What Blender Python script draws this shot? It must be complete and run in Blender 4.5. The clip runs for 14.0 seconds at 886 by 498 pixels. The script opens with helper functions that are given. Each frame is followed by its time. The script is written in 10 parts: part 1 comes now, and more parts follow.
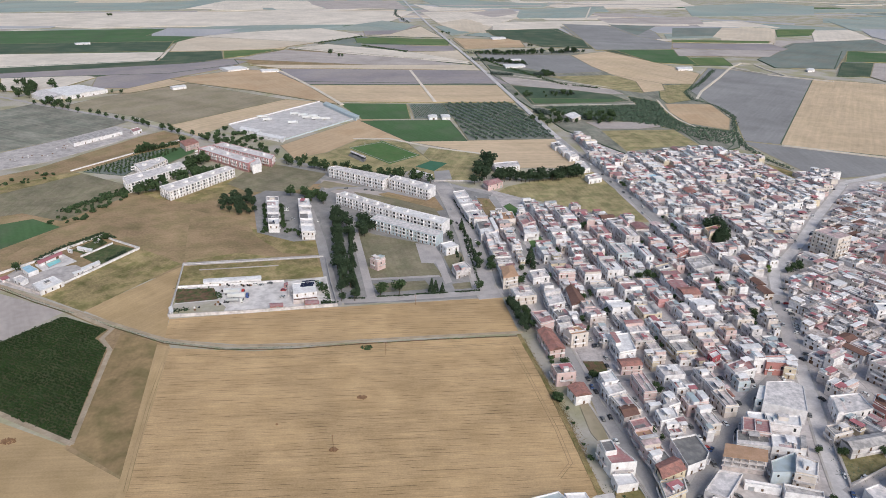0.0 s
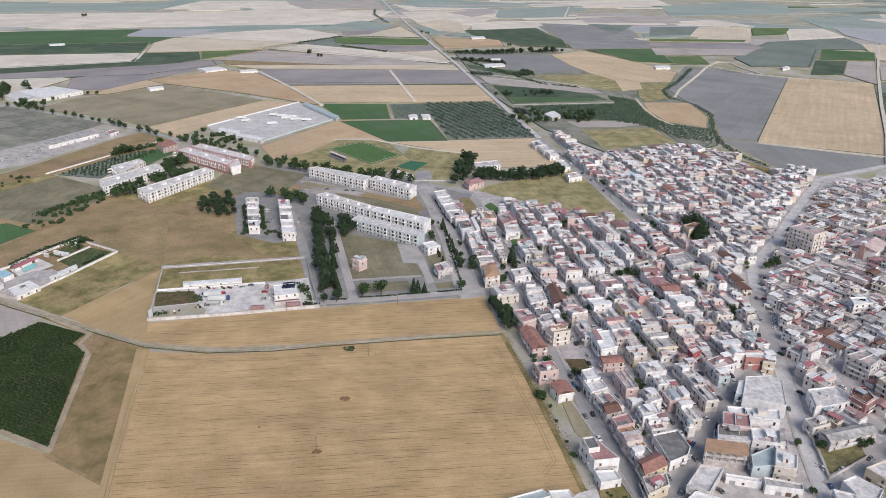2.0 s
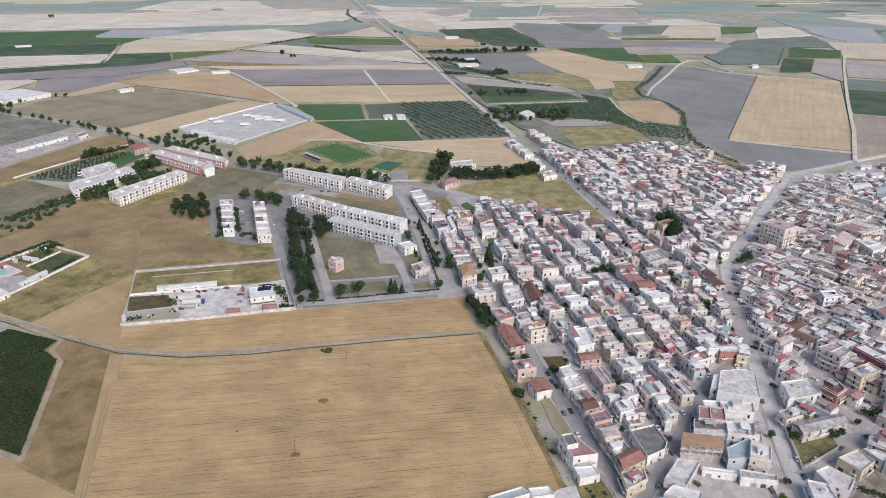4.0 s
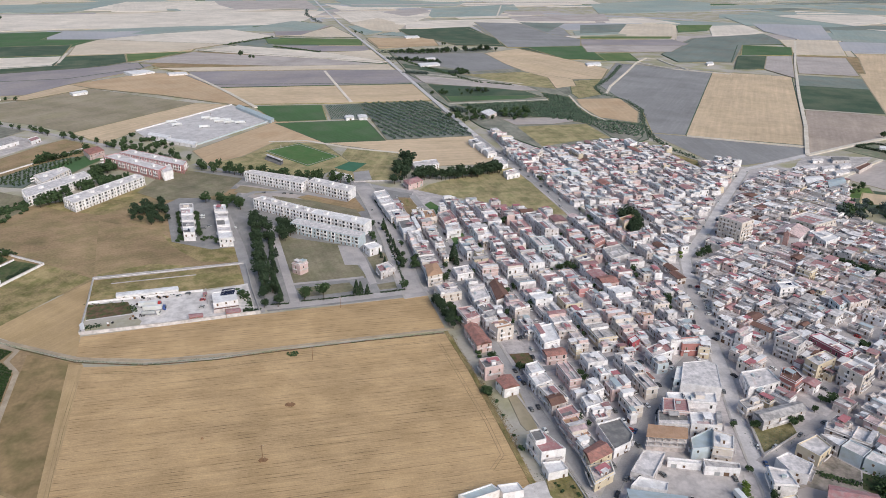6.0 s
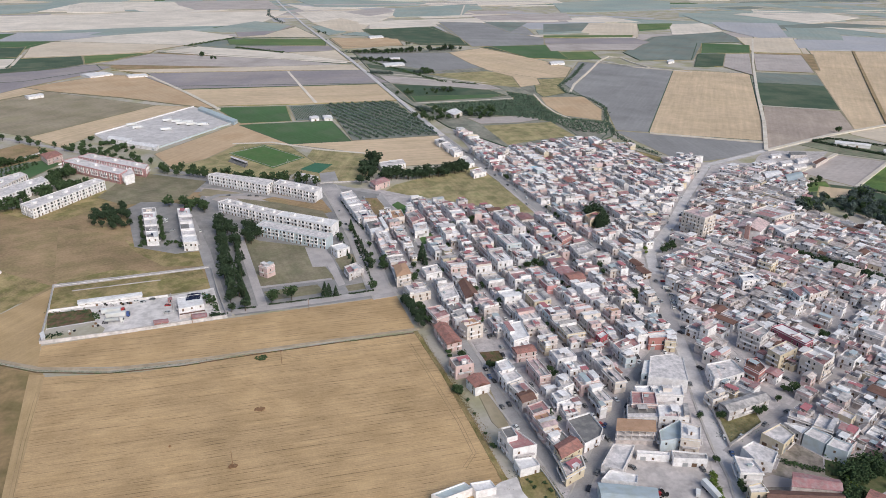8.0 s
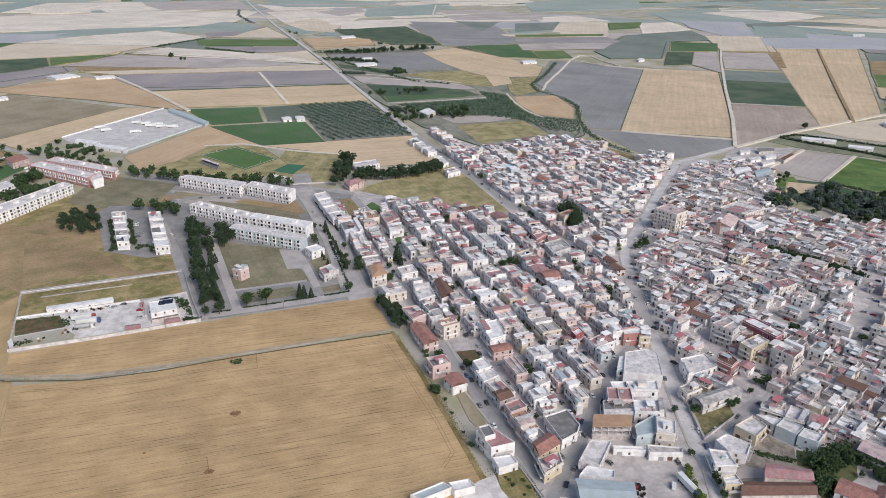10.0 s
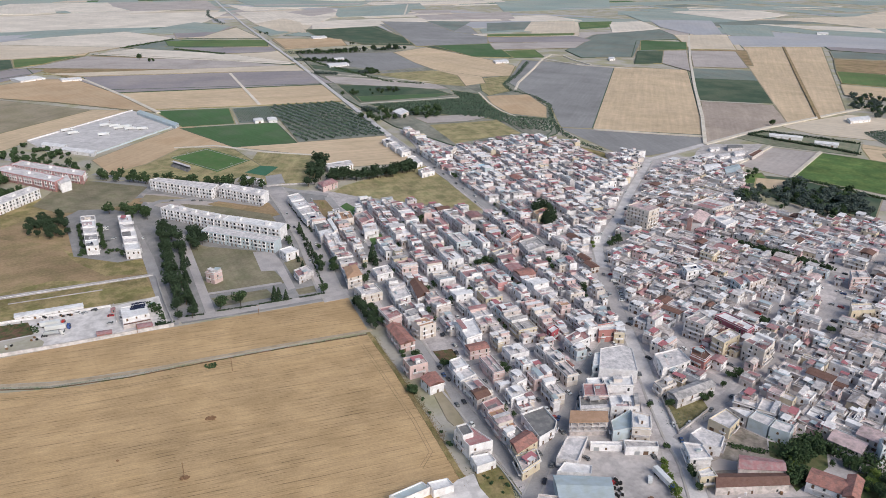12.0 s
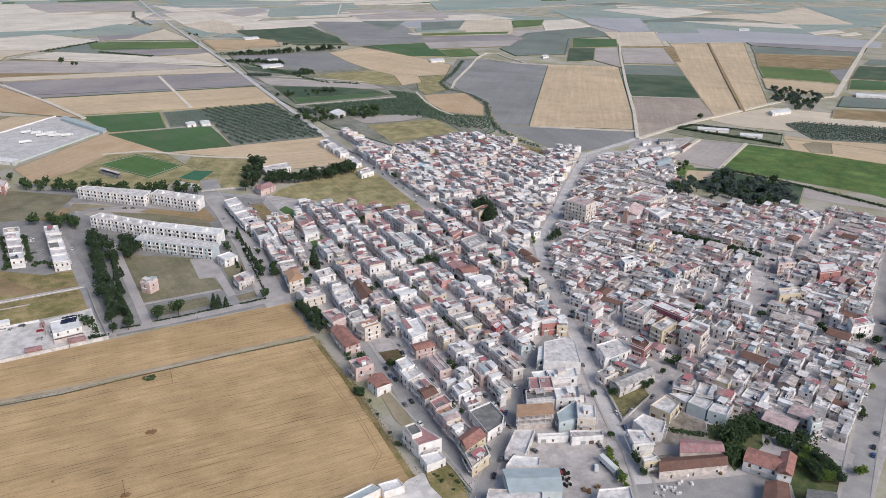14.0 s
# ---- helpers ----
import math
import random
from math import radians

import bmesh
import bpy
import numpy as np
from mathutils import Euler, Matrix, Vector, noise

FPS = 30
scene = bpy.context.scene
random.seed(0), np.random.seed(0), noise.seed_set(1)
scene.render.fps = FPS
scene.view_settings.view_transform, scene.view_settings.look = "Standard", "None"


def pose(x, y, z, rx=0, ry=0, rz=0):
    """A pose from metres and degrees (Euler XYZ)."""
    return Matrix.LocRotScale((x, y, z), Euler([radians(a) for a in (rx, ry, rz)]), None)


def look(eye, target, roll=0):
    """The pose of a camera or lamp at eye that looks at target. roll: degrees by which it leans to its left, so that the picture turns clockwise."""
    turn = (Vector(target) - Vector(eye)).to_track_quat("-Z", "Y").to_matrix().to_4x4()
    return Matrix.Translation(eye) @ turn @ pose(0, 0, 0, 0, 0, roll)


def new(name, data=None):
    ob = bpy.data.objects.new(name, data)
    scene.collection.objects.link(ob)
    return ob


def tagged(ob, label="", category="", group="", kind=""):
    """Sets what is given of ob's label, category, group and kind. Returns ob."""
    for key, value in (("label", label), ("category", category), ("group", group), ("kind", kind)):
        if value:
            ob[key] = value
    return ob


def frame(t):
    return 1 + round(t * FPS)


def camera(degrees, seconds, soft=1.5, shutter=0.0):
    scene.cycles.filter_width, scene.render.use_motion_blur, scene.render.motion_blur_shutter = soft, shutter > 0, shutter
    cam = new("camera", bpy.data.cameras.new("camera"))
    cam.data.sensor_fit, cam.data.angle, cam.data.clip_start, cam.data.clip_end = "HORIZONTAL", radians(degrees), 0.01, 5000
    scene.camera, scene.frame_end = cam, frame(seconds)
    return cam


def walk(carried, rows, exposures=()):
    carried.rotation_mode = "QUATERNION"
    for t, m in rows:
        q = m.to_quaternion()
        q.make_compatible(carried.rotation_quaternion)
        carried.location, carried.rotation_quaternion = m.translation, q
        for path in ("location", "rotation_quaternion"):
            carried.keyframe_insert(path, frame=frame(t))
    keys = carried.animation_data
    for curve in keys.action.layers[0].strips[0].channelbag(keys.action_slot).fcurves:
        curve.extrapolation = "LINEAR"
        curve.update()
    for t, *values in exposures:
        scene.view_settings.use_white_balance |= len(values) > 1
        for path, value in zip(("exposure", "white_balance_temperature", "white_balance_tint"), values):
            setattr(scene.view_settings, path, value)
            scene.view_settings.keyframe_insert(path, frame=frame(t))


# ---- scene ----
# ------------------------------------------------------------------ camera
EYE = (0.0, 0.0, 220.0)


def aim(yaw, pitch=-22.91, roll=0.595):
    """Pose of the hovering camera for a heading in degrees."""
    a, b = radians(yaw), radians(pitch)
    way = Vector((-math.sin(a) * math.cos(b), math.cos(a) * math.cos(b), math.sin(b)))
    return look(EYE, Vector(EYE) + way, roll)


cam = camera(64.43, 14.0, soft=0.8)
walk(cam, [
    (0.0, aim(0.00)),
    (0.5, aim(-0.40)),
    (1.0, aim(-0.82)),
    (1.5, aim(-1.21)),
    (2.0, aim(-1.62)),
    (2.5, aim(-2.10)),
    (3.0, aim(-2.61)),
    (5.5, aim(-5.84)),
    (6.0, aim(-6.78)),
    (6.5, aim(-7.58)),
    (7.0, aim(-8.25)),
    (7.5, aim(-8.93)),
    (8.0, aim(-9.59)),
    (10.5, aim(-12.27)),
    (11.0, aim(-12.76)),
    (11.5, aim(-13.26)),
    (12.0, aim(-13.97)),
    (12.5, aim(-14.93)),
    (13.0, aim(-15.98)),
    (13.5, aim(-17.18)),
    (14.0, aim(-19.07)),
])

# ------------------------------------------------------------------ light
world = bpy.data.worlds.new("overcast_sky")
scene.world = world
world.use_nodes = True
wn = world.node_tree.nodes
sky = wn.new("ShaderNodeTexSky")
sky.sky_type = "NISHITA"
sky.sun_disc = False
sky.sun_elevation = radians(38)
sky.sun_rotation = radians(152)
sky.dust_density = 1.5
sky.air_density = 1.0
wn["Background"].inputs["Strength"].default_value = 0.13
world.node_tree.links.new(sky.outputs[0], wn["Background"].inputs[0])

sun_data = bpy.data.lights.new("sun", "SUN")
sun_data.energy = 2.7
sun_data.angle = radians(40)
sun_data.color = (1.0, 0.955, 0.90)
sun = new("sun", sun_data)
sun.matrix_world = look((141, -265, 235), (0, 0, 0))
scene.view_settings.exposure = 0.0

# ------------------------------------------------------------------ materials
rng = random.Random(7)


def mat(name, color, rough=0.85, var=0.25, fine=1.0, broad=0.08, bump=0.0, tint=None, metal=0.0, stripe=None, rand=0.0, dash=0.0):
    """A surface with grain at two scales; stripe=(metres, depth) adds lines along local x; rand varies it from object to object."""
    m = bpy.data.materials.new(name)
    m.use_nodes = True
    n, l = m.node_tree.nodes, m.node_tree.links
    bsdf = n["Principled BSDF"]
    bsdf.inputs["Roughness"].default_value = rough
    bsdf.inputs["Metallic"].default_value = metal
    bsdf.inputs["Specular IOR Level"].default_value = 0.5 if rough < 0.6 else 0.15
    co = n.new("ShaderNodeTexCoord")
    info = n.new("ShaderNodeObjectInfo")
    shift = n.new("ShaderNodeVectorMath")
    shift.operation = "ADD"
    off = n.new("ShaderNodeMath")
    off.operation = "MULTIPLY"
    off.inputs[1].default_value = 97.0
    l.new(info.outputs["Random"], off.inputs[0])
    l.new(co.outputs["Object"], shift.inputs[0])
    l.new(off.outputs[0], shift.inputs[1])

    def noise_at(scale, detail=4.0):
        t = n.new("ShaderNodeTexNoise")
        t.inputs["Scale"].default_value = scale
        t.inputs["Detail"].default_value = detail
        l.new(shift.outputs[0], t.inputs["Vector"])
        return t.outputs["Fac"]

    def math2(op, a, b):
        k = n.new("ShaderNodeMath")
        k.operation = op
        for i, v in enumerate((a, b)):
            if isinstance(v, (int, float)):
                k.inputs[i].default_value = v
            else:
                l.new(v, k.inputs[i])
        return k.outputs[0]

    grain, stain = noise_at(fine), noise_at(broad, 5.0)
    # value factor round 1
    a = math2("MULTIPLY", math2("SUBTRACT", grain, 0.5), var * 1.6)
    b = math2("MULTIPLY", math2("SUBTRACT", stain, 0.5), var * 2.4)
    v = math2("ADD", math2("ADD", a, b), 1.0)
    if stripe:
        sep = n.new("ShaderNodeSeparateXYZ")
        l.new(co.outputs["Object"], sep.inputs[0])
        wob = math2("MULTIPLY", math2("SUBTRACT", noise_at(0.03, 2.0), 0.5), stripe[0] * 0.8)
        ph = math2("MULTIPLY", math2("ADD", sep.outputs["Y"], wob), 2 * math.pi / stripe[0])
        s = math2("SINE", ph, 0.0)
        # streaks along the rows, broad and thin, that fade in and out

        def streaks(sx, sy, seed):
            mp = n.new("ShaderNodeMapping")
            mp.inputs["Location"].default_value = (seed, seed, 0)
            mp.inputs["Scale"].default_value = (sx / stripe[0], sy / stripe[0], 1)
            l.new(co.outputs["Object"], mp.inputs["Vector"])
            tx = n.new("ShaderNodeTexNoise")
            tx.inputs["Scale"].default_value = 1.0
            tx.inputs["Detail"].default_value = 4.0
            tx.inputs["Roughness"].default_value = 0.65
            l.new(mp.outputs[0], tx.inputs["Vector"])
            return math2("SUBTRACT", tx.outputs["Fac"], 0.5)
        thin, wide_s = streaks(0.10, 2.6, 3.0), streaks(0.05, 0.8, 11.0)
        gate = math2("MULTIPLY", s, math2("ADD", math2("MULTIPLY", wide_s, 2.0), 0.35))
        if dash:
            line = math2("MULTIPLY", math2("MAXIMUM", math2("SUBTRACT", s, 0.72), 0.0), 3.5)
            open_l = math2("MULTIPLY", math2("MAXIMUM", math2("ADD", streaks(0.16, 0.7, 23.0), 0.05), 0.0), 7.0)
            v = math2("SUBTRACT", v, math2("MULTIPLY", math2("MULTIPLY", line, math2("MINIMUM", open_l, 1.0)), dash))
        v = math2("ADD", math2("ADD", v, math2("MULTIPLY", gate, stripe[1] * 0.35)), math2("MULTIPLY", math2("ADD", thin, wide_s), stripe[1] * 2.0))
    if rand:
        geo = n.new("ShaderNodeNewGeometry")
        v = math2("ADD", v, math2("MULTIPLY", math2("SUBTRACT", geo.outputs["Random Per Island"], 0.5), rand * 2))
    mix = n.new("ShaderNodeMix")
    mix.data_type = "RGBA"
    other = tint or tuple(c * k for c, k in zip(color, (0.92, 0.9, 0.84)))
    mix.inputs[6].default_value = (*color, 1)
    mix.inputs[7].default_value = (*other, 1)
    ramp = n.new("ShaderNodeMapRange")
    ramp.inputs["From Min"].default_value = 0.42
    ramp.inputs["From Max"].default_value = 0.62
    l.new(noise_at(broad * 2.3, 6.0), ramp.inputs["Value"])
    l.new(ramp.outputs[0], mix.inputs[0])
    scale = n.new("ShaderNodeVectorMath")
    scale.operation = "SCALE"
    l.new(mix.outputs[2], scale.inputs[0])
    l.new(v, scale.inputs["Scale"])
    l.new(scale.outputs[0], bsdf.inputs["Base Color"])
    if bump:
        bp = n.new("ShaderNodeBump")
        bp.inputs["Strength"].default_value = bump
        bp.inputs["Distance"].default_value = 0.2
        l.new(grain, bp.inputs["Height"])
        l.new(bp.outputs[0], bsdf.inputs["Normal"])
    return m


M = {
    # land
    "earth": mat("dry_earth", (0.433, 0.392, 0.336), var=0.25, fine=0.4, broad=0.012, tint=(0.340, 0.318, 0.202)),
    "wheat": mat("ripe_wheat", (0.505, 0.347, 0.19), var=0.28, fine=1.2, broad=0.03, tint=(0.455, 0.31, 0.165), stripe=(2.4, 0.26), bump=0.8, dash=0.52),
    "smoothwheat": mat("smooth_ripe_wheat", (0.46, 0.325, 0.18), var=0.24, fine=1.0, broad=0.03, tint=(0.41, 0.29, 0.155), stripe=(3.0, 0.14), bump=0.5),
    # next two: distance haze mixed into the crop colour, lighter and bluer
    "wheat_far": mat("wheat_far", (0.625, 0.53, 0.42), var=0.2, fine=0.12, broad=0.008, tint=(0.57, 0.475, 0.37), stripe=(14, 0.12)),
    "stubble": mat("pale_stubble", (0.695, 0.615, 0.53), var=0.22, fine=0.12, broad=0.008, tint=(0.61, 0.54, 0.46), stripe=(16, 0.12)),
    "orange": mat("orange_stubble", (0.53, 0.385, 0.25), var=0.18, fine=0.2, broad=0.01, tint=(0.48, 0.335, 0.21), stripe=(8, 0.1)),
    "tanwheat": mat("tan_wheat", (0.59, 0.45, 0.308), var=0.22, fine=0.12, broad=0.008, tint=(0.53, 0.405, 0.27), stripe=(10, 0.18)),
    "palesoil": mat("pale_bare_soil", (0.455, 0.40, 0.372), var=0.24, fine=0.2, broad=0.012, tint=(0.405, 0.352, 0.325), stripe=(7, 0.1)),
    "tanfallow": mat("tan_fallow", (0.34, 0.285, 0.205), var=0.3, fine=0.25, broad=0.015, tint=(0.29, 0.25, 0.165), stripe=(7, 0.10)),
    "fresh": mat("fresh_green_crop", (0.115, 0.175, 0.065), var=0.26, fine=0.4, broad=0.012, tint=(0.14, 0.18, 0.075), stripe=(5, 0.14)),
    # next four: lifted and shifted to blue, so distance haze sits in the colour
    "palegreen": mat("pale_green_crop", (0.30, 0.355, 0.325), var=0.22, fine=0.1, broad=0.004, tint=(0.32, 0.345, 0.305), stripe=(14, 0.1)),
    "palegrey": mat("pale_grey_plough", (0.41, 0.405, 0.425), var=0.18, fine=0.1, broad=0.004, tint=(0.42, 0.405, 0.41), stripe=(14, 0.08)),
    "plough": mat("ploughed_grey", (0.29, 0.28, 0.275), var=0.22, fine=0.25, broad=0.008, tint=(0.245, 0.237, 0.232), stripe=(6, 0.12)),
    "mauve": mat("ploughed_mauve", (0.295, 0.263, 0.272), var=0.22, fine=0.2, broad=0.008, tint=(0.33, 0.29, 0.28), stripe=(9, 0.10)),
    "brown": mat("bare_brown", (0.34, 0.238, 0.140), var=0.42, fine=0.5, broad=0.025, tint=(0.268, 0.205, 0.108), stripe=(5, 0.14)),
    "fallow": mat("fallow_soil", (0.315, 0.22, 0.117), var=0.34, fine=0.5, broad=0.03, tint=(0.195, 0.15, 0.072), stripe=(6, 0.08)),
    "green": mat("green_crop", (0.078, 0.145, 0.06), var=0.26, fine=0.3, broad=0.012, tint=(0.10, 0.145, 0.075), stripe=(6, 0.12)),
    "dark": mat("dark_crop", (0.066, 0.102, 0.064), var=0.25, fine=0.3, broad=0.012, tint=(0.11, 0.13, 0.085), stripe=(6, 0.15)),
    "greygreen": mat("grey_green_crop", (0.19, 0.222, 0.198), var=0.25, fine=0.25, broad=0.01, tint=(0.21, 0.218, 0.188), stripe=(8, 0.15)),
    "drygrass": mat("dry_grass", (0.33, 0.255, 0.130), var=0.58, fine=0.7, broad=0.05, tint=(0.20, 0.178, 0.072), bump=0.4),
    "olivegrass": mat("olive_grass", (0.245, 0.213, 0.145), var=0.4, fine=0.6, broad=0.04, tint=(0.20, 0.185, 0.116), stripe=(5, 0.16)),
    "goldgrass": mat("golden_dry_grass", (0.37, 0.305, 0.165), var=0.42, fine=0.7, broad=0.04, tint=(0.245, 0.225, 0.11), stripe=(5, 0.2), bump=0.3),
    "park": mat("park_grass", (0.07, 0.10, 0.04), var=0.4, fine=0.8, broad=0.12, tint=(0.12, 0.12, 0.06)),
    "turf": mat("turf", (0.085, 0.165, 0.055), var=0.2, fine=0.3, broad=0.04, tint=(0.11, 0.17, 0.065)),
    # shade between the vines is put into this soil colour
    "vinefloor": mat("shaded_vineyard_soil", (0.05, 0.07, 0.03), var=0.4, fine=0.8, broad=0.1, tint=(0.075, 0.075, 0.04)),
    "kitchen": mat("kitchen_garden_soil", (0.16, 0.10, 0.065), var=0.5, fine=0.5, broad=0.12, tint=(0.085, 0.10, 0.04), stripe=(1.5, 0.3)),
    "court": mat("sports_court", (0.06, 0.16, 0.10), var=0.12, fine=0.4, broad=0.05),
    # paving
    "asphalt": mat("asphalt", (0.325, 0.308, 0.303), var=0.24, fine=1.2, broad=0.06, tint=(0.37, 0.35, 0.34), bump=0.2),
    "darkasphalt": mat("dark_asphalt", (0.25, 0.24, 0.236), var=0.32, fine=1.2, broad=0.06, tint=(0.30, 0.285, 0.275), bump=0.2),
    "oldroad": mat("worn_road", (0.455, 0.415, 0.402), var=0.24, fine=1.0, broad=0.05, tint=(0.385, 0.355, 0.346)),
    "dirt": mat("dirt_track", (0.64, 0.575, 0.50), var=0.2, fine=0.8, broad=0.05),
    "paving": mat("concrete_paving", (0.52, 0.472, 0.46), var=0.34, fine=0.7, broad=0.09, tint=(0.42, 0.382, 0.372)),
    "yard": mat("pale_yard", (0.50, 0.455, 0.435), var=0.3, fine=0.5, broad=0.09, tint=(0.39, 0.355, 0.34)),
    "whiteyard": mat("bleached_concrete_yard", (0.69, 0.645, 0.62), var=0.24, fine=0.6, broad=0.08, tint=(0.54, 0.50, 0.48)),
    "coping": mat("parapet_coping", (0.705, 0.67, 0.657), var=0.14, fine=1.5, broad=0.3, tint=(0.58, 0.56, 0.54)),
    "palestreet": mat("bleached_asphalt_street", (0.585, 0.55, 0.54), var=0.24, fine=0.8, broad=0.07, tint=(0.50, 0.47, 0.46)),
    "farmroad": mat("gravel_farm_road", (0.42, 0.34, 0.255), var=0.3, fine=0.9, broad=0.06, tint=(0.35, 0.28, 0.20)),
    "lush": mat("lush_mottled_crop", (0.088, 0.150, 0.048), var=0.5, fine=0.3, broad=0.03, tint=(0.135, 0.19, 0.06), stripe=(4, 0.16)),
    "greyolive": mat("grey_olive_grass", (0.275, 0.262, 0.215), var=0.45, fine=0.25, broad=0.02, tint=(0.20, 0.205, 0.165), stripe=(9, 0.3)),
    "olivelawn": mat("worn_green_lawn", (0.185, 0.205, 0.135), var=0.4, fine=0.5, broad=0.05, tint=(0.25, 0.235, 0.17)),
    "weeds": mat("weedy_garden", (0.165, 0.15, 0.07), var=0.6, fine=0.6, broad=0.12, tint=(0.24, 0.205, 0.11), bump=0.5),
    "yarddirt": mat("trodden_yard_dirt", (0.32, 0.275, 0.24), var=0.55, fine=0.6, broad=0.12, tint=(0.22, 0.195, 0.16), bump=0.4),
    "pinksoil": mat("rosy_brown_soil", (0.40, 0.325, 0.275), var=0.3, fine=0.2, broad=0.012, tint=(0.35, 0.285, 0.235), stripe=(7, 0.14)),
    "kerb": mat("kerb_stone", (0.44, 0.41, 0.395), var=0.12, fine=2.0, broad=0.1),
    # glass, metal, small
    "glass": mat("window_glass", (0.045, 0.047, 0.052), rough=0.25, var=0.1),
    "frame": mat("window_frame_paint", (0.55, 0.53, 0.50), rough=0.5, var=0.1),
    "shutter": mat("shutter_wood", (0.16, 0.10, 0.07), rough=0.7, var=0.2),
    "metal": mat("grey_metal", (0.40, 0.41, 0.42), rough=0.45, var=0.15, metal=0.3),
    "rubber": mat("rubber", (0.03, 0.03, 0.03), rough=0.8, var=0.1),
    "bark": mat("bark", (0.11, 0.085, 0.06), var=0.3, fine=4, broad=0.5),
    "solar": mat("solar_panel", (0.02, 0.025, 0.05), rough=0.2, var=0.1),
    "blue": mat("blue_paint", (0.20, 0.42, 0.62), var=0.2, fine=1, broad=0.2),
    "water": mat("pool_water", (0.25, 0.62, 0.62), rough=0.1, var=0.1),
    "redtruck": mat("red_lorry_paint", (0.45, 0.04, 0.03), rough=0.35, var=0.08),
    "bluetruck": mat("blue_lorry_paint", (0.05, 0.09, 0.25), rough=0.35, var=0.08),
    "timber": mat("brown_timber", (0.25, 0.15, 0.09), var=0.25, fine=3, broad=0.3),
}
WALL = {
    "brick": mat("old_rosy_brick", (0.36, 0.225, 0.205), var=0.25, fine=1.2, broad=0.3, tint=(0.42, 0.28, 0.26)),
    "white": mat("white_render", (0.83, 0.80, 0.795), var=0.2, fine=1.1, broad=0.15, rand=0.08, tint=(0.69, 0.655, 0.645)),
    "grey": mat("grey_render", (0.62, 0.58, 0.57), var=0.26, fine=0.7, broad=0.15, rand=0.12, tint=(0.45, 0.415, 0.41)),
    "cream": mat("cream_render", (0.67, 0.60, 0.555), var=0.2, fine=0.7, broad=0.15, rand=0.10),
    "pink": mat("pink_render", (0.62, 0.465, 0.45), var=0.2, fine=0.7, broad=0.15, rand=0.10),
    "rose": mat("rose_red_render", (0.56, 0.29, 0.29), var=0.14, fine=0.7, broad=0.15, rand=0.10),
    "ochre": mat("ochre_render", (0.64, 0.545, 0.41), var=0.12, fine=0.7, broad=0.15, rand=0.10),
    "red": mat("red_render", (0.44, 0.205, 0.185), var=0.12, fine=0.7, broad=0.15, rand=0.08),
    "crimson": mat("crimson_render", (0.40, 0.10, 0.12), var=0.15, fine=0.7, broad=0.15),
    "purple": mat("purple_red_render", (0.36, 0.13, 0.17), var=0.12, fine=0.7, broad=0.15),
    "stone": mat("tufa_stone", (0.63, 0.55, 0.52), var=0.22, fine=0.9, broad=0.2, rand=0.12, tint=(0.45, 0.395, 0.365)),
    "skyblue": mat("pale_blue_render", (0.52, 0.58, 0.62), var=0.1, fine=0.7, broad=0.15),
}
ROOF = {
    "pale": mat("pale_cement_roof", (0.675, 0.625, 0.612), var=0.36, fine=0.9, broad=0.16, rand=0.14, tint=(0.49, 0.46, 0.455)),
    "warm": mat("sandy_cement_roof", (0.64, 0.56, 0.54), var=0.36, fine=0.9, broad=0.16, rand=0.16, tint=(0.48, 0.42, 0.40)),
    "white": mat("whitewashed_roof", (0.75, 0.73, 0.725), var=0.28, fine=0.8, broad=0.16, rand=0.1, tint=(0.66, 0.635, 0.63)),
    "grey": mat("grey_cement_roof", (0.475, 0.44, 0.425), var=0.34, fine=0.9, broad=0.16, rand=0.2, tint=(0.29, 0.275, 0.27)),
    "dark": mat("bitumen_roof", (0.17, 0.165, 0.165), var=0.22, fine=0.9, broad=0.16, rand=0.2, tint=(0.24, 0.23, 0.22)),
    "terracotta": mat("terracotta_paving_roof", (0.36, 0.185, 0.185), var=0.3, fine=1.2, broad=0.2, rand=0.2, tint=(0.36, 0.25, 0.245)),
    "tile": mat("clay_tile_roof", (0.37, 0.18, 0.148), var=0.34, fine=2.0, broad=0.25, rand=0.12, stripe=(0.5, 0.2), tint=(0.27, 0.15, 0.13)),
    "browntile": mat("brown_tile_roof", (0.19, 0.11, 0.09), var=0.25, fine=2.0, broad=0.25, rand=0.12, stripe=(0.5, 0.2)),
    "tan": mat("tan_tile_roof", (0.44, 0.28, 0.19), var=0.2, fine=1.5, broad=0.2, rand=0.1),
    "lichen": mat("lichened_tile_roof", (0.52, 0.465, 0.45), var=0.4, fine=1.4, broad=0.2, rand=0.2, stripe=(0.5, 0.16), tint=(0.33, 0.285, 0.255)),
    "rosy": mat("rosy_tile_terrace", (0.58, 0.435, 0.43), var=0.34, fine=0.9, broad=0.16, rand=0.16, tint=(0.40, 0.32, 0.31)),
    "bluesheet": mat("bright_blue_roof", (0.36, 0.55, 0.68), rough=0.6, var=0.12, fine=0.6, broad=0.2),
    "rosesheet": mat("rose_red_awning", (0.43, 0.175, 0.195), var=0.15, fine=0.8, broad=0.3),
    "sheet": mat("blue_grey_sheet_roof", (0.42, 0.48, 0.51), rough=0.5, var=0.12, fine=0.6, broad=0.1, stripe=(1.0, 0.10)),
}
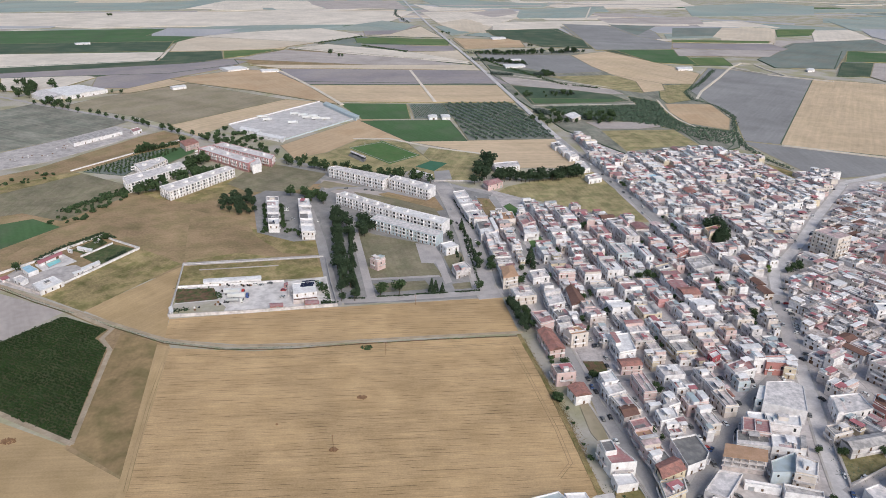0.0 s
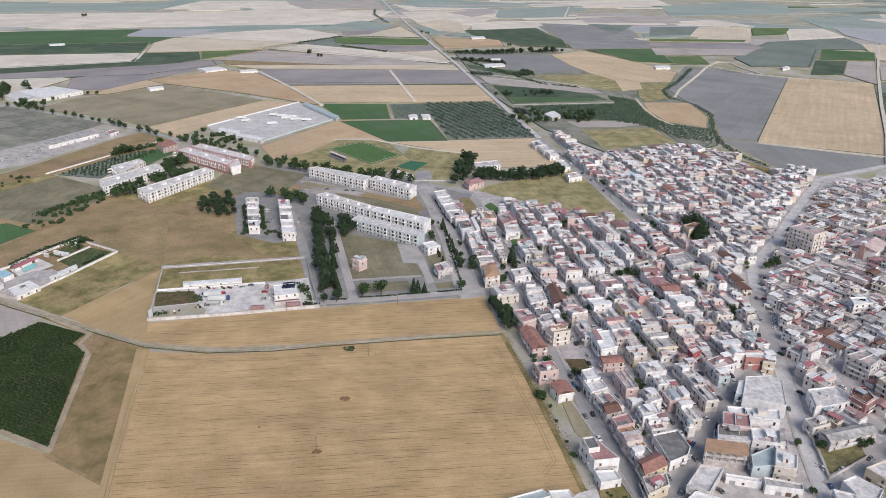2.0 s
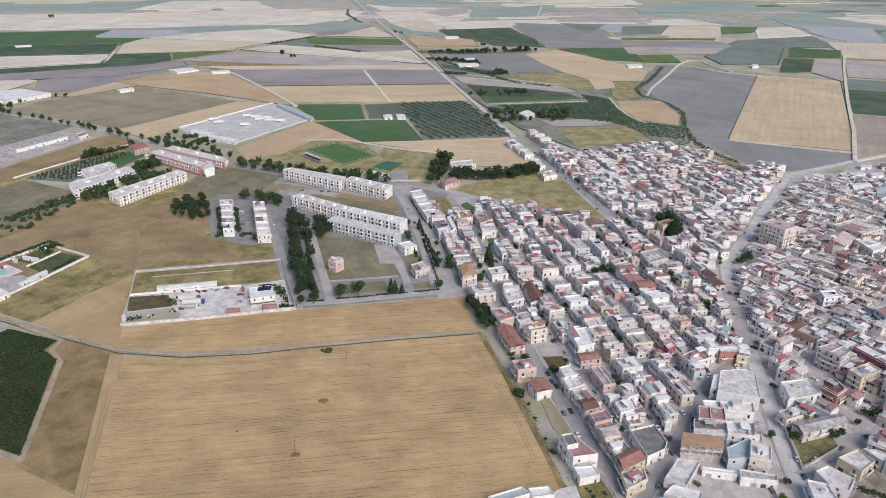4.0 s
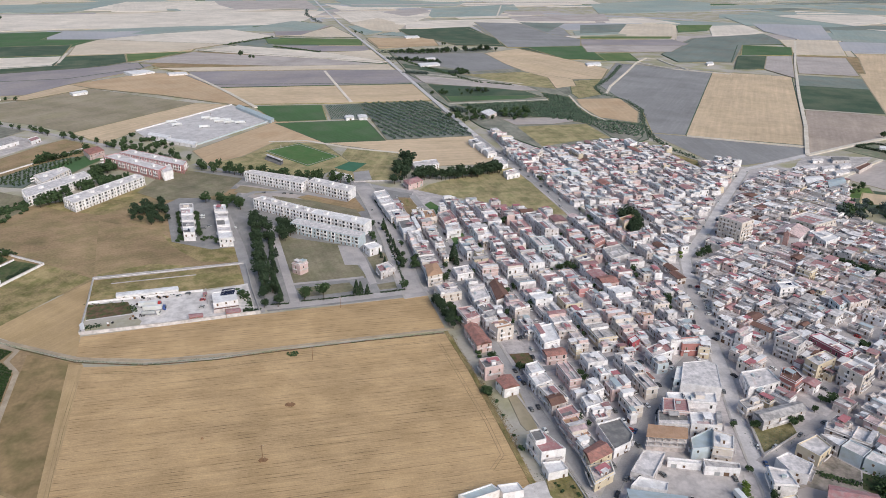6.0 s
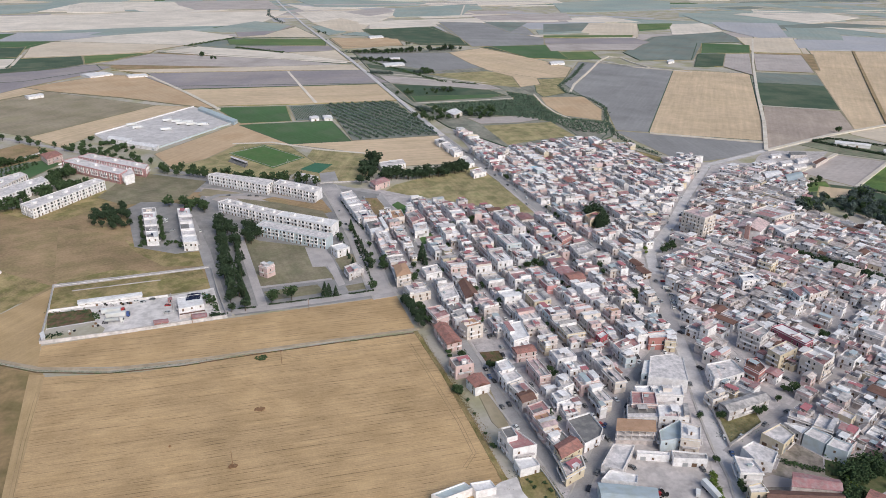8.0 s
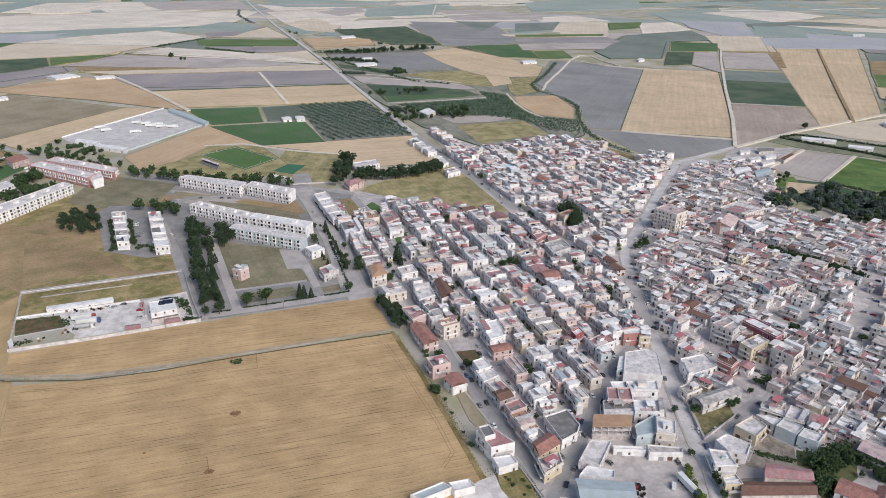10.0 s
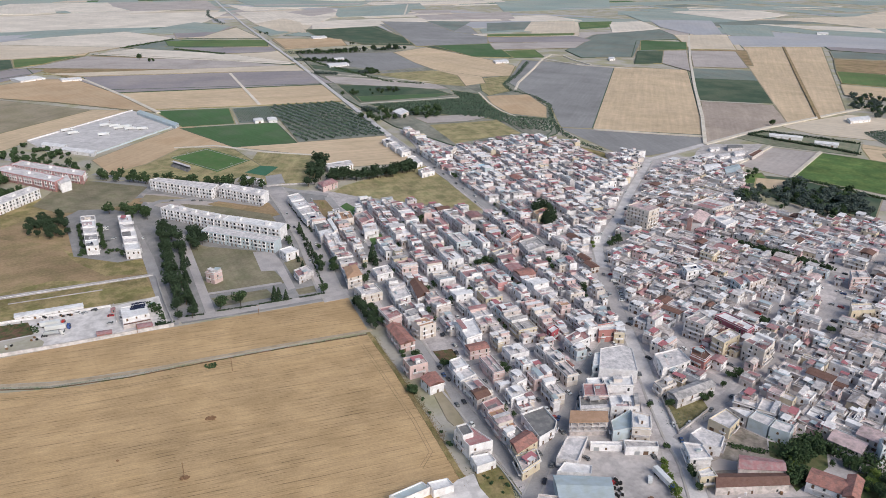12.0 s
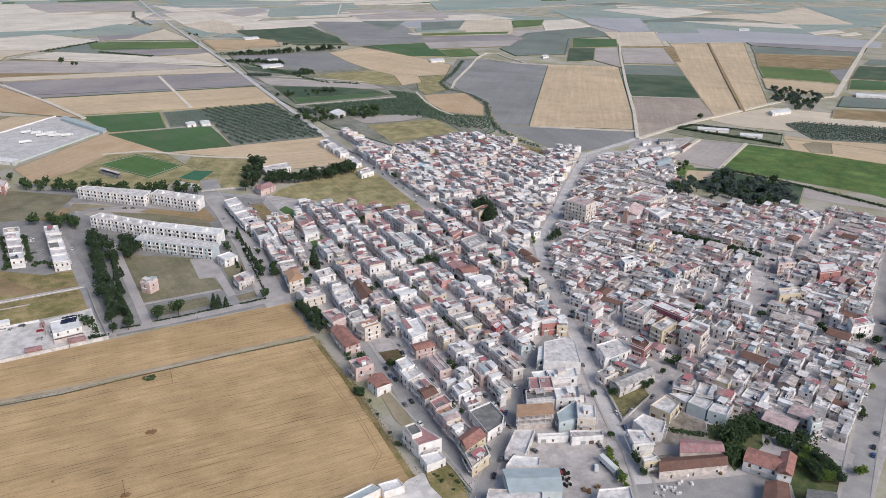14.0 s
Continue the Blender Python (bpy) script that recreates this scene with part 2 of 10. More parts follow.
LEAF = {
    # broad-leaf green with distance haze put in: lighter and bluer
    "hazed": mat("blue_grey_needles", (0.078, 0.10, 0.09), var=0.5, fine=1.2, broad=0.3, tint=(0.08, 0.105, 0.085), rand=0.3),
    "pine": mat("pine_needles", (0.032, 0.052, 0.029), var=0.5, fine=1.2, broad=0.3, tint=(0.046, 0.068, 0.036), rand=0.25),
    "broad": mat("broad_leaves", (0.042, 0.07, 0.032), var=0.5, fine=1.2, broad=0.3, tint=(0.06, 0.09, 0.038), rand=0.3),
    "lime": mat("bright_leaves", (0.10, 0.16, 0.035), var=0.4, fine=1.2, broad=0.3, tint=(0.16, 0.19, 0.05), rand=0.2),
    "olive": mat("olive_leaves", (0.08, 0.125, 0.082), var=0.5, fine=0.8, broad=0.1, tint=(0.09, 0.115, 0.085)),
    "vine": mat("vine_leaves", (0.022, 0.044, 0.013), var=0.5, fine=0.5, broad=0.04, tint=(0.028, 0.048, 0.016)),
}
CAR = {k: mat("car_paint_" + k, c, rough=0.3, var=0.05) for k, c in {
    "white": (0.72, 0.72, 0.72), "silver": (0.42, 0.43, 0.44), "grey": (0.14, 0.145, 0.15), "black": (0.025, 0.025, 0.03), "red": (0.35, 0.03, 0.03), "blue": (0.04, 0.08, 0.2)}.items()}


# ------------------------------------------------------------------ helpers
def mesh_of(name, verts, faces, mats, idx=None):
    me = bpy.data.meshes.new(name)
    me.from_pydata([tuple(v) for v in verts], [], [tuple(f) for f in faces])
    for m in (mats if isinstance(mats, (list, tuple)) else [mats]):
        me.materials.append(m)
    if idx:
        me.polygons.foreach_set("material_index", idx)
    me.update()
    return me


def part(name, data, parent, m=None, label=""):
    ob = new(name, data)
    ob.parent = parent
    if m is not None:
        ob.matrix_basis = m
    if label:
        ob["label"] = label
    return ob


link_part = part


def box_geo(x0, y0, z0, x1, y1, z1):
    v = [(x0, y0, z0), (x1, y0, z0), (x1, y1, z0), (x0, y1, z0), (x0, y0, z1), (x1, y0, z1), (x1, y1, z1), (x0, y1, z1)]
    f = [(3, 2, 1, 0), (4, 5, 6, 7), (0, 1, 5, 4), (1, 2, 6, 5), (2, 3, 7, 6), (3, 0, 4, 7)]
    return v, f


def join(*geos):
    verts, faces = [], []
    for v, f in geos:
        k = len(verts)
        verts += list(v)
        faces += [tuple(i + k for i in q) for q in f]
    return verts, faces


def prism(poly, z0, z1):
    """Solid slab over a polygon given anticlockwise."""
    n = len(poly)
    v = [(x, y, z0) for x, y in poly] + [(x, y, z1) for x, y in poly]
    f = [tuple(range(n, 2 * n)), tuple(range(n - 1, -1, -1))] + [(i, (i + 1) % n, n + (i + 1) % n, n + i) for i in range(n)]
    return v, f


def ccw(poly):
    a = sum(p[0] * q[1] - q[0] * p[1] for p, q in zip(poly, poly[1:] + poly[:1]))
    return list(poly) if a > 0 else list(poly)[::-1]


def centre(poly):
    return sum(p[0] for p in poly) / len(poly), sum(p[1] for p in poly) / len(poly)


def inset(poly, d):
    """The polygon moved inwards by d on every side (anticlockwise, convex or nearly)."""
    out, n = [], len(poly)
    for i in range(n):
        p, c, q = (Vector(poly[i - 1]), Vector(poly[i]), Vector(poly[(i + 1) % n]))
        a, b = (c - p).normalized(), (q - c).normalized()
        na, nb = Vector((-a.y, a.x)), Vector((-b.y, b.x))
        k = (na + nb)
        k = k / max(0.3, (1 + na.dot(nb)))
        out.append((c.x + k.x * d, c.y + k.y * d))
    return out


def local(poly, o):
    return [(x - o[0], y - o[1]) for x, y in poly]


class Plots:
    """Footprints already built on, sorted into squares of 40 m."""

    def __init__(self):
        self.cells = {}

    def span(self, poly):
        xs, ys = [int(p[0] // 40) for p in poly], [int(p[1] // 40) for p in poly]
        return [(i, j) for i in range(min(xs), max(xs) + 1) for j in range(min(ys), max(ys) + 1)]

    def append(self, poly):
        for k in self.span(poly):
            self.cells.setdefault(k, []).append(poly)

    def near(self, poly):
        return [q for k in self.span(poly) for q in self.cells.get(k, ())]


BUILT = Plots()  # footprints of buildings alone
TAKEN = Plots()  # footprints that loose building must keep clear of


def clear_of(poly, plots):
    """True when the convex polygon meets none of the plots."""
    for other in plots.near(poly):
        apart = False
        for a in (poly, other):
            for i in range(len(a)):
                ex, ey = a[i][0] - a[i - 1][0], a[i][1] - a[i - 1][1]
                p1 = [(-ey * x + ex * y) for x, y in poly]
                p2 = [(-ey * x + ex * y) for x, y in other]
                if max(p1) <= min(p2) + 0.05 or max(p2) <= min(p1) + 0.05:
                    apart = True
                    break
            if apart:
                break
        if not apart:
            return False
    return True


# ------------------------------------------------------------------ ground, fields
LAYER = [0]
FIELD_LABEL = {"smoothwheat": "smooth ripe wheat corner beside a farm road",
    "wheat": "ripe golden wheat field with drill lines", "wheat_far": "golden cereal field on the plain, paled by haze in its colour", "stubble": "pale stubble field after harvest, distance haze in its tone",
    "orange": "orange-tan stubble field beside a track", "plough": "grey ploughed field on the plain", "mauve": "mauve-brown ploughed field in long strips",
    "fallow": "dark olive-brown fallow strip beside wheat", "brown": "bare brown soil field with faint rows", "green": "green crop field in straight rows", "dark": "dark green crop field in rows",
    "greyolive": "grey-brown rough grass field with pale streaks", "olivelawn": "worn green lawn of a walled country property", "weeds": "overgrown weedy garden plot", "yarddirt": "trodden dirt yard with scattered weeds", "pinksoil": "rosy brown bare soil field", "lush": "mottled bright green crop field", "greygreen": "grey-green orchard and crop field", "drygrass": "patchy dry grass meadow", "olivegrass": "mown olive-coloured grass plot",
    "goldgrass": "golden dry grass meadow with green patches", "tanwheat": "tan wheat field with pale drill lines", "palesoil": "pale bare soil field", "tanfallow": "tan fallow field with faint rows", "fresh": "fresh green crop field in rows", "palegreen": "green crop strip far on the plain, haze in its colour", "palegrey": "grey ploughed strip far on the plain, haze in its colour", "turf": "bright green turf lawn", "vinefloor": "dark shaded soil under close vines", "kitchen": "dark kitchen garden bed with rows", "park": "shaded park grass under trees", "court": "green hard sports court", "earth": "dry bare earth plot"}


HAZE_KIND = {"greygreen": "palegreen", "dark": "greygreen", "plough": "palegrey", "mauve": "palesoil", "brown": "palesoil", "tanfallow": "palesoil"}


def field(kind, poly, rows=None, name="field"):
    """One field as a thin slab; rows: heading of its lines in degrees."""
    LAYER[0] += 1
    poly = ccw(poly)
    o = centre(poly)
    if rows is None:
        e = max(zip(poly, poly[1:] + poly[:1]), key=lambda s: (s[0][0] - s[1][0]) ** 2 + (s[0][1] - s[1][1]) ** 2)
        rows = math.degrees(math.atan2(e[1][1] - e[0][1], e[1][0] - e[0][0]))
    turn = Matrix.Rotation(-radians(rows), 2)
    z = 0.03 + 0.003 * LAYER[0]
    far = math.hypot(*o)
    if far > 2200:  # haze put into colour: distant fields swap to paler kinds
        kind = HAZE_KIND.get(kind, kind)
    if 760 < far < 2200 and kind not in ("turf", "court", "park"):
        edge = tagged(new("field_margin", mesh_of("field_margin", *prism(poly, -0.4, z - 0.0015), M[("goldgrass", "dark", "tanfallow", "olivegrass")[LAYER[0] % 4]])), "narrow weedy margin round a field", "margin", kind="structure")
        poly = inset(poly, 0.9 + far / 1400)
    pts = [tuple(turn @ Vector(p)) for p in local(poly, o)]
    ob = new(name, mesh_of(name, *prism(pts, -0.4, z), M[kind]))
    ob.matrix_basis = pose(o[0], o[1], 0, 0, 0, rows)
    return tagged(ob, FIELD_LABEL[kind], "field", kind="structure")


def strip_geo(line, width, z0, z1):
    pts = [Vector(p) for p in line]
    left, right = [], []
    for i, p in enumerate(pts):
        a = (p - pts[i - 1]).normalized() if i else (pts[1] - p).normalized()
        b = (pts[i + 1] - p).normalized() if i < len(pts) - 1 else a
        n1 = Vector((-a.y, a.x)) + Vector((-b.y, b.x))
        n1 = n1 / max(0.4, 1 + a.dot(b)) * width / 2
        left.append(p + n1)
        right.append(p - n1)
    v, f = [], []
    for a, b in zip(left, right):
        v += [(a.x, a.y, z0), (b.x, b.y, z0), (a.x, a.y, z1), (b.x, b.y, z1)]
    for i in range(len(pts) - 1):
        k, q = 4 * i, 4 * i + 4
        f += [(k + 2, k + 3, q + 3, q + 2), (k, k + 2, q + 2, q), (k + 1, q + 1, q + 3, k + 3)]
    e = 4 * len(pts) - 4
    f += [(0, 1, 3, 2), (e, e + 2, e + 3, e + 1)]
    return v, f


def road(line, width, kind="asphalt", name="road", label="grey asphalt road", taken=True, foot=0.0):
    LAYER[0] += 1
    v, f = strip_geo(line, width, -0.4, 0.05 + 0.003 * LAYER[0])
    ob = tagged(new(name, mesh_of(name, v, f, M[kind])), label, "road", kind="structure")
    if foot:
        for s in (-1, 1):
            side = []
            for i, p in enumerate(line):
                e = (Vector(line[min(i + 1, len(line) - 1)]) - Vector(line[max(i - 1, 0)])).normalized() * s * (width + foot) / 2
                side.append((p[0] - e.y, p[1] + e.x))
            v, f = strip_geo(side, foot, -0.4, 0.19 + 0.003 * LAYER[0])
            tagged(new("footway", mesh_of("footway", v, f, M["kerb"])), "pale stone footway raised along the street", "pavement", kind="structure")
    if taken:
        for a, b in zip(line, line[1:]):
            d = (Vector(b) - Vector(a)).normalized() * (width * 0.46)
            n = Vector((-d.y, d.x))
            TAKEN.append(ccw([(a[0] + n.x, a[1] + n.y), (a[0] - n.x, a[1] - n.y), (b[0] - n.x, b[1] - n.y), (b[0] + n.x, b[1] + n.y)]))
    return ob


def ground():
    v, f = [], []
    n, s = 24, 7000
    for j in range(n + 1):
        for i in range(n + 1):
            v.append((-s + 2 * s * i / n, -s + 2 * s * j / n, 0))
    for j in range(n):
        for i in range(n):
            k = j * (n + 1) + i
            f.append((k, k + 1, k + n + 2, k + n + 1))
    tagged(new("ground", mesh_of("ground", v, f, M["earth"])), "flat dry farmland plain reaching the horizon", "ground", kind="structure")


ground()

# near land, south to north
field("brown", [(-332.5, 480.1), (-428.0, 643.6), (-363.2, 633.9), (-256.0, 666.9), (-182.2, 688.0), (-116.1, 690.2), (-83.4, 519.5), (-83.7, 476.1), (-190.2, 473.5), (-258.5, 425.8)], rows=20)
field("wheat", [(-165.9, 364.0), (-111.7, 361.2), (-49.0, 372.3), (49.1, 381.9), (74.0, 234.0), (62.2, 205.2), (-137.5, 202.6), (-139.9, 235.9)], rows=5)
field("wheat", [(-176.1, 399.7), (-84.1, 416.5), (-8.9, 428.1), (41.1, 436.1), (48.2, 387.5), (-49.2, 374.3), (-123.9, 368.8), (-170.4, 374.6)], rows=5)
field("smoothwheat", [(-242.4, 296.4), (-221.8, 290.6), (-177.9, 272.1), (-144.2, 251.8), (-139.6, 232.6), (-211.3, 231.6)], rows=5)
field("brown", [(-248.5, 407.3), (-205.6, 387.9), (-164.6, 368.0), (-143.4, 249.9), (-179.0, 270.4), (-202.7, 363.3), (-215.3, 374.4), (-211.4, 385.6)], rows=103)
field("fallow", [(-199.5, 380.9), (-164.1, 366.7), (-153.0, 305.2), (-144.2, 251.8), (-177.5, 272.9)], rows=103)
field("smoothwheat", [(-172.0, 367.8), (-163.2, 366.0), (-136.7, 236.0), (-141.1, 235.9), (-145.0, 253.6)], rows=103)
field("palesoil", [(-344.4, 445.8), (-305.2, 433.3), (-248.5, 407.3), (-267.3, 368.6), (-280.6, 346.7)])
field("smoothwheat", [(-236.4, 410.0), (-196.4, 481.4), (-177.4, 403.5), (-170.3, 376.0), (-205.4, 391.6)], rows=60)
field("drygrass", [(-282.1, 433.9), (-240.5, 515.3), (-197.8, 485.6), (-235.7, 408.4)])
field("brown", [(-310.3, 442.1), (-337.3, 488.3), (-326.6, 556.3), (-291.8, 619.9), (-230.2, 606.2), (-195.4, 488.8), (-240.5, 515.3), (-268.2, 532.4)], rows=20)
field("brown", [(-231.2, 606.2), (-162.9, 574.6), (-149.2, 548.3), (-98.9, 531.0), (-93.2, 501.1), (-195.8, 483.5)], rows=20)
field("drygrass", [(-169.2, 570.3), (-148.9, 547.0), (-98.9, 531.0), (-93.9, 505.5), (-126.6, 509.2), (-154.7, 541.8)])
field("drygrass", [(-196.5, 492.0), (-162.0, 508.2), (-124.7, 500.3), (-194.4, 485.7)])
field("drygrass", [(-196.4, 481.4), (-98.4, 501.0), (-86.3, 466.1), (-188.5, 444.9)])
field("drygrass", [(-302.4, 656.5), (-272.8, 636.8), (-232.7, 621.8), (-197.1, 678.1), (-224.9, 716.2), (-266.0, 668.0)])
field("green", [(-406.3, 534.8), (-381.7, 564.1), (-361.3, 578.6), (-327.6, 560.3), (-350.1, 510.1), (-370.1, 479.1)])
field("olivegrass", [(-422.5, 567.0), (-433.1, 652.2), (-380.0, 714.8), (-314.2, 674.2), (-304.9, 642.5), (-333.0, 573.8), (-378.0, 592.6)])
field("drygrass", [(-476.3, 650.7), (-456.4, 692.1), (-411.8, 730.4), (-380.0, 714.8), (-428.1, 643.7), (-450.2, 610.2)])
field("brown", [(-493.5, 677.4), (-463.2, 703.7), (-441.7, 729.3), (-384.1, 883.8), (-368.1, 909.1), (-314.1, 869.0), (-318.0, 791.3), (-395.7, 716.3), (-443.4, 669.8)])
field("greygreen", [(-385.9, 720.8), (-353.2, 797.3), (-329.9, 824.0), (-309.8, 824.8), (-333.7, 733.3), (-335.4, 708.2)])
field("greyolive", [(-689.1, 901.2), (-650, 1024), (-628, 1075), (-432.5, 966.5), (-458.5, 880.5), (-471.1, 862.3), (-517.1, 795.9), (-566.4, 724.8)])
field("tanfallow", [(-577.7, 1051.6), (-551, 1133), (-455, 1266), (-309, 1166), (-255.2, 1130.5), (-372.5, 941.6), (-449.7, 998.6)])
field("tanwheat", [(-372.5, 941.6), (-255.2, 1130.5), (-202.7, 1114.7), (-184.5, 1084.6), (-293.1, 945.2), (-314.4, 880.8)])
field("goldgrass", [(47.3, 659.2), (66.3, 687.0), (137.4, 733.3), (166.4, 740.7), (192.5, 585.0), (174.4, 588.8), (90.0, 643.4)])
field("goldgrass", [(-39.5, 722.8), (-17.9, 842.0), (43.3, 818.0), (52.6, 747.3), (32.3, 705.1), (-9.1, 707.6)])
field("goldgrass", [(-183.0, 772.5), (-119.6, 880.2), (-46.7, 863.0), (-9.9, 767.4), (-51.5, 722.4), (-115.8, 750.0)])
field("turf", [(-115.7, 832.6), (-77.5, 867.4), (-27.0, 802.6), (-60.6, 763.2)])
field("court", [(-31.7, 755.3), (-15.2, 778.9), (4.1, 770.3), (-10.7, 738.5)])
field("orange", [(-200.9, 839.9), (-118.0, 995.8), (-101.3, 989.3), (-43.2, 863.1), (-105.3, 880.8), (-137.7, 810.9), (-171.7, 780.0)])
field("tanwheat", [(-46.8, 865.8), (144.6, 888.5), (159.9, 755.7), (52.9, 751.7), (39.7, 812.8)], rows=5)
field("green", [(-167.1, 1103.1), (-59.1, 1104.3), (-47.1, 995.5), (-117.2, 988.5)])
field("green", [(-119.6, 981.2), (6.9, 994.4), (30.0, 871.9), (-46.8, 865.8)])
field("greygreen", [(-57.1, 1099.9), (3.0, 1112.0), (15.1, 1002.2), (-43.8, 995.7)], rows=80)
field("greygreen", [(-3.3, 1111.7), (106.4, 1121.9), (146.8, 888.5), (30.1, 874.8)], rows=-65)
field("plough", [(555, 1521), (669, 1432), (748, 1370), (605, 1158), (426.5, 868.4), (383.7, 886.7), (425.1, 1029.3), (414, 1222)])
field("tanwheat", [(714, 1389), (846, 1320), (557.7, 805.7), (425.7, 865.7), (424.9, 873.0)], rows=61)
field("plough", [(379.7, 886.4), (425.7, 865.7), (557.7, 798.8), (522.3, 751.6), (431.3, 727.3), (398.4, 737.2)], rows=85)
field("pinksoil", [(681, 1014), (781, 965), (717.3, 848.0), (614.1, 795.9), (529.1, 761.9)])
field("greygreen", [(862, 1341), (984, 1282), (789, 973), (687, 1022)], rows=85)
field("dark", [(794, 1226), (913, 1172), (789, 973), (687, 1022)], rows=85)
field("tanwheat", [(1180, 1644), (1309, 1624), (773.4, 856.4), (714.0, 849.0)], rows=55)
field("tanwheat", [(1312, 1623), (1417, 1610), (852, 887), (786.7, 869.7)], rows=53)
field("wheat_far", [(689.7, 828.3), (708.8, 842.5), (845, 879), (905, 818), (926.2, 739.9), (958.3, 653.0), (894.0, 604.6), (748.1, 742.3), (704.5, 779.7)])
field("olivelawn", [(583.6, 791.1), (642.3, 808.9), (724.9, 722.5), (677.0, 675.6), (607.2, 738.6)])
field("palesoil", [(508.7, 672.1), (599.8, 734.6), (642.3, 697.7), (536.4, 615.1)])
field("lush", [(541.3, 618.2), (645.1, 696.9), (678.3, 658.3), (779.1, 518.2), (647.6, 419.3), (623.4, 495.1)])
field("tanwheat", [(711.0, 707.5), (764.6, 655.1), (823.3, 551.5), (774.9, 515.1), (678.3, 658.3)])
field("palesoil", [(545.2, 510.1), (578.8, 533.8), (633.2, 408.5), (587.4, 374.1), (594.5, 456.7)])
field("dark", [(455.3, 606.6), (499.5, 638.0), (536.4, 615.1), (578.8, 533.8), (528.4, 489.0), (485.8, 528.5)])
field("lush", [(476.0, 636.0), (519.0, 639.0), (505.0, 606.0), (462.0, 606.0)])
field("tanwheat", [(500.0, 624.0), (530.0, 607.0), (508.0, 579.0), (474.0, 592.0)])
field("greygreen", [(773.9, 770.0), (808.5, 774.6), (964.6, 657.7), (894.0, 604.6), (745.9, 690.9)])
field("tanwheat", [(726.5, 723.0), (745.9, 690.9), (894.0, 604.6), (823.3, 551.5), (764.6, 655.1), (711.0, 707.5)])
field("tanfallow", [(713.6, 677.7), (736.0, 681.0), (753.9, 670.1), (713.2, 628.5), (691.7, 641.7)])
VINE = [(-283.8, 346.6), (-267.3, 368.6), (-245.4, 401.2), (-210.0, 385.7), (-212.6, 374.4), (-200.7, 363.3), (-180.0, 276.3), (-227.2, 300.0), (-265.5, 318.6)]
field("vinefloor", VINE, rows=-24)
field("drygrass", [(363.8, 793.1), (382.5, 758.6), (389.9, 739.8), (364.1, 705.9), (353.7, 729.4)])
# farm roads and tracks
road([(47.9, 384.7), (56.9, 338.3), (64.6, 287.7), (70.4, 245.9), (71.6, 233.9)], 2.6, "drygrass", name="verge", label="strip of dry weeds on the field edge", taken=False)
# dark soil colour here paints the ditch shadow along the road
road([(-341.1, 453.3), (-309.3, 440.3), (-275.3, 421.3), (-207.4, 387.9), (-168.5, 369.2), (-128.8, 362.2), (-88.8, 364.3), (-48.9, 371.0), (-0.8, 377.4), (46.7, 382.5)], 0.9, "kitchen", name="verge", label="narrow dark weedy verge beside the farm road, ditch shadow in its colour", taken=False)
road([(-345.2, 459.8), (-312.9, 446.5), (-278.4, 427.1), (-209.6, 393.0), (-170.2, 373.9), (-130.1, 366.7), (-89.7, 368.8), (-49.3, 375.0), (-0.8, 381.5), (50.7, 387.5)], 2.5, "farmroad", label="narrow pale farm road along the wheat")
road([(-241.2, 405.9), (-207.2, 385.7), (-208.2, 373.8), (-197.3, 360.8), (-178.0, 273.8)], 2.8, "farmroad", name="track", label="pale dirt headland track beside the vines")
road([(-249.4, 307.5), (-225.8, 297.6), (-177.4, 274.2)], 3.0, "farmroad", name="track", label="pale dirt headland track below the vines")
road([(-773, 1140), (-709, 1125), (-628, 1075), (-436.4, 966.3), (-332.6, 892.0), (-259.0, 837.6), (-198.4, 783.8)], 7, "oldroad", label="tree-lined country road")
road([(-115.7, 877.4), (-69.1, 879.4), (-10.9, 836.9), (43.1, 812.9)], 5, "dirt", name="track", label="pale track beside the sports ground")
# ------------------------------------------------------------------ town ground and streets
V, WD = Vector((0.988, 0.156)), Vector((-0.156, 0.988))       # street grid of the newer quarter
E1, E2 = Vector((0.857, 0.515)), Vector((-0.515, 0.857))      # street grid of the old quarter


def paved(poly, kind="paving", label="grey concrete and asphalt paving between houses", name="pavement"):
    LAYER[0] += 1
    ob = new(name, mesh_of(name, *prism(ccw(poly), -0.4, 0.025 + 0.003 * LAYER[0]), M[kind]))
    return tagged(ob, label, "pavement", kind="structure")


paved([(95.2, 222.0), (70.6, 347.2), (56.8, 422.0), (43.8, 498.5), (9.6, 685.1), (48.8, 672.9), (92.4, 636.5), (130.4, 611.2), (185.8, 568.3), (173.9, 672.5), (165.6, 939.1), (190.7, 986.5), (217.0, 808.4), (270.3, 839.3), (329.6, 853.3), (362.7, 799.4), (374.0, 725.9), (428.6, 722.6), (480.7, 712.3), (500.1, 654.7), (446.0, 568.9), (464.4, 510.6), (514.4, 485.0), (568.1, 428.9), (621.4, 369.9), (453.0, 251.0), (343.4, 222.6), (253.3, 163.4), (201.7, 148.4), (92.3, 184.7)])
paved([(-104.6, 536.9), (-128.1, 628.3), (-121.9, 690.1), (-208.4, 677.7), (-199.4, 760.3), (-114.6, 741.2), (-3.1, 703.9), (47.3, 659.2), (33.6, 602.1), (49.8, 459.8), (47.8, 437.1), (-65.9, 421.9)], "darkasphalt", "grey asphalt between the estate blocks")
field("olivegrass", [(-220.7, 684.8), (-212.5, 737.7), (-193.1, 760.6), (-125.4, 723.9), (-135.1, 676.5), (-158.4, 657.7), (-192.4, 660.1)])
field("olivegrass", [(-80.7, 570.1), (-59.2, 550.8), (-20.4, 533.1), (0.6, 468.3), (-52.6, 460.2)])
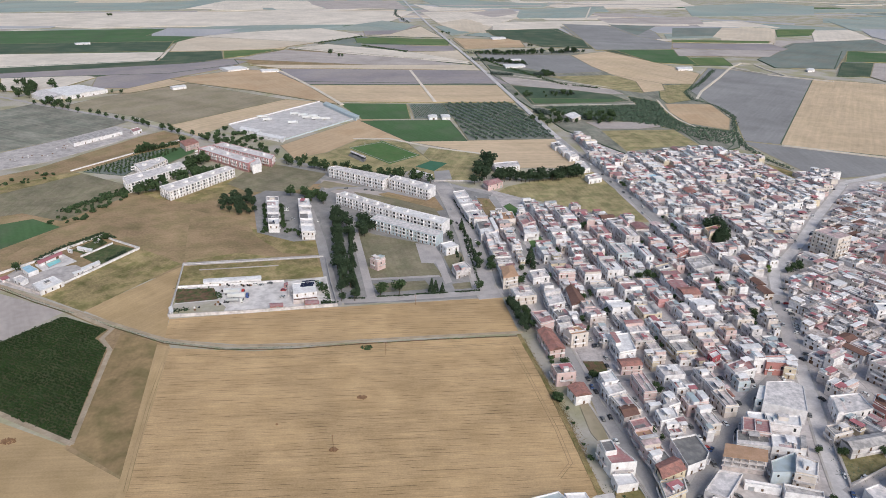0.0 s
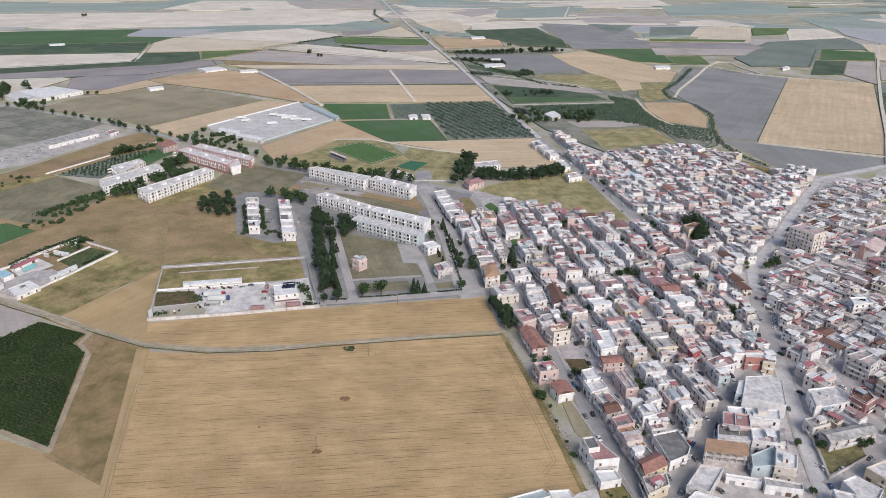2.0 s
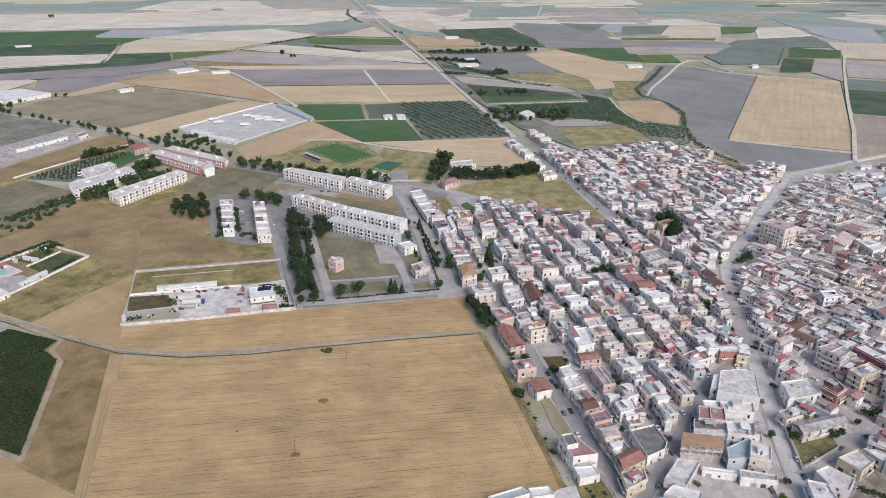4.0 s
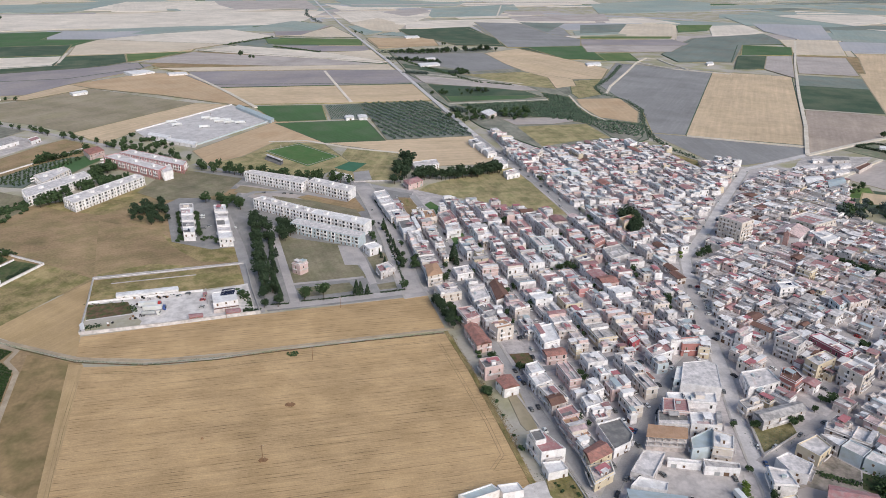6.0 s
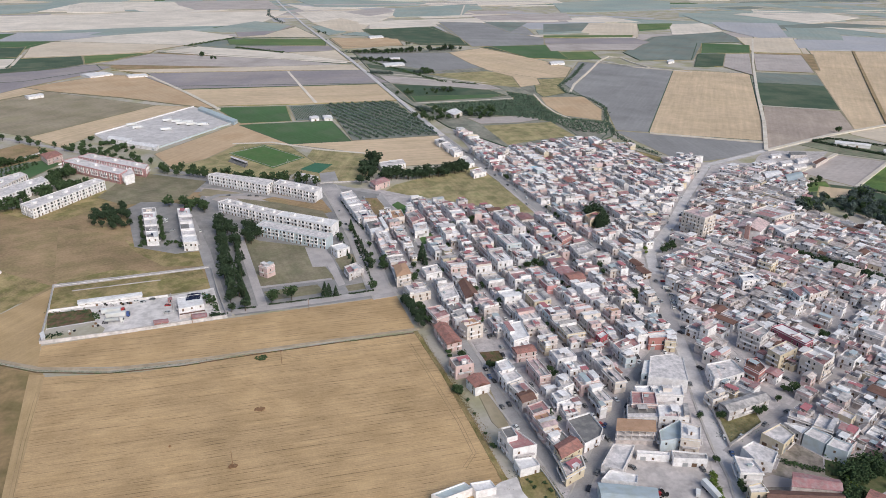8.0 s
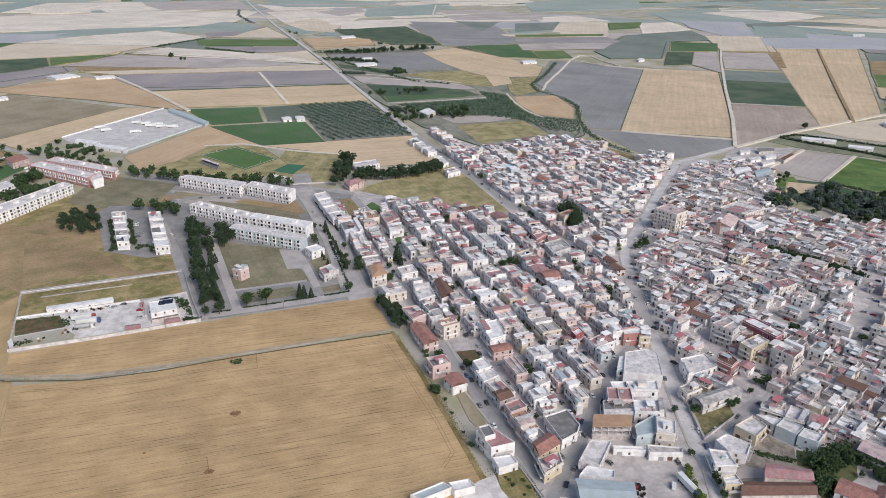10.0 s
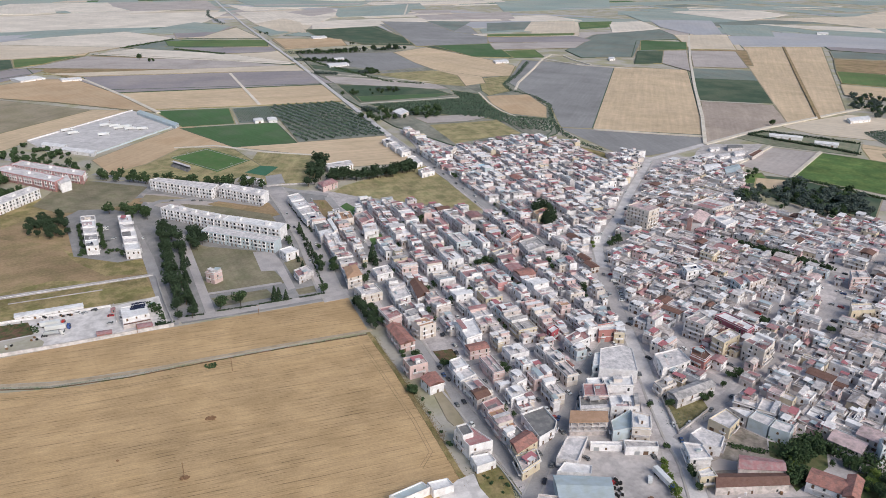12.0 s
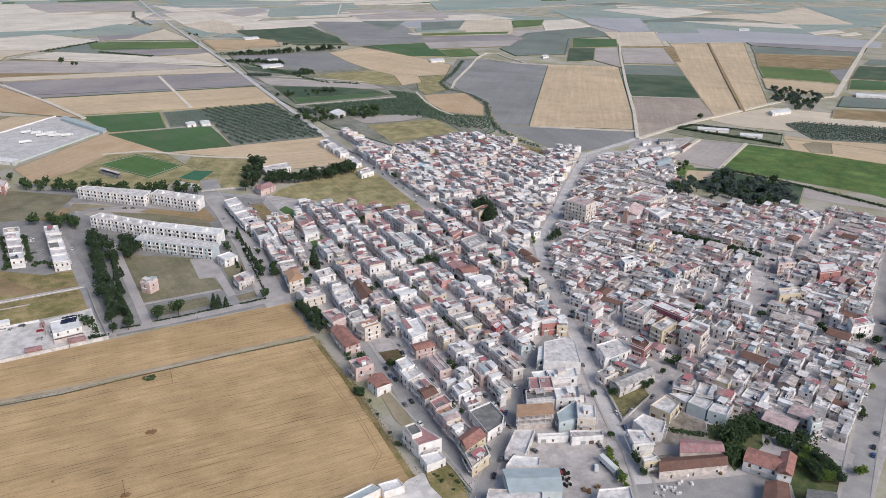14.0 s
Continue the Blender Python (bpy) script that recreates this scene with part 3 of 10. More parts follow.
field("olivegrass", [(-50.0, 454.7), (-12.9, 461.2), (-7.3, 447.4), (-44.7, 440.3)])
field("olivegrass", [(0.5, 504.7), (14.0, 514.0), (20.7, 486.9), (6.9, 473.3)])
field("olivegrass", [(6.8, 456.0), (25.7, 461.2), (28.5, 451.0), (8.7, 446.9)])
field("turf", [(62.9, 633.9), (70.8, 615.2), (64.7, 597.0), (56.1, 624.6)])
field("brown", [(32.3, 648.4), (44.1, 646.4), (51.9, 605.5), (41.9, 585.1), (38.1, 605.3)])
field("drygrass", [(36.6, 643.7), (41.6, 642.2), (44.0, 625.1), (38.6, 622.1)])
road([(46.9, 654.1), (56.1, 599.7), (61.2, 563.8), (65.4, 514.3), (69.0, 459.3)], 6.5, label="asphalt street between villas")
field("turf", [(70.6, 544.8), (81.7, 549.2), (84.4, 532.8), (71.9, 524.2)])
field("palesoil", [(-129.3, 703.4), (-108.2, 696.3), (-52.7, 655.9), (-71.3, 648.4), (-102.3, 654.3), (-118.6, 669.7)])
field("brown", [(-65.0, 657.2), (-45.1, 668.5), (-8.2, 648.7), (0.7, 613.3), (-12.8, 606.7), (-45.9, 637.4)], rows=-35)
field("olivegrass", [(-89.6, 663.5), (-52.0, 647.3), (-7.7, 616.1), (-2.3, 593.6), (-79.4, 646.4)])
road([(143.5, 906.5), (169.1, 738.6), (184.3, 649.8)] + [(193.0, 581.9), (203.7, 521.7), (216.3, 483.6), (229.7, 448.4)], 8.5, label="straight asphalt town street", foot=1.2)
road([(667.6, 827.4), (527.7, 762.3), (422.3, 711.3), (333.9, 594.0), (298.7, 544.1), (248.9, 480.9), (235.4, 443.2), (214.7, 375.6), (199.4, 318.7), (187.6, 278.9), (179.8, 248.9), (176.2, 228.0), (163.5, 193.0)], 8.0, "palestreet", label="pale main street winding through the town", foot=1.2)
road([(235.4, 443.2), (220.1, 391.9), (209.8, 352.2)], 12.5, "oldroad", label="wide pale market street with parked cars")
road([(89.6, 215.7), (101.9, 231.8), (132.6, 272.8), (160.5, 311.6), (190.2, 341.7)], 6.2, label="asphalt street beside terraced houses", foot=0.9)
road([(63.6, 451.3), (67.8, 406.0), (72.9, 381.0), (78.5, 338.2), (81.8, 313.4), (87.5, 285.0), (93.8, 255.0), (97.1, 236.6)], 6.4, label="straight asphalt residential street", foot=1.2)
road([(-2.2, 694.2), (11.2, 618.3), (22.1, 540.0), (29.7, 452.8), (34.0, 433.6)], 15, "oldroad", label="broad avenue with planted verges", foot=1.6)
paved([(-185.0, 646.4), (-176.6, 664.2), (-150.9, 661.5), (-122.3, 641.7), (-97.8, 538.4), (-122.4, 532.8), (-157.2, 551.9)], "darkasphalt", "asphalt parking court round terrace blocks")
field("green", [(-340.4, 778.3), (-328.0, 818.8), (-310.0, 835.5), (-291.3, 809.9), (-305.4, 756.4)])
field("park", [(230.9, 237.2), (252.1, 228.7), (238.9, 211.8), (213.3, 201.2), (216.4, 214.8)])
field("park", [(248.2, 205.3), (264.2, 202.2), (261.9, 187.2), (246.7, 169.2), (224.4, 178.3), (231.0, 189.4)])
field("yarddirt", [(184.0, 230.0), (192.0, 230.0), (203.3, 240.0), (219.0, 227.5), (222.0, 220.0), (200.0, 214.0), (183.0, 219.0)])
field("yarddirt", [(217.3, 247.3), (224.1, 236.2), (218.2, 226.8), (203.3, 239.1), (206.8, 242.8)])
field("palesoil", [(187.0, 227.3), (193.3, 228.7), (200.0, 224.6), (197.3, 219.9), (185.0, 221.8)])
field("park", [(224.1, 234.8), (232.1, 228.8), (221.2, 220.1), (217.2, 224.8)])
field("tanfallow", [(72.5, 316.4), (80.1, 314.0), (82.3, 282.7), (76.6, 281.2), (74.5, 286.8)])
paved([(-22.7, 531.8), (-6.4, 526.3), (-0.8, 504.6), (6.8, 458.8), (1.9, 455.9), (-5.1, 491.5), (-16.4, 492.3)], "oldroad", "pale paved court between lawns")
road([(-124.0, 611.4), (-100.2, 533.5), (-71.4, 420.3)], 8, "asphalt", label="asphalt avenue beside the pines")
road([(-81.0, 582.4), (-48.6, 431.5)], 6, "oldroad", label="pale service road beside the pines")
road([(-76.2, 426.6), (-47.6, 429.8), (-9.1, 435.8), (42.5, 445.0)], 7, "oldroad", label="pale street along the wheat field")
road([(-52.8, 462.1), (-34.4, 464.5), (-2.3, 469.2)], 3, "oldroad", label="narrow pale path between lawns")
field("tanfallow", [(-127.2, 678.5), (-124.1, 698.7), (-81.2, 677.1), (-104.2, 668.2)])
road([(-186.2, 783.3), (-134.5, 742.5), (-29.4, 697.1), (2.0, 691.1), (47.6, 660.8)], 7, "asphalt", label="pale street past the apartment blocks")
road([(-131.3, 648.0), (-107.3, 675.5), (-64.0, 673.4), (-14.7, 641.9)], 7, "asphalt", label="pale car park lane behind apartments")
road([(228.8, 270.1), (270.2, 294.5), (316.0, 324.5), (371.9, 354.8), (431.4, 396.0), (483.2, 420.2), (535.7, 449.7)], 6.5, "oldroad", label="narrow pale old-town street")
road([(181.0, 245.6), (209.6, 263.4), (233.6, 276.8)], 6, "oldroad", label="pale old-town street beside the garden")
road([(234.1, 280.3), (226.1, 299.4), (232.6, 328.0)], 6, "oldroad", label="pale old-town lane to the square")
road([(252.7, 298.1), (239.6, 319.9), (237.6, 339.4)], 8, "paving", label="paved square with parked cars")
road([(246.3, 165.8), (282.2, 193.2), (320.5, 221.9), (360.4, 253.2), (417.7, 301.8), (511.1, 373.2)], 11, "asphalt", label="broad grey avenue with trees", foot=1.6)
road([(262.6, 204.1), (272.4, 190.0)], 9, "oldroad", label="pale street by the park")
road([(399.3, 406.2), (407.1, 374.3)], 18, "yard", label="pale paved town square")
road([(397.3, 375.3), (363.1, 346.1)], 9, "oldroad", label="pale old-town street with parked cars")
for wq, v0, v1, wide in ((438, 130, 282, 8), (316, 131, 212, 5), (560, 285, 430, 4.5), (650, 285, 440, 4.5)):
    a, b = V * v0 + WD * wq, V * v1 + WD * wq
    road([tuple(a), tuple(b)], wide, "asphalt", label="narrow asphalt cross street")


TOWN_LAYER = LAYER[0]
# the patchwork of narrow strips far out on the plain, haze in its pale kinds
frng = random.Random(77)
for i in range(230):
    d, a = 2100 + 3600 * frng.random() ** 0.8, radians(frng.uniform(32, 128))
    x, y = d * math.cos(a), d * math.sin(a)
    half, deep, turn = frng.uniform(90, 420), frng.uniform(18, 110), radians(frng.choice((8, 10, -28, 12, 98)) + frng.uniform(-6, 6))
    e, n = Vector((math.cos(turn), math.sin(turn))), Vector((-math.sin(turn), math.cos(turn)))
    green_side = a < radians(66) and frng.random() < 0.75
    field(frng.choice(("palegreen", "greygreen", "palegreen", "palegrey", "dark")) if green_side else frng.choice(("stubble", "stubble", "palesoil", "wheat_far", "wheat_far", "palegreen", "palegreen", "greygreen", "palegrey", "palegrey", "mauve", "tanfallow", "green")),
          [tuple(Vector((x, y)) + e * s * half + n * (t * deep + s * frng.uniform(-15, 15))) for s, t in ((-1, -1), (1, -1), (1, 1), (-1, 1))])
# smallholdings between the straight road and the stream
field("greyolive", [(70, 1707), (305, 1756), (436, 1370), (416.7, 1002.7), (366.8, 852.2), (308.1, 803.2), (217.3, 812.2), (162.4, 932.6), (111.3, 1179.5)])
field("plough", [(76, 1688), (293, 1685), (320, 1444), (220, 1410), (95, 1562)])
field("tanwheat", [(293, 1685), (391, 1763), (473, 1555), (509, 1428), (457, 1309), (393, 1305), (329, 1403), (308, 1512)])
field("dark", [(390, 1784), (566, 1799), (531, 1576), (478, 1589), (403, 1743)])
field("fresh", [(550, 1666), (643, 1673), (620, 1549), (533, 1543)])
field("dark", [(86, 1528), (148, 1470), (216, 1409), (182, 1367), (90, 1466)])
field("palesoil", [(103, 1375), (290, 1264), (307, 1195), (223, 1211), (113, 1288)])
field("plough", [(211, 1409), (308, 1349), (297, 1287), (239, 1307)])
field("greygreen", [(331, 1350), (392, 1317), (367, 1241), (320, 1266)])
field("dark", [(118, 1277), (227, 1233), (283, 1194), (301.7, 1136.8), (135.6, 1101.1)])
field("green", [(138.1, 1156.4), (297.9, 1155.4), (268.3, 1125.9), (140.2, 1110.2)])
field("dark", [(148.2, 1088.7), (302.2, 1109.7), (305, 1185), (343.3, 1139.0), (333.6, 1040.4), (339.2, 970.7), (393.6, 939.6), (379.1, 901.4), (345.3, 912.2), (306.9, 948.9), (246.1, 991.1), (176.3, 1032.8)])
field("goldgrass", [(386, 1292), (457, 1309), (414, 1222), (404, 1152), (353.6, 1121.3), (355, 1168)])
field("orange", [(349.1, 1121.1), (423.5, 1120.4), (415.1, 1013.7), (387.1, 942.6), (342.6, 981.3), (338.3, 1056.6)])
field("palesoil", [(197.9, 981.7), (278.5, 989.0), (310.8, 962.5), (267.0, 943.8), (209.7, 941.2)])
field("goldgrass", [(210.8, 931.5), (311.1, 942.5), (318.7, 861.2), (271.2, 848.3), (219.7, 825.0)])
field("greyolive", [(318.2, 966.3), (391.1, 933.0), (363.2, 863.0), (339.7, 829.8), (320.6, 866.9)])
field("goldgrass", [(197, 1375), (321, 1402), (371, 1350), (340, 1210), (287, 1249)])
field("tanwheat", [(320, 1430), (400, 1310), (386, 1240), (340, 1215), (355, 1330)])
road([(122, 1390), (209, 1330), (294, 1264)], 4, "dirt", name="track", label="pale track between smallholdings", taken=False)
road([(137, 1351), (218, 1288), (287, 1247)], 3, "dirt", name="track", label="pale track between smallholdings", taken=False)
road([(138.6, 1096.9), (224.9, 1105.7), (302.6, 1118.6)], 4, "dirt", name="track", label="pale track along an orchard", taken=False)
road([(347, 1153), (337.9, 1072.9), (336.7, 1006.3), (346.2, 960.7)], 3, "dirt", name="track", label="pale track along an orchard", taken=False)
# farther strips
field("tanwheat", [(-247, 1255), (94, 1275), (112.8, 1122.3), (-32.7, 1110.1), (-188.7, 1110.9)])
field("mauve", [(-343, 1415), (66, 1442), (97, 1281), (-248, 1261)])
field("tanwheat", [(-361, 1443), (59, 1479), (67, 1442), (-341, 1408)])
field("orange", [(-402, 1425), (-338, 1415), (-242, 1255), (-163.5, 1090.0), (-202.7, 1114.7), (-322, 1196), (-455, 1266), (-504, 1305)])
field("brown", [(-430, 1533), (-375, 1744), (-219, 1675), (60, 1510), (59, 1479), (-361, 1443)])
field("stubble", [(-377, 1755), (-266, 1819), (-91, 1725), (16, 1674), (58, 1526), (-218, 1665)])
field("mauve", [(-601, 1201), (-643, 1315), (-484, 1571), (-418, 1533), (-439, 1438), (-504, 1305), (-535, 1205)])
field("tanwheat", [(-555, 1162), (-504, 1305), (-455, 1266), (-518, 1165)])
field("stubble", [(-737, 1172), (-807, 1292), (-715, 1376), (-641, 1315), (-657, 1162)])
field("stubble", [(-997, 1344), (-965, 1562), (-646, 1661), (-611, 1520), (-694, 1378), (-843, 1354), (-915, 1227)])
field("dark", [(-639, 1662), (-517, 1691), (-481, 1563), (-643, 1315), (-716, 1356), (-694, 1378), (-611, 1520)])
field("green", [(-517, 1691), (-386, 1733), (-443, 1629), (-482, 1572)])
field("tanwheat", [(-642, 1722), (-526, 1893), (-386, 1856), (-388, 1743), (-517, 1691), (-640, 1672)])
field("stubble", [(-666, 1971), (-513, 2086), (-392, 2226), (-227, 2054), (-334, 1885), (-386, 1856), (-526, 1893), (-642, 1722)])
field("green", [(-1299, 1777), (-1114, 1817), (-984, 1840), (-951, 2074), (-853, 2130), (-666, 1985), (-686, 1807), (-640, 1652), (-970, 1571), (-1106, 1500)])
field("plough", [(-944, 2074), (-533, 2246), (-501, 2118), (-671, 1985), (-841, 2100)])
field("stubble", [(-1346, 1845), (-1255, 2059), (-1228, 2124), (-949, 2059), (-984, 1840), (-1114, 1817)])
field("greygreen", [(-334, 1885), (-234, 2040), (-98, 1857), (-118, 1733), (-264, 1808)])
field("green", [(-232, 2026), (-12, 1977), (10, 1843), (-214, 1859)])
field("mauve", [(-212, 1847), (18, 1832), (30, 1735), (-91, 1725)])
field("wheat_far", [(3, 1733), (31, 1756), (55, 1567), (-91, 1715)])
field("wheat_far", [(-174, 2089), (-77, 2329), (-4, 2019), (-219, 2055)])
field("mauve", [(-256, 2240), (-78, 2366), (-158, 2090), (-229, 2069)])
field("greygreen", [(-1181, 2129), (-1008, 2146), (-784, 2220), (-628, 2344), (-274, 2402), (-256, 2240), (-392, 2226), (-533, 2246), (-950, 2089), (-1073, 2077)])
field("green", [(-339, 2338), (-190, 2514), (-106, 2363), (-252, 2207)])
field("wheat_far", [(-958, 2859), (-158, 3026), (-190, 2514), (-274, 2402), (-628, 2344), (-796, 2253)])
field("stubble", [(-920, 2679), (-613, 2994), (-343, 3031), (-575, 2800), (-830, 2526)])
field("stubble", [(-1306, 2470), (-1182, 2622), (-918, 2704), (-773, 2292), (-1055, 2175), (-1191, 2212)])
field("plough", [(-1717, 2379), (-1316, 2490), (-1195, 2359), (-1174, 2179), (-1509, 2080)])
field("dark", [(-1271, 2496), (-1153, 2555), (-1170, 2697), (-1143, 2385)])
field("greygreen", [(-1243, 2821), (-1358, 3180), (-1184, 3395), (-1039, 3820), (-787, 3864), (-1072, 2872)])
field("stubble", [(-1038, 2965), (-1023, 3461), (-639, 3523), (-569, 3159), (-834, 2963)])
field("mauve", [(-652, 3521), (-241, 3588), (-155, 3057), (-350, 3092), (-560, 3161)])
field("green", [(-2187, 3055), (-1519, 3022), (-1284, 2931), (-1483, 2816), (-1924, 2677)])
field("orange", [(19, 1980), (182, 2008), (196, 1835), (48, 1778)])
field("dark", [(106, 2210), (352, 2320), (383, 1806), (246, 1839), (177, 2035)])
field("plough", [(369, 2376), (642, 2443), (640, 2230), (561, 1746), (419, 1809), (373, 1827)])
field("mauve", [(575, 1964), (865, 1915), (837, 1799), (585, 1822)])
field("stubble", [(589, 2045), (899, 1992), (876, 1940), (582, 1991)])
field("greygreen", [(648, 2167), (900, 2377), (788, 2091), (626, 2062)])
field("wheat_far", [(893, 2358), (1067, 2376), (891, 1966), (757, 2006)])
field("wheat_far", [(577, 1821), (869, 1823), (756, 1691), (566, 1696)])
field("greygreen", [(737, 1709), (935, 1970), (1157, 2042), (987, 1779), (817, 1500), (730, 1517)])
field("stubble", [(1162, 2332), (1304, 2364), (1189, 2072), (1042, 2031)])
field("green", [(1051, 2339), (1144, 2313), (1083, 2178), (970, 2137)])
field("greygreen", [(947, 2834), (1469, 2951), (1730, 3493), (1610, 3712), (1090, 3400)])
field("stubble", [(868, 2591), (1062, 2657), (1100, 2416), (843, 2426)])
field("stubble", [(197, 2515), (541, 2597), (859, 2726), (817, 2462), (642, 2443), (369, 2376), (206, 2397)])
field("greygreen", [(253, 2963), (663, 3202), (527, 2734), (268, 2656)])
field("wheat_far", [(-74, 2920), (144, 3067), (250, 2800), (148, 2353), (111, 2147), (21, 2340)])
field("stubble", [(24, 2604), (123, 2593), (108, 2178), (48, 2306)])
field("greygreen", [(-32, 2334), (13, 2376), (71, 2174), (19, 2078)])
field("greygreen", [(-158, 3876), (249, 3582), (504, 3462), (423, 3235), (-20, 3172)])
field("stubble", [(-150, 3363), (-20, 3172), (268, 3147), (-65, 2979)])
field("stubble", [(584, 3635), (1221, 3917), (1145, 3408), (663, 3202)])
# far right
field("plough", [(1368, 1890), (1531, 1956), (1757, 1731), (1801, 1514), (1689, 1415), (1423, 1609), (1188, 1655)])
field("greygreen", [(1397, 2121), (1596, 2056), (1447, 1838), (1329, 1835)])
field("mauve", [(1423, 1609), (1651, 1425), (1566, 1356), (1384, 1542)])
field("greygreen", [(1372, 1533), (1566, 1356), (1490, 1303), (1278, 1410)])
field("brown", [(1270, 1401), (1466, 1289), (1285, 1136), (1138, 1241)])
field("fresh", [(1138, 1241), (1238, 1149), (1134, 1017), (1041, 1115)])
field("plough", [(1238, 1149), (1311, 1161), (1131, 1011)])
field("tanwheat", [(1029, 1105), (1119, 1002), (1045, 942), (967, 964), (956, 1012)])
field("stubble", [(1863, 2984), (2069, 2800), (2050, 2545), (1690, 2347), (1668, 2623)])
field("stubble", [(1644, 2215), (1960, 2013), (1875, 1875), (1712, 2029)])
field("wheat_far", [(1765, 2382), (2275, 2439), (2660, 2685), (2187, 1961), (1960, 2013), (1918, 2248)])
field("greygreen", [(2782, 2811), (2450, 2083), (2177, 1843), (2187, 1961)])
field("stubble", [(1809, 1785), (1958, 1819), (1927, 1757), (1774, 1727)])
field("stubble", [(1844, 1710), (1963, 1748), (1924, 1691), (1822, 1668)])
field("wheat_far", [(1240, 1955), (1342, 1896), (1162, 1574), (1059, 1649)])
field("brown", [(1032, 1607), (1165, 1573), (1018, 1342), (898, 1392)])
field("green", [(998, 1797), (1103, 1743), (1021, 1610), (919, 1660)])
field("greygreen", [(907, 1639), (952, 1604), (839, 1408), (781, 1424)], rows=85)
field("brown", [(954, 1604), (1009, 1590), (881, 1379), (840, 1408)])
field("greygreen", [(1474, 1258), (1633, 1160), (1533, 1085), (1378, 1193)])
field("dark", [(1357, 1182), (1517, 1073), (1340, 940), (1200, 1057)])
field("green", [(1189, 1047), (1328, 931), (1266, 884), (1092, 962)])
field("greygreen", [(1029, 914), (1167, 810), (1102, 761), (949, 849)])
field("brown", [(926, 833), (1081, 746), (1008, 690), (872.5, 786.6)])
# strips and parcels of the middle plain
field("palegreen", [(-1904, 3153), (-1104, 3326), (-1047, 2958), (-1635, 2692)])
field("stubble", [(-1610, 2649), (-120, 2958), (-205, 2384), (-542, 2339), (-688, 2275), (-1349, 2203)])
field("mauve", [(-644, 3481), (-216, 3492), (-217, 3107), (-474, 3015)])
field("stubble", [(-1036, 3327), (-829, 3331), (-729, 2958), (-808, 2904), (-919, 2904)])
field("stubble", [(-774, 3197), (-618, 3334), (-490, 3044), (-677, 2958)])
field("palegrey", [(-881, 2202), (-661, 2180), (-622, 2148), (-676, 1987), (-802, 1993)])
field("greygreen", [(-629, 2120), (-600, 2306), (-291, 2368), (-393, 2249), (-569, 2117)])
field("palegreen", [(-291, 2368), (-216, 2522), (-99, 2381), (-126, 2209), (-254, 2181), (-355, 2216)])
field("green", [(-1268, 2063), (-830, 2185), (-815, 1993), (-676, 1987), (-704, 1871), (-1101, 1777)])
field("dark", [(-1101, 1777), (-697, 1870), (-650, 1687), (-996, 1598)])
field("stubble", [(-996, 1598), (-638, 1669), (-618, 1536), (-891, 1417)])
field("dark", [(-647, 1660), (-523, 1699), (-480, 1566), (-543, 1539), (-609, 1528)])
field("dark", [(-883, 1405), (-609, 1528), (-485, 1567), (-539, 1494), (-844, 1338)])
field("fresh", [(-521, 1698), (-398, 1740), (-443, 1622), (-484, 1575)])
field("mauve", [(-844, 1338), (-539, 1494), (-457, 1565), (-427, 1494), (-526, 1367), (-815, 1288)])
field("wheat_far", [(-686, 1859), (-672, 1975), (-321, 1898), (-413, 1751), (-520, 1708), (-639, 1678)])
field("stubble", [(-676, 1987), (-569, 2117), (-384, 2249), (-261, 2106), (-224, 2048), (-318, 1875)])
field("greygreen", [(-318, 1875), (-240, 2048), (-207, 2020), (-234, 1871), (-102, 1744)])
field("fresh", [(-249, 1995), (13, 1984), (8, 1848), (-229, 1882)])
field("stubble", [(-366, 1768), (-300, 1851), (-75, 1712), (74, 1541), (-71, 1609)])
field("palesoil", [(-457, 1565), (-383, 1729), (-71, 1600), (60, 1501), (-112, 1489)])
field("wheat_far", [(-409, 1486), (-113, 1504), (61, 1517), (74, 1432), (-65, 1449), (-336, 1445)])
field("mauve", [(-334, 1438), (-71, 1442), (80, 1439), (117, 1285), (-49, 1286), (-265, 1290)])
field("stubble", [(-96, 2902), (102, 2959), (300, 3018), (258, 2694), (154, 2375), (-28, 2477)])
field("palesoil", [(89, 2902), (274, 3111), (289, 2902), (175, 2695)])
field("wheat_far", [(-28, 2437), (70, 2626), (122, 2474), (122, 2153), (41, 2203)])
field("stubble", [(160, 2473), (377, 2511), (366, 2314), (145, 2250)])
field("palegreen", [(306, 3079), (713, 3358), (666, 3019), (300, 2902)])
field("palesoil", [(552, 2691), (963, 2817), (879, 2501), (555, 2507)])
field("plough", [(390, 2469), (537, 2425), (553, 2106), (612, 1959), (566, 1809), (369, 1784), (379, 2082)])
field("dark", [(546, 2465), (692, 2421), (561, 2137)])
field("dark", [(119, 2234), (334, 2279), (380, 1996), (366, 1842), (238, 1872), (135, 2091)])
field("orange", [(21, 2010), (204, 1976), (203, 1827), (46, 1812)])
field("green", [(415, 1793), (581, 1808), (545, 1546), (457, 1578)])
field("greygreen", [(713, 1650), (948, 1973), (1215, 2083), (1146, 1830), (992, 1813), (820, 1512), (698, 1520)])
field("mauve", [(600, 1932), (870, 1948), (872, 1843), (835, 1796), (573, 1833)])
field("palesoil", [(570, 1821), (840, 1808), (758, 1688), (544, 1689)])
field("fresh", [(629, 2028), (900, 2018), (872, 1962), (612, 1972)])
field("dark", [(730, 2361), (902, 2396), (792, 2146), (652, 2103)])
field("wheat_far", [(902, 2396), (1061, 2393), (909, 2032), (767, 2099)])
field("fresh", [(1064, 2353), (1192, 2369), (1102, 2203), (985, 2173)])
field("stubble", [(1127, 2256), (1292, 2327), (1233, 2114), (1026, 2028)])
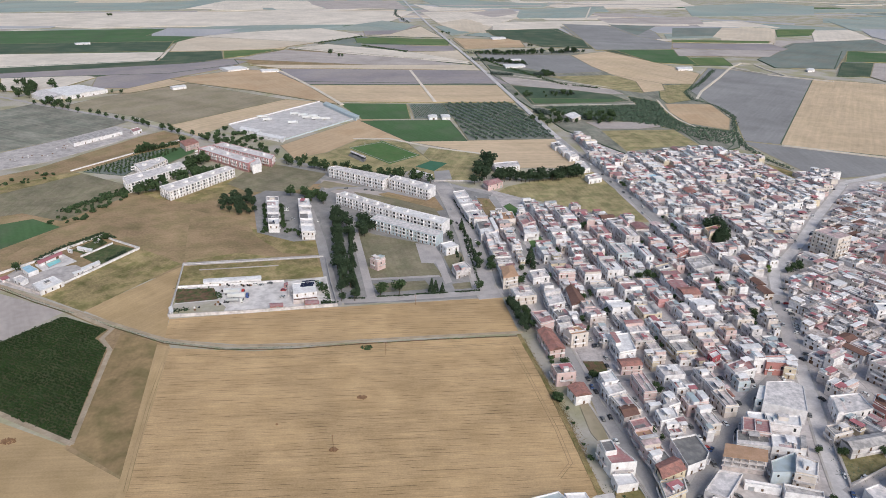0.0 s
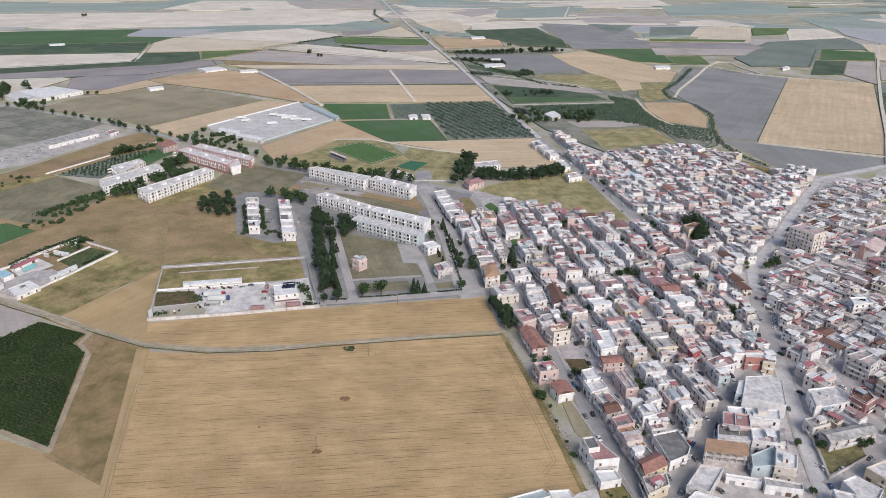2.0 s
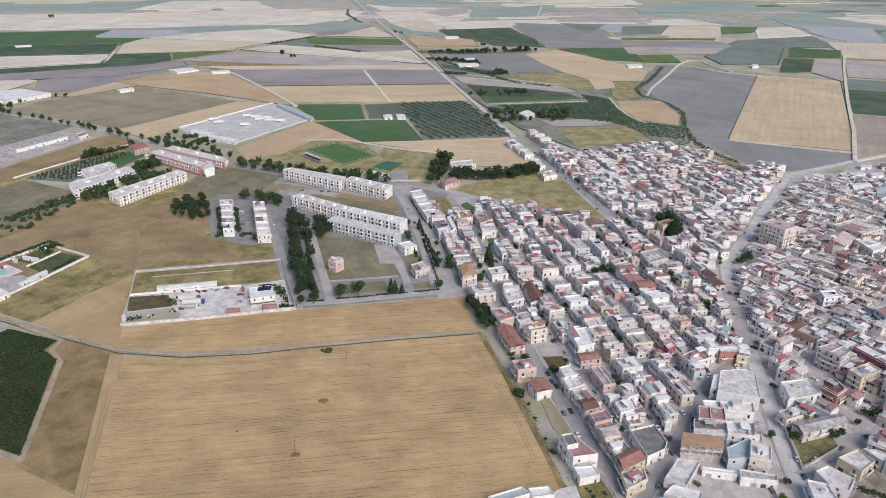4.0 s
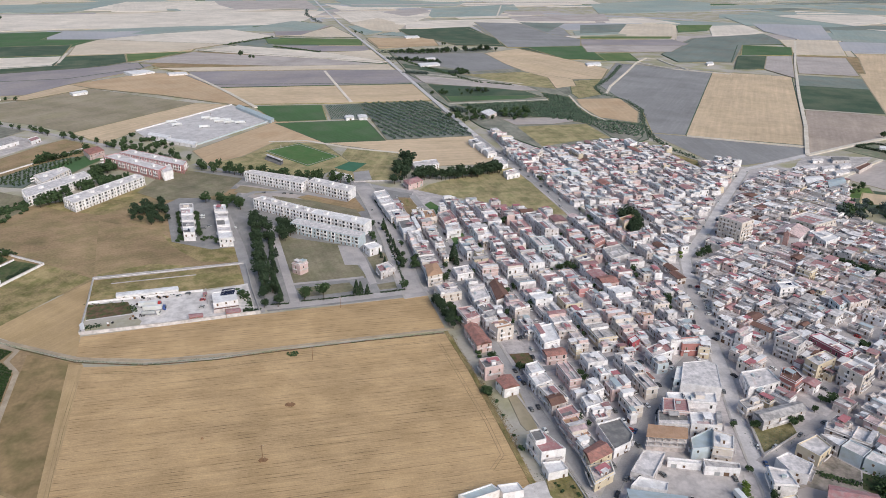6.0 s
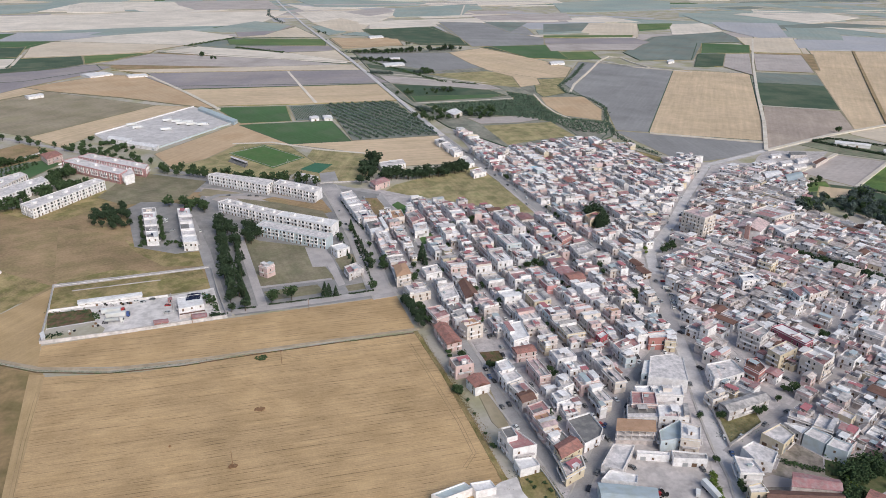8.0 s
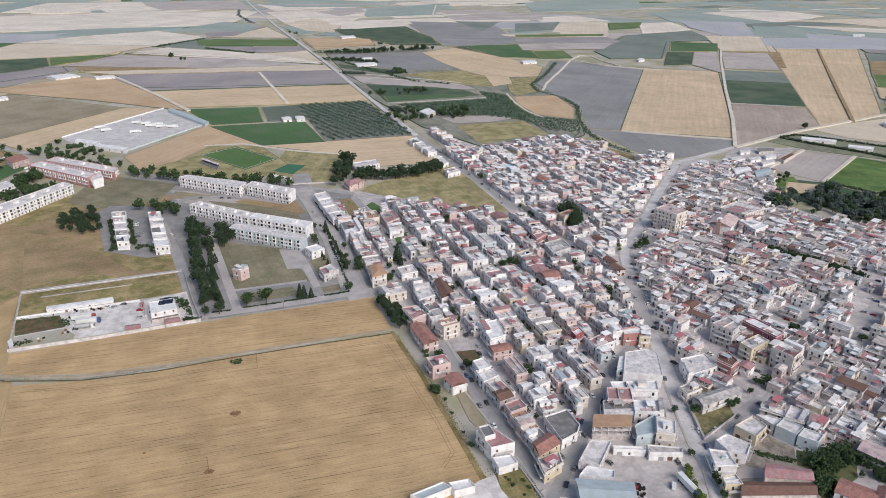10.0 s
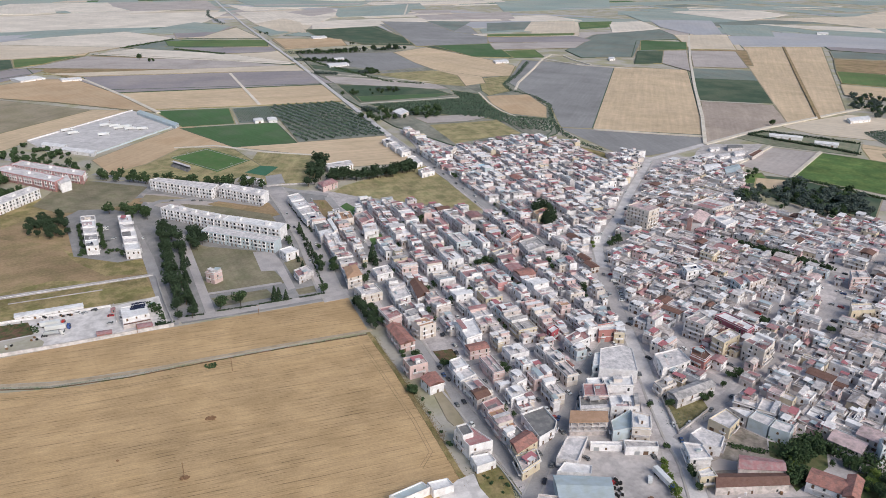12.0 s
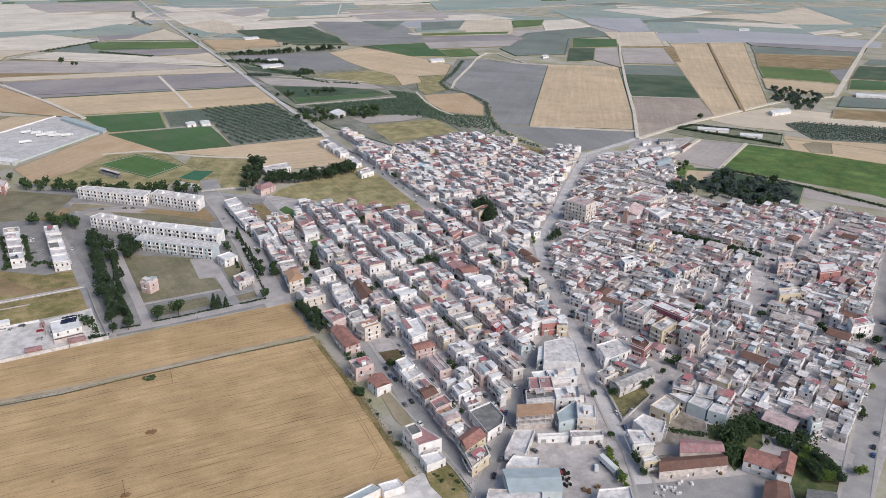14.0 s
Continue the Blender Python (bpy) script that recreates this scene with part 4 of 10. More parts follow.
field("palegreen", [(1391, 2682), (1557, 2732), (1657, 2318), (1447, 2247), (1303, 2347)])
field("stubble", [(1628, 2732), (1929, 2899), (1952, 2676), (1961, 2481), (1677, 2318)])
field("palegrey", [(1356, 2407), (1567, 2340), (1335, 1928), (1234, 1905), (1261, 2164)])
field("wheat_far", [(1175, 1935), (1334, 1901), (1147, 1586), (1035, 1622)])
field("greygreen", [(1511, 2209), (1622, 2101), (1452, 1855), (1334, 1901)])
field("palegrey", [(1316, 1874), (1443, 1842), (1335, 1658), (1204, 1686)])
field("palesoil", [(1018, 1593), (1124, 1558), (982, 1308), (876, 1350)])
field("green", [(1002, 1812), (1111, 1759), (1025, 1612), (897, 1619)])
field("dark", [(885, 1610), (954, 1606), (844, 1412), (775, 1416)])
field("palesoil", [(954, 1606), (1011, 1593), (838, 1297), (838, 1412)])
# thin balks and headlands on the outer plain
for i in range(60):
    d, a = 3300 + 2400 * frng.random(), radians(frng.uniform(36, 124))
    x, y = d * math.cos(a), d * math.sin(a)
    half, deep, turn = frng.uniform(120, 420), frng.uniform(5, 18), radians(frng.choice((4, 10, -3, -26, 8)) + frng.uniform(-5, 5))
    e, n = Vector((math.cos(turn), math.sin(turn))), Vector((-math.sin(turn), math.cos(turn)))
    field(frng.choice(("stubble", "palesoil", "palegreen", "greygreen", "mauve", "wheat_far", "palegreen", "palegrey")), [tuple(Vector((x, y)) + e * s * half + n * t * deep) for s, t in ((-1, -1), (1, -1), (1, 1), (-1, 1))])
# rural roads and tracks
road([(-395, 5306), (-166, 3288), (-51, 2369), (64, 1551), (110.5, 1169.5), (146.3, 885.6)], 7.0, "palestreet", label="long straight pale country road into the town")
road([(2967, 2420), (2222, 1871), (1654, 1436), (1292, 1142), (1017, 918)], 8, "dirt", label="pale country road across the plain")
road([(1017, 918), (900, 911), (761.7, 859.9), (663.7, 824.7), (526.0, 759.8)], 5.5, "dirt", label="pale country road to the town edge")
road([(1204, 1897), (936, 1458), (738, 1121), (613.6, 903.0), (529.4, 765.0)], 5, "dirt", name="track", label="pale dirt track between fields")
road([(-323, 1409), (-219, 1213), (-157.7, 1086.0)], 6, "dirt", name="track", label="brown dirt track between fields")
road([(-69, 1433), (-14.9, 1115.6)], 5, "stubble", name="track", label="pale track through stubble")
road([(505, 2661), (638, 3265)], 6, "dirt", name="track", label="pale far track")
road([(-655, 1721), (-616, 1562)], 6, "dirt", name="track", label="pale farm track")

road([(416, 1165), (446, 1234), (533, 1388), (602, 1517), (644, 1425), (735, 1350)], 4, "dirt", name="track", label="pale farm track round a ploughed field")
road([(602, 1517), (650, 1584), (672, 1568), (667, 1491), (674, 1417)], 4, "dirt", name="track", label="pale farm track round a pond")
road([(422.8, 863.0), (550.3, 794.3)], 3, "dirt", name="track", label="pale farm track below a wheat field")
road([(1311, 1624), (961, 1124), (780.0, 863.0)], 5, "brown", name="track", label="dark divide between two wheat fields")
road([(505.7, 667.9), (601.9, 734.0)], 4, "dirt", name="track", label="pale farm track beside a ploughed plot")
road([(535.0, 613.2), (643.7, 697.3)], 4, "dirt", name="track", label="pale farm track beside a green field")


# ------------------------------------------------------------------ house kit
OUT = {}


def opening(name, w, h, pane, rim):
    """A window or door: a rim standing proud of the wall and a pane set back inside it, one shell. Local x along the wall, -y outwards, z up from its foot."""
    t, out = 0.12, -0.10
    v = [(-w / 2, 0.05, 0), (w / 2, 0.05, 0), (w / 2, 0.05, h), (-w / 2, 0.05, h), (-w / 2, out, 0), (w / 2, out, 0), (w / 2, out, h), (-w / 2, out, h)]
    v += [(x, y, z) for y in (out, -0.03) for x, z in ((-w / 2 + t, t / 2), (w / 2 - t, t / 2), (w / 2 - t, h - t), (-w / 2 + t, h - t))]
    f = []
    for i in range(4):
        j = (i + 1) % 4
        f += [(i, j, 4 + j, 4 + i), (4 + i, 4 + j, 8 + j, 8 + i), (8 + i, 8 + j, 12 + j, 12 + i)]
    f.append((12, 13, 14, 15))
    return mesh_of(name, v, f, [rim, pane], [0] * 12 + [1])


OUT["window"] = [opening("window", 1.2, 1.5, M["glass"], M["frame"]), opening("window", 1.2, 1.5, M["shutter"], M["frame"])]
OUT["french"] = [opening("balcony_door", 1.3, 2.3, M["glass"], M["frame"]), opening("balcony_door", 1.3, 2.3, M["shutter"], M["frame"])]
OUT["door"] = [opening("door", 1.2, 2.3, M["shutter"], M["frame"])]
OUT["garage"] = [opening("garage_door", 2.6, 2.5, M["metal"], M["frame"]), opening("garage_door", 2.6, 2.5, M["shutter"], M["frame"])]


def balcony_mesh(w=3.0, wall="white", deep=1.2):
    """A slab with a solid upstand at its front edge and closed ends, one shell."""
    prof = [(0.05, -0.16), (-deep, -0.16), (-deep, 0.95), (-deep + 0.1, 0.95), (-deep + 0.1, 0.0), (0.05, 0.0)]
    v = [(x, y, z) for x in (-w / 2, w / 2) for y, z in prof]
    f = [tuple(range(6)), tuple(range(11, 5, -1))] + [((i + 1) % 6, i, 6 + i, 6 + (i + 1) % 6) for i in range(6)]
    return mesh_of("balcony", v, f, WALL[wall])


def loggia_mesh():
    """A recessed-looking balcony bay: dark opening, solid white parapet and side fins."""
    g = [box_geo(-1.5, -0.9, -0.16, 1.5, 0.05, 0.0), box_geo(-1.5, -0.9, 0.0, 1.5, -0.78, 0.95), box_geo(-1.5, -0.78, 0.0, -1.4, 0.05, 2.6), box_geo(1.4, -0.78, 0.0, 1.5, 0.05, 2.6)]
    v, f = join(*g)
    v, f2 = join((v, f), box_geo(-1.4, -0.03, 0.0, 1.4, 0.05, 2.5))
    return mesh_of("loggia", v, f2, [WALL["white"], M["glass"]], [0] * 24 + [1] * 6)


OUT["loggia"] = [loggia_mesh()]
OUT["balcony"] = [balcony_mesh(3.0)]
OUT["wide_balcony"] = [balcony_mesh(w, c, d) for w in (4.2, 5.6, 7.2, 9.0) for c, d in (("white", 1.3), ("grey", 1.5))]


def stair_room(w, d, h, wall, roof):
    v, f = join(box_geo(-w / 2, -d / 2, 0, w / 2, d / 2, h), box_geo(-w / 2 - 0.2, -d / 2 - 0.2, h, w / 2 + 0.2, d / 2 + 0.2, h + 0.18), box_geo(-0.45, -d / 2 - 0.05, 0, 0.45, -d / 2 + 0.05, 2.0))
    return mesh_of("stair_room", v, f, [wall, roof, M["shutter"]], [0] * 6 + [1] * 6 + [2] * 6)


STAIR = [stair_room(w, d, 2.2, WALL[a], ROOF[b]) for w, d, a, b in ((2.6, 4.0, "white", "pale"), (3.0, 4.2, "white", "white"), (2.4, 3.2, "grey", "grey"), (2.8, 4.6, "cream", "pale"), (2.4, 3.6, "white", "terracotta"), (3.2, 3.0, "grey", "pale"))]


def lathe(name, prof, n, m):
    v = [(r * math.cos(2 * math.pi * i / n), r * math.sin(2 * math.pi * i / n), z) for r, z in prof for i in range(n)]
    f = [(k * n + i, k * n + (i + 1) % n, (k + 1) * n + (i + 1) % n, (k + 1) * n + i) for k in range(len(prof) - 1) for i in range(n)]
    f.append(tuple(range((len(prof) - 1) * n, len(prof) * n)))
    return mesh_of(name, v, f, m)


TANK = lathe("water_tank", [(0.55, 0), (0.6, 0.1), (0.6, 1.1), (0.45, 1.3), (0.15, 1.35)], 10, WALL["white"])
CHIMNEY = mesh_of("chimney", *join(box_geo(-0.3, -0.3, 0, 0.3, 0.3, 1.3), box_geo(-0.4, -0.4, 1.3, 0.4, 0.4, 1.45)), WALL["cream"])


def canopy_mesh(w, d, m):
    """A roof-terrace canopy: a slightly sloping sheet on four posts."""
    g = [box_geo(x - 0.06, y - 0.06, 0, x + 0.06, y + 0.06, 2.2) for x in (-w / 2 + 0.1, w / 2 - 0.1) for y in (-d / 2 + 0.1, d / 2 - 0.1)]
    v, f = box_geo(-w / 2 - 0.2, -d / 2 - 0.2, 2.2, w / 2 + 0.2, d / 2 + 0.2, 2.3)
    return mesh_of("roof_canopy", *join(([(x, y, z + 0.06 * (y + d / 2)) for x, y, z in v], f), *g), m)


CANOPIES = [canopy_mesh(w, d, m) for w, d, m in ((4.4, 3.2, WALL["white"]), (5.6, 3.0, ROOF["terracotta"]), (6.0, 3.4, WALL["white"]), (3.2, 4.6, ROOF["pale"]), (5.0, 3.0, ROOF["sheet"]), (4.0, 3.0, ROOF["rosesheet"]), (6.4, 3.6, ROOF["rosesheet"]), (5.4, 4.0, WALL["white"]), (4.8, 3.4, ROOF["grey"]))]
PANELS = mesh_of("solar_panel", *join(*[([(x, 0, 0.15), (x + 1, 0, 0.15), (x + 1, 1.6, 0.9), (x, 1.6, 0.9), (x, 0, 0.1), (x + 1, 0, 0.1), (x + 1, 1.6, 0.85), (x, 1.6, 0.85)], [(0, 1, 2, 3), (7, 6, 5, 4), (0, 4, 5, 1), (1, 5, 6, 2), (2, 6, 7, 3), (3, 7, 4, 0)]) for x in (-2.1, -1.05, 0, 1.05)]), M["solar"])


def clutter_mesh(seed):
    """Low rooftop odds and ends: curbs, vents, crates and planters."""
    r = random.Random(seed)
    g, idx = [], []
    for _ in range(r.randint(4, 8)):
        x, y, a, b = r.uniform(-2.4, 2.4), r.uniform(-2.0, 2.0), r.uniform(0.2, 0.9), r.uniform(0.2, 0.7)
        if r.random() < 0.3:
            a *= 2.4
        g.append(box_geo(x - a, y - b, 0, x + a, y + b, r.uniform(0.25, 1.1)))
        idx += [r.randrange(4)] * 6
    return mesh_of("roof_clutter", *join(*g), [WALL["white"], WALL["grey"], ROOF["dark"], ROOF["terracotta"]], idx)


CLUTTER = [clutter_mesh(s) for s in range(14)]


def roof_bit(name, w, d, h, lip, m):
    """A planter, skylight or vent: a tapered block under a jutting rim."""
    v, f = box_geo(-w / 2, -d / 2, 0, w / 2, d / 2, h)
    v = [(x * (1 if z else 0.88), y * (1 if z else 0.88), z) for x, y, z in v]
    return mesh_of(name, *join((v, f), box_geo(-w / 2 - lip, -d / 2 - lip, h - 0.02, w / 2 + lip, d / 2 + lip, h + 0.1)), m)


ROOF_BITS = [roof_bit(*k) for k in (("planter", 1.8, 0.6, 0.5, 0.05, ROOF["terracotta"]), ("skylight", 1.5, 1.2, 0.4, 0.08, M["frame"]), ("air_vent", 0.8, 0.8, 0.9, 0.12, WALL["grey"]), ("roof_hatch", 1.3, 1.6, 0.7, 0.1, WALL["white"]), ("storage_box", 2.2, 1.0, 1.0, 0.06, ROOF["sheet"]), ("air_vent", 0.6, 1.1, 0.7, 0.1, WALL["white"]))]


def lean_to(poly, i, h, r):
    """A low room along one edge of a roof terrace under a slightly sloping roof."""
    q = inset(poly, 0.3)
    a, b, p, o = Vector(q[i]), Vector(q[(i + 1) % 4]), Vector(q[i - 1]), Vector(q[(i + 2) % 4])
    k0, k1 = r.choice((0.0, 0.0, 0.35)), r.choice((1.0, 1.0, 0.6))
    a, b = a + (b - a) * k0, a + (b - a) * k1
    d = r.uniform(2.0, 3.6)
    da, db = (p - Vector(q[i])).normalized() * d, (o - Vector(q[(i + 1) % 4])).normalized() * d
    z, low = h + r.uniform(2.1, 2.6), r.uniform(0.1, 0.5)
    foot = [a, b, b + db, a + da]
    tops = [z, z, z - low, z - low]
    v = [(c.x, c.y, h - 0.15) for c in foot] + [(c.x, c.y, t) for c, t in zip(foot, tops)]
    wall_f = [(j, (j + 1) % 4, 4 + (j + 1) % 4, 4 + j) for j in range(4)]
    mid = (a + b + b + db + a + da) / 4
    rim = [c + (c - mid).normalized() * 0.35 for c in foot]
    rv = [(c.x, c.y, t) for c, t in zip(rim, tops)] + [(c.x, c.y, t + 0.16) for c, t in zip(rim, tops)]
    v, f = join((v, wall_f), (rv, [(3, 2, 1, 0), (4, 5, 6, 7)] + wall_f))
    return mesh_of("lean_to", v, f, [WALL[r.choice(("white", "white", "grey", "cream", "pink"))], ROOF[r.choice(("white", "pale", "pale", "grey", "terracotta", "rosy", "sheet", "white"))]], [0] * 4 + [1] * 6)


FAR = []  # (mesh, pose) pairs of the houses past the countable ones, joined at the end
FLOORS = {1: "single-storey", 2: "two-storey", 3: "three-storey", 4: "four-storey", 5: "five-storey", 6: "six-storey", 7: "seven-storey"}
ROOF_WORD = {"pale": "pale cement flat roof", "warm": "sandy cement flat roof", "white": "whitewashed flat roof", "grey": "grey cement flat roof", "dark": "dark bitumen flat roof", "terracotta": "terracotta-paved roof terrace",
             "tile": "red clay tile roof", "browntile": "dark brown tile roof", "tan": "tan tiled roof", "sheet": "blue-grey sheet metal roof", "rosy": "rosy tiled roof terrace", "lichen": "grey-brown lichened tile roof", "bluesheet": "bright blue roof", "rosesheet": "rose-red roof"}
WALL_WORD = {"white": "white rendered", "grey": "grey rendered", "cream": "cream rendered", "pink": "pink rendered", "ochre": "ochre yellow", "red": "brick-red rendered", "rose": "rose-red rendered", "crimson": "crimson painted",
             "purple": "purple-red rendered", "stone": "weathered tufa stone", "skyblue": "pale blue rendered"}


def volume(poly, z0, z1, par, thick=0.28, ledges=()):
    """Walls with a parapet round a sunken roof; ledges: (low, high, depth) bands that jut out. Gives walls, coping faces and roof."""
    n = len(poly)
    inn = inset(poly, thick)
    rings = [[(x, y, z0) for x, y in poly]]
    for za, zb, out in ledges:
        rim = inset(poly, -out)
        rings += [[(x, y, za) for x, y in poly], [(x, y, za) for x, y in rim], [(x, y, zb) for x, y in rim], [(x, y, zb) for x, y in poly]]
    rings += [[(x, y, z1 + par) for x, y in poly], [(x, y, z1 + par) for x, y in inn], [(x, y, z1 - 0.1) for x, y in inn]]
    f, pale = [], set()
    for k in range(len(rings) - 1):
        for i in range(n):
            j = (i + 1) % n
            if k == len(rings) - 3 or 1 <= k % 4 <= 3 and k < 4 * len(ledges):
                pale.add(len(f))
            f.append((k * n + i, k * n + j, k * n + n + j, k * n + n + i))
    return ([p for g in rings for p in g], f), pale, prism(inset(poly, thick - 0.02), z1 - 0.25, z1)


def gable(poly, z, rise, over=0.35, hip=0.0):
    """A pitched roof with thickness on a quad; its ridge runs along the longer sides."""
    a, b, c, d = [Vector(p) for p in inset(poly, -over)]
    if (b - a).length < (c - b).length:
        a, b, c, d = b, c, d, a
    p, q = (a + d) / 2, (b + c) / 2
    p, q = p + (q - p) * hip, q + (p - q) * hip
    v = []
    for k in (0.0, -0.22):
        v += [(a.x, a.y, z + k), (b.x, b.y, z + k), (c.x, c.y, z + k), (d.x, d.y, z + k), (p.x, p.y, z + rise + k), (q.x, q.y, z + rise + k)]
    top = [(0, 1, 5, 4), (2, 3, 4, 5), (1, 2, 5), (3, 0, 4)]
    f = top + [tuple(i + 6 for i in t[::-1]) for t in top] + [(0, 6, 7, 1), (1, 7, 8, 2), (2, 8, 9, 3), (3, 9, 6, 0)]
    return v, f


def wall_spot(poly, i, k, z, outward=0.0):
    """Pose on side i of the footprint, a share k along it, facing outwards."""
    a, b = Vector(poly[i]), Vector(poly[(i + 1) % len(poly)])
    e = (b - a).normalized()
    p = a + (b - a) * k + Vector((e.y, -e.x)) * outward
    return pose(p.x, p.y, z, 0, 0, math.degrees(math.atan2(e.y, e.x)))


def house(quad, h, wall="white", roof="pale", fronts=(0, 2), gap=4.4, upper=None, pitched=0, extras=1.0, base=0.0, par=0.8, name="house", label="", group="houses of the town", bal=0.22, floors=None, hip=0.0, seed=None, category="house", joined=False, street=None, patches=0):
    """A house on a footprint: wall with parapet, roof, openings and rooftop pieces as parts."""
    r = random.Random(seed if seed is not None else int(quad[0][0] * 31 + quad[0][1] * 17))
    quad = ccw(quad)
    o = centre(quad)
    poly = local(quad, o)
    floors = floors or max(1, round(h / 3.2))
    step = h / floors
    ledges = [(fl * step - 0.12, fl * step + 0.16, 0.16) for fl in range(1, floors)] if extras and r.random() < 0.6 else []
    if not pitched and extras and r.random() < 0.6:  # a roof slab that juts out as an eave
        ledges.append((h - 0.28, h - 0.04, r.uniform(0.2, 0.65)))
    if pitched:
        (v, f), pale, rf = volume(poly, 0, h, 0.0, ledges=ledges)
        if len(poly) == 4:
            rf = gable(poly, h, pitched, hip=hip)
            if not hip:
                a, b, c, d = range(4)
                if (Vector(poly[1]) - Vector(poly[0])).length < (Vector(poly[2]) - Vector(poly[1])).length:
                    a, b, c, d = 1, 2, 3, 0
                for s, e in ((b, c), (d, a)):
                    m = (Vector(poly[s]) + Vector(poly[e])) / 2
                    k = len(v)
                    v += [(*poly[s], h), (*poly[e], h), (m.x, m.y, h + pitched)]
                    f.append((k, k + 1, k + 2))
    else:
        (v, f), pale, rf = volume(poly, 0, h, par, ledges=ledges)
    place = pose(o[0], o[1], base)

    def part(name, data, parent, m=Matrix()):
        """Links a piece to its thing, or notes it for the joined rest."""
        if joined:
            FAR.append((data, place @ m))
            return None
        return link_part(name, data, parent, m)
    skin = mesh_of(name, v, f, [WALL[wall], M["coping"]], [int(i in pale) for i in range(len(f))])
    if joined:
        root = None
        FAR.append((skin, place))
    else:
        root = new(name, skin)
        root.matrix_basis = place
    part("roof", mesh_of("roof", *rf, ROOF[roof]), root)
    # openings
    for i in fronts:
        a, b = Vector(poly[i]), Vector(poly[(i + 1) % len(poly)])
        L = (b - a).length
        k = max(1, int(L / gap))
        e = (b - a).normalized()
        if not joined and e.x < -0.5 and L < 25:  # north walls, turned from the camera, get no openings
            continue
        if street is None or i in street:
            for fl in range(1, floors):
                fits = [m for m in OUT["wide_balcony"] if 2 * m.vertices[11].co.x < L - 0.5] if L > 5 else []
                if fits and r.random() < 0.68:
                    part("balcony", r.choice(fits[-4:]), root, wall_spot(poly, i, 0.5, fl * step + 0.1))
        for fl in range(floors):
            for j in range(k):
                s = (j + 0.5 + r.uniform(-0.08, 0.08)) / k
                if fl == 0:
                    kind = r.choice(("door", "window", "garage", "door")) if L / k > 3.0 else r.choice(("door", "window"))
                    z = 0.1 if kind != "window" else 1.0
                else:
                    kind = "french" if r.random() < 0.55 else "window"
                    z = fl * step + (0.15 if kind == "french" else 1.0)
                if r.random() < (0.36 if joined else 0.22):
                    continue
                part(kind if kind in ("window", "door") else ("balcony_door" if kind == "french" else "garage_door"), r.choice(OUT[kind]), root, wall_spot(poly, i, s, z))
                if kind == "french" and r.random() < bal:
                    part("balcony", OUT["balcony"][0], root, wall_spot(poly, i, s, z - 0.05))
    # a storey that covers only part of the footprint
    top, area = h, poly
    if upper and len(poly) == 4 and not pitched:
        k, uh, uw, ur = upper
        a, b, c, d = [Vector(p) for p in inset(poly, 0.02)]
        q = [tuple(p) for p in ((a, b, b + (c - b) * k, a + (d - a) * k) if r.random() < 0.5 else (d + (a - d) * k, c + (b - c) * k, c, d))]
        jut = r.random() < 0.6
        (v, f), pale, rf = volume(q, h - 0.2, h + uh, 0.0 if jut else 0.35)
        if jut:
            rf = prism(inset(ccw(q), -0.5), h + uh - 0.02, h + uh + 0.2)
        up = part("upper_storey", mesh_of("upper_storey", v, f, [WALL[uw], M["coping"]], [int(i in pale) for i in range(len(f))]), root)
        part("upper_roof", mesh_of("upper_roof", *rf, ROOF[ur]), up)
        for i in fronts:
            part("window", OUT["window"][0], up, wall_spot(q, i, 0.5, h + 0.9))
    # rooftop pieces
    if not pitched:
        ax = Vector(poly[1]) - Vector(poly[0])
        turn = math.degrees(math.atan2(ax.y, ax.x))

        def spot():
            w = [r.random() for _ in poly]
            t = sum(w)
            return [sum(p[i] * k for p, k in zip(poly, w)) / t * 0.75 for i in (0, 1)]
        if len(poly) == 4 and (extras or patches):
            a, b, cq, d = [Vector(p) for p in inset(poly, 0.32)]
            for n in range(patches or (3 if joined else 1)):
                if r.random() < (0.75 if joined else 0.6):
                    u0, v0 = r.choice((0.0, 0.0, r.uniform(0, 0.5))), r.choice((0.0, r.uniform(0, 0.5)))
                    u1, v1 = min(1, u0 + r.uniform(0.3, 0.8)), min(1, v0 + r.uniform(0.3, 0.8))
                    quad_uv = [(a + (b - a) * p) * (1 - q) + (d + (cq - d) * p) * q for p, q in ((u0, v0), (u1, v0), (u1, v1), (u0, v1))]
                    part("roof_patch", mesh_of("roof_patch", *prism(ccw([tuple(p) for p in quad_uv]), h - 0.1, h + 0.04 + 0.02 * n), ROOF[r.choice(("white", "pale", "grey", "warm", "rosy", "terracotta", "pale", "warm", "dark"))]), root)
        if r.random() < 0.4 * extras and len(poly) == 4 and not upper:
            part("lean_to", lean_to(poly, r.randrange(4), h, r), root)
        elif r.random() < 0.3 * extras and not upper:
            x, y = spot()
            part("stair_room", r.choice(STAIR), root, pose(x, y, h - 0.02, 0, 0, turn + r.choice((0, 90, 180, 270))))
        if r.random() < 0.4 * extras and len(poly) == 4:
            a, b, cq, d = [Vector(p) for p in inset(poly, 0.3)]
            k = r.uniform(0.3, 0.7)
            p, q = (a + (b - a) * k, d + (cq - d) * k) if r.random() < 0.6 else (a + (d - a) * k, b + (cq - b) * k)
            part("roof_partition", mesh_of("roof_partition", *strip_geo([tuple(p), tuple(q)], 0.3, h - 0.02, h + 0.85), M["coping"]), root)
        if joined and r.random() < 0.8:
            x, y = spot()
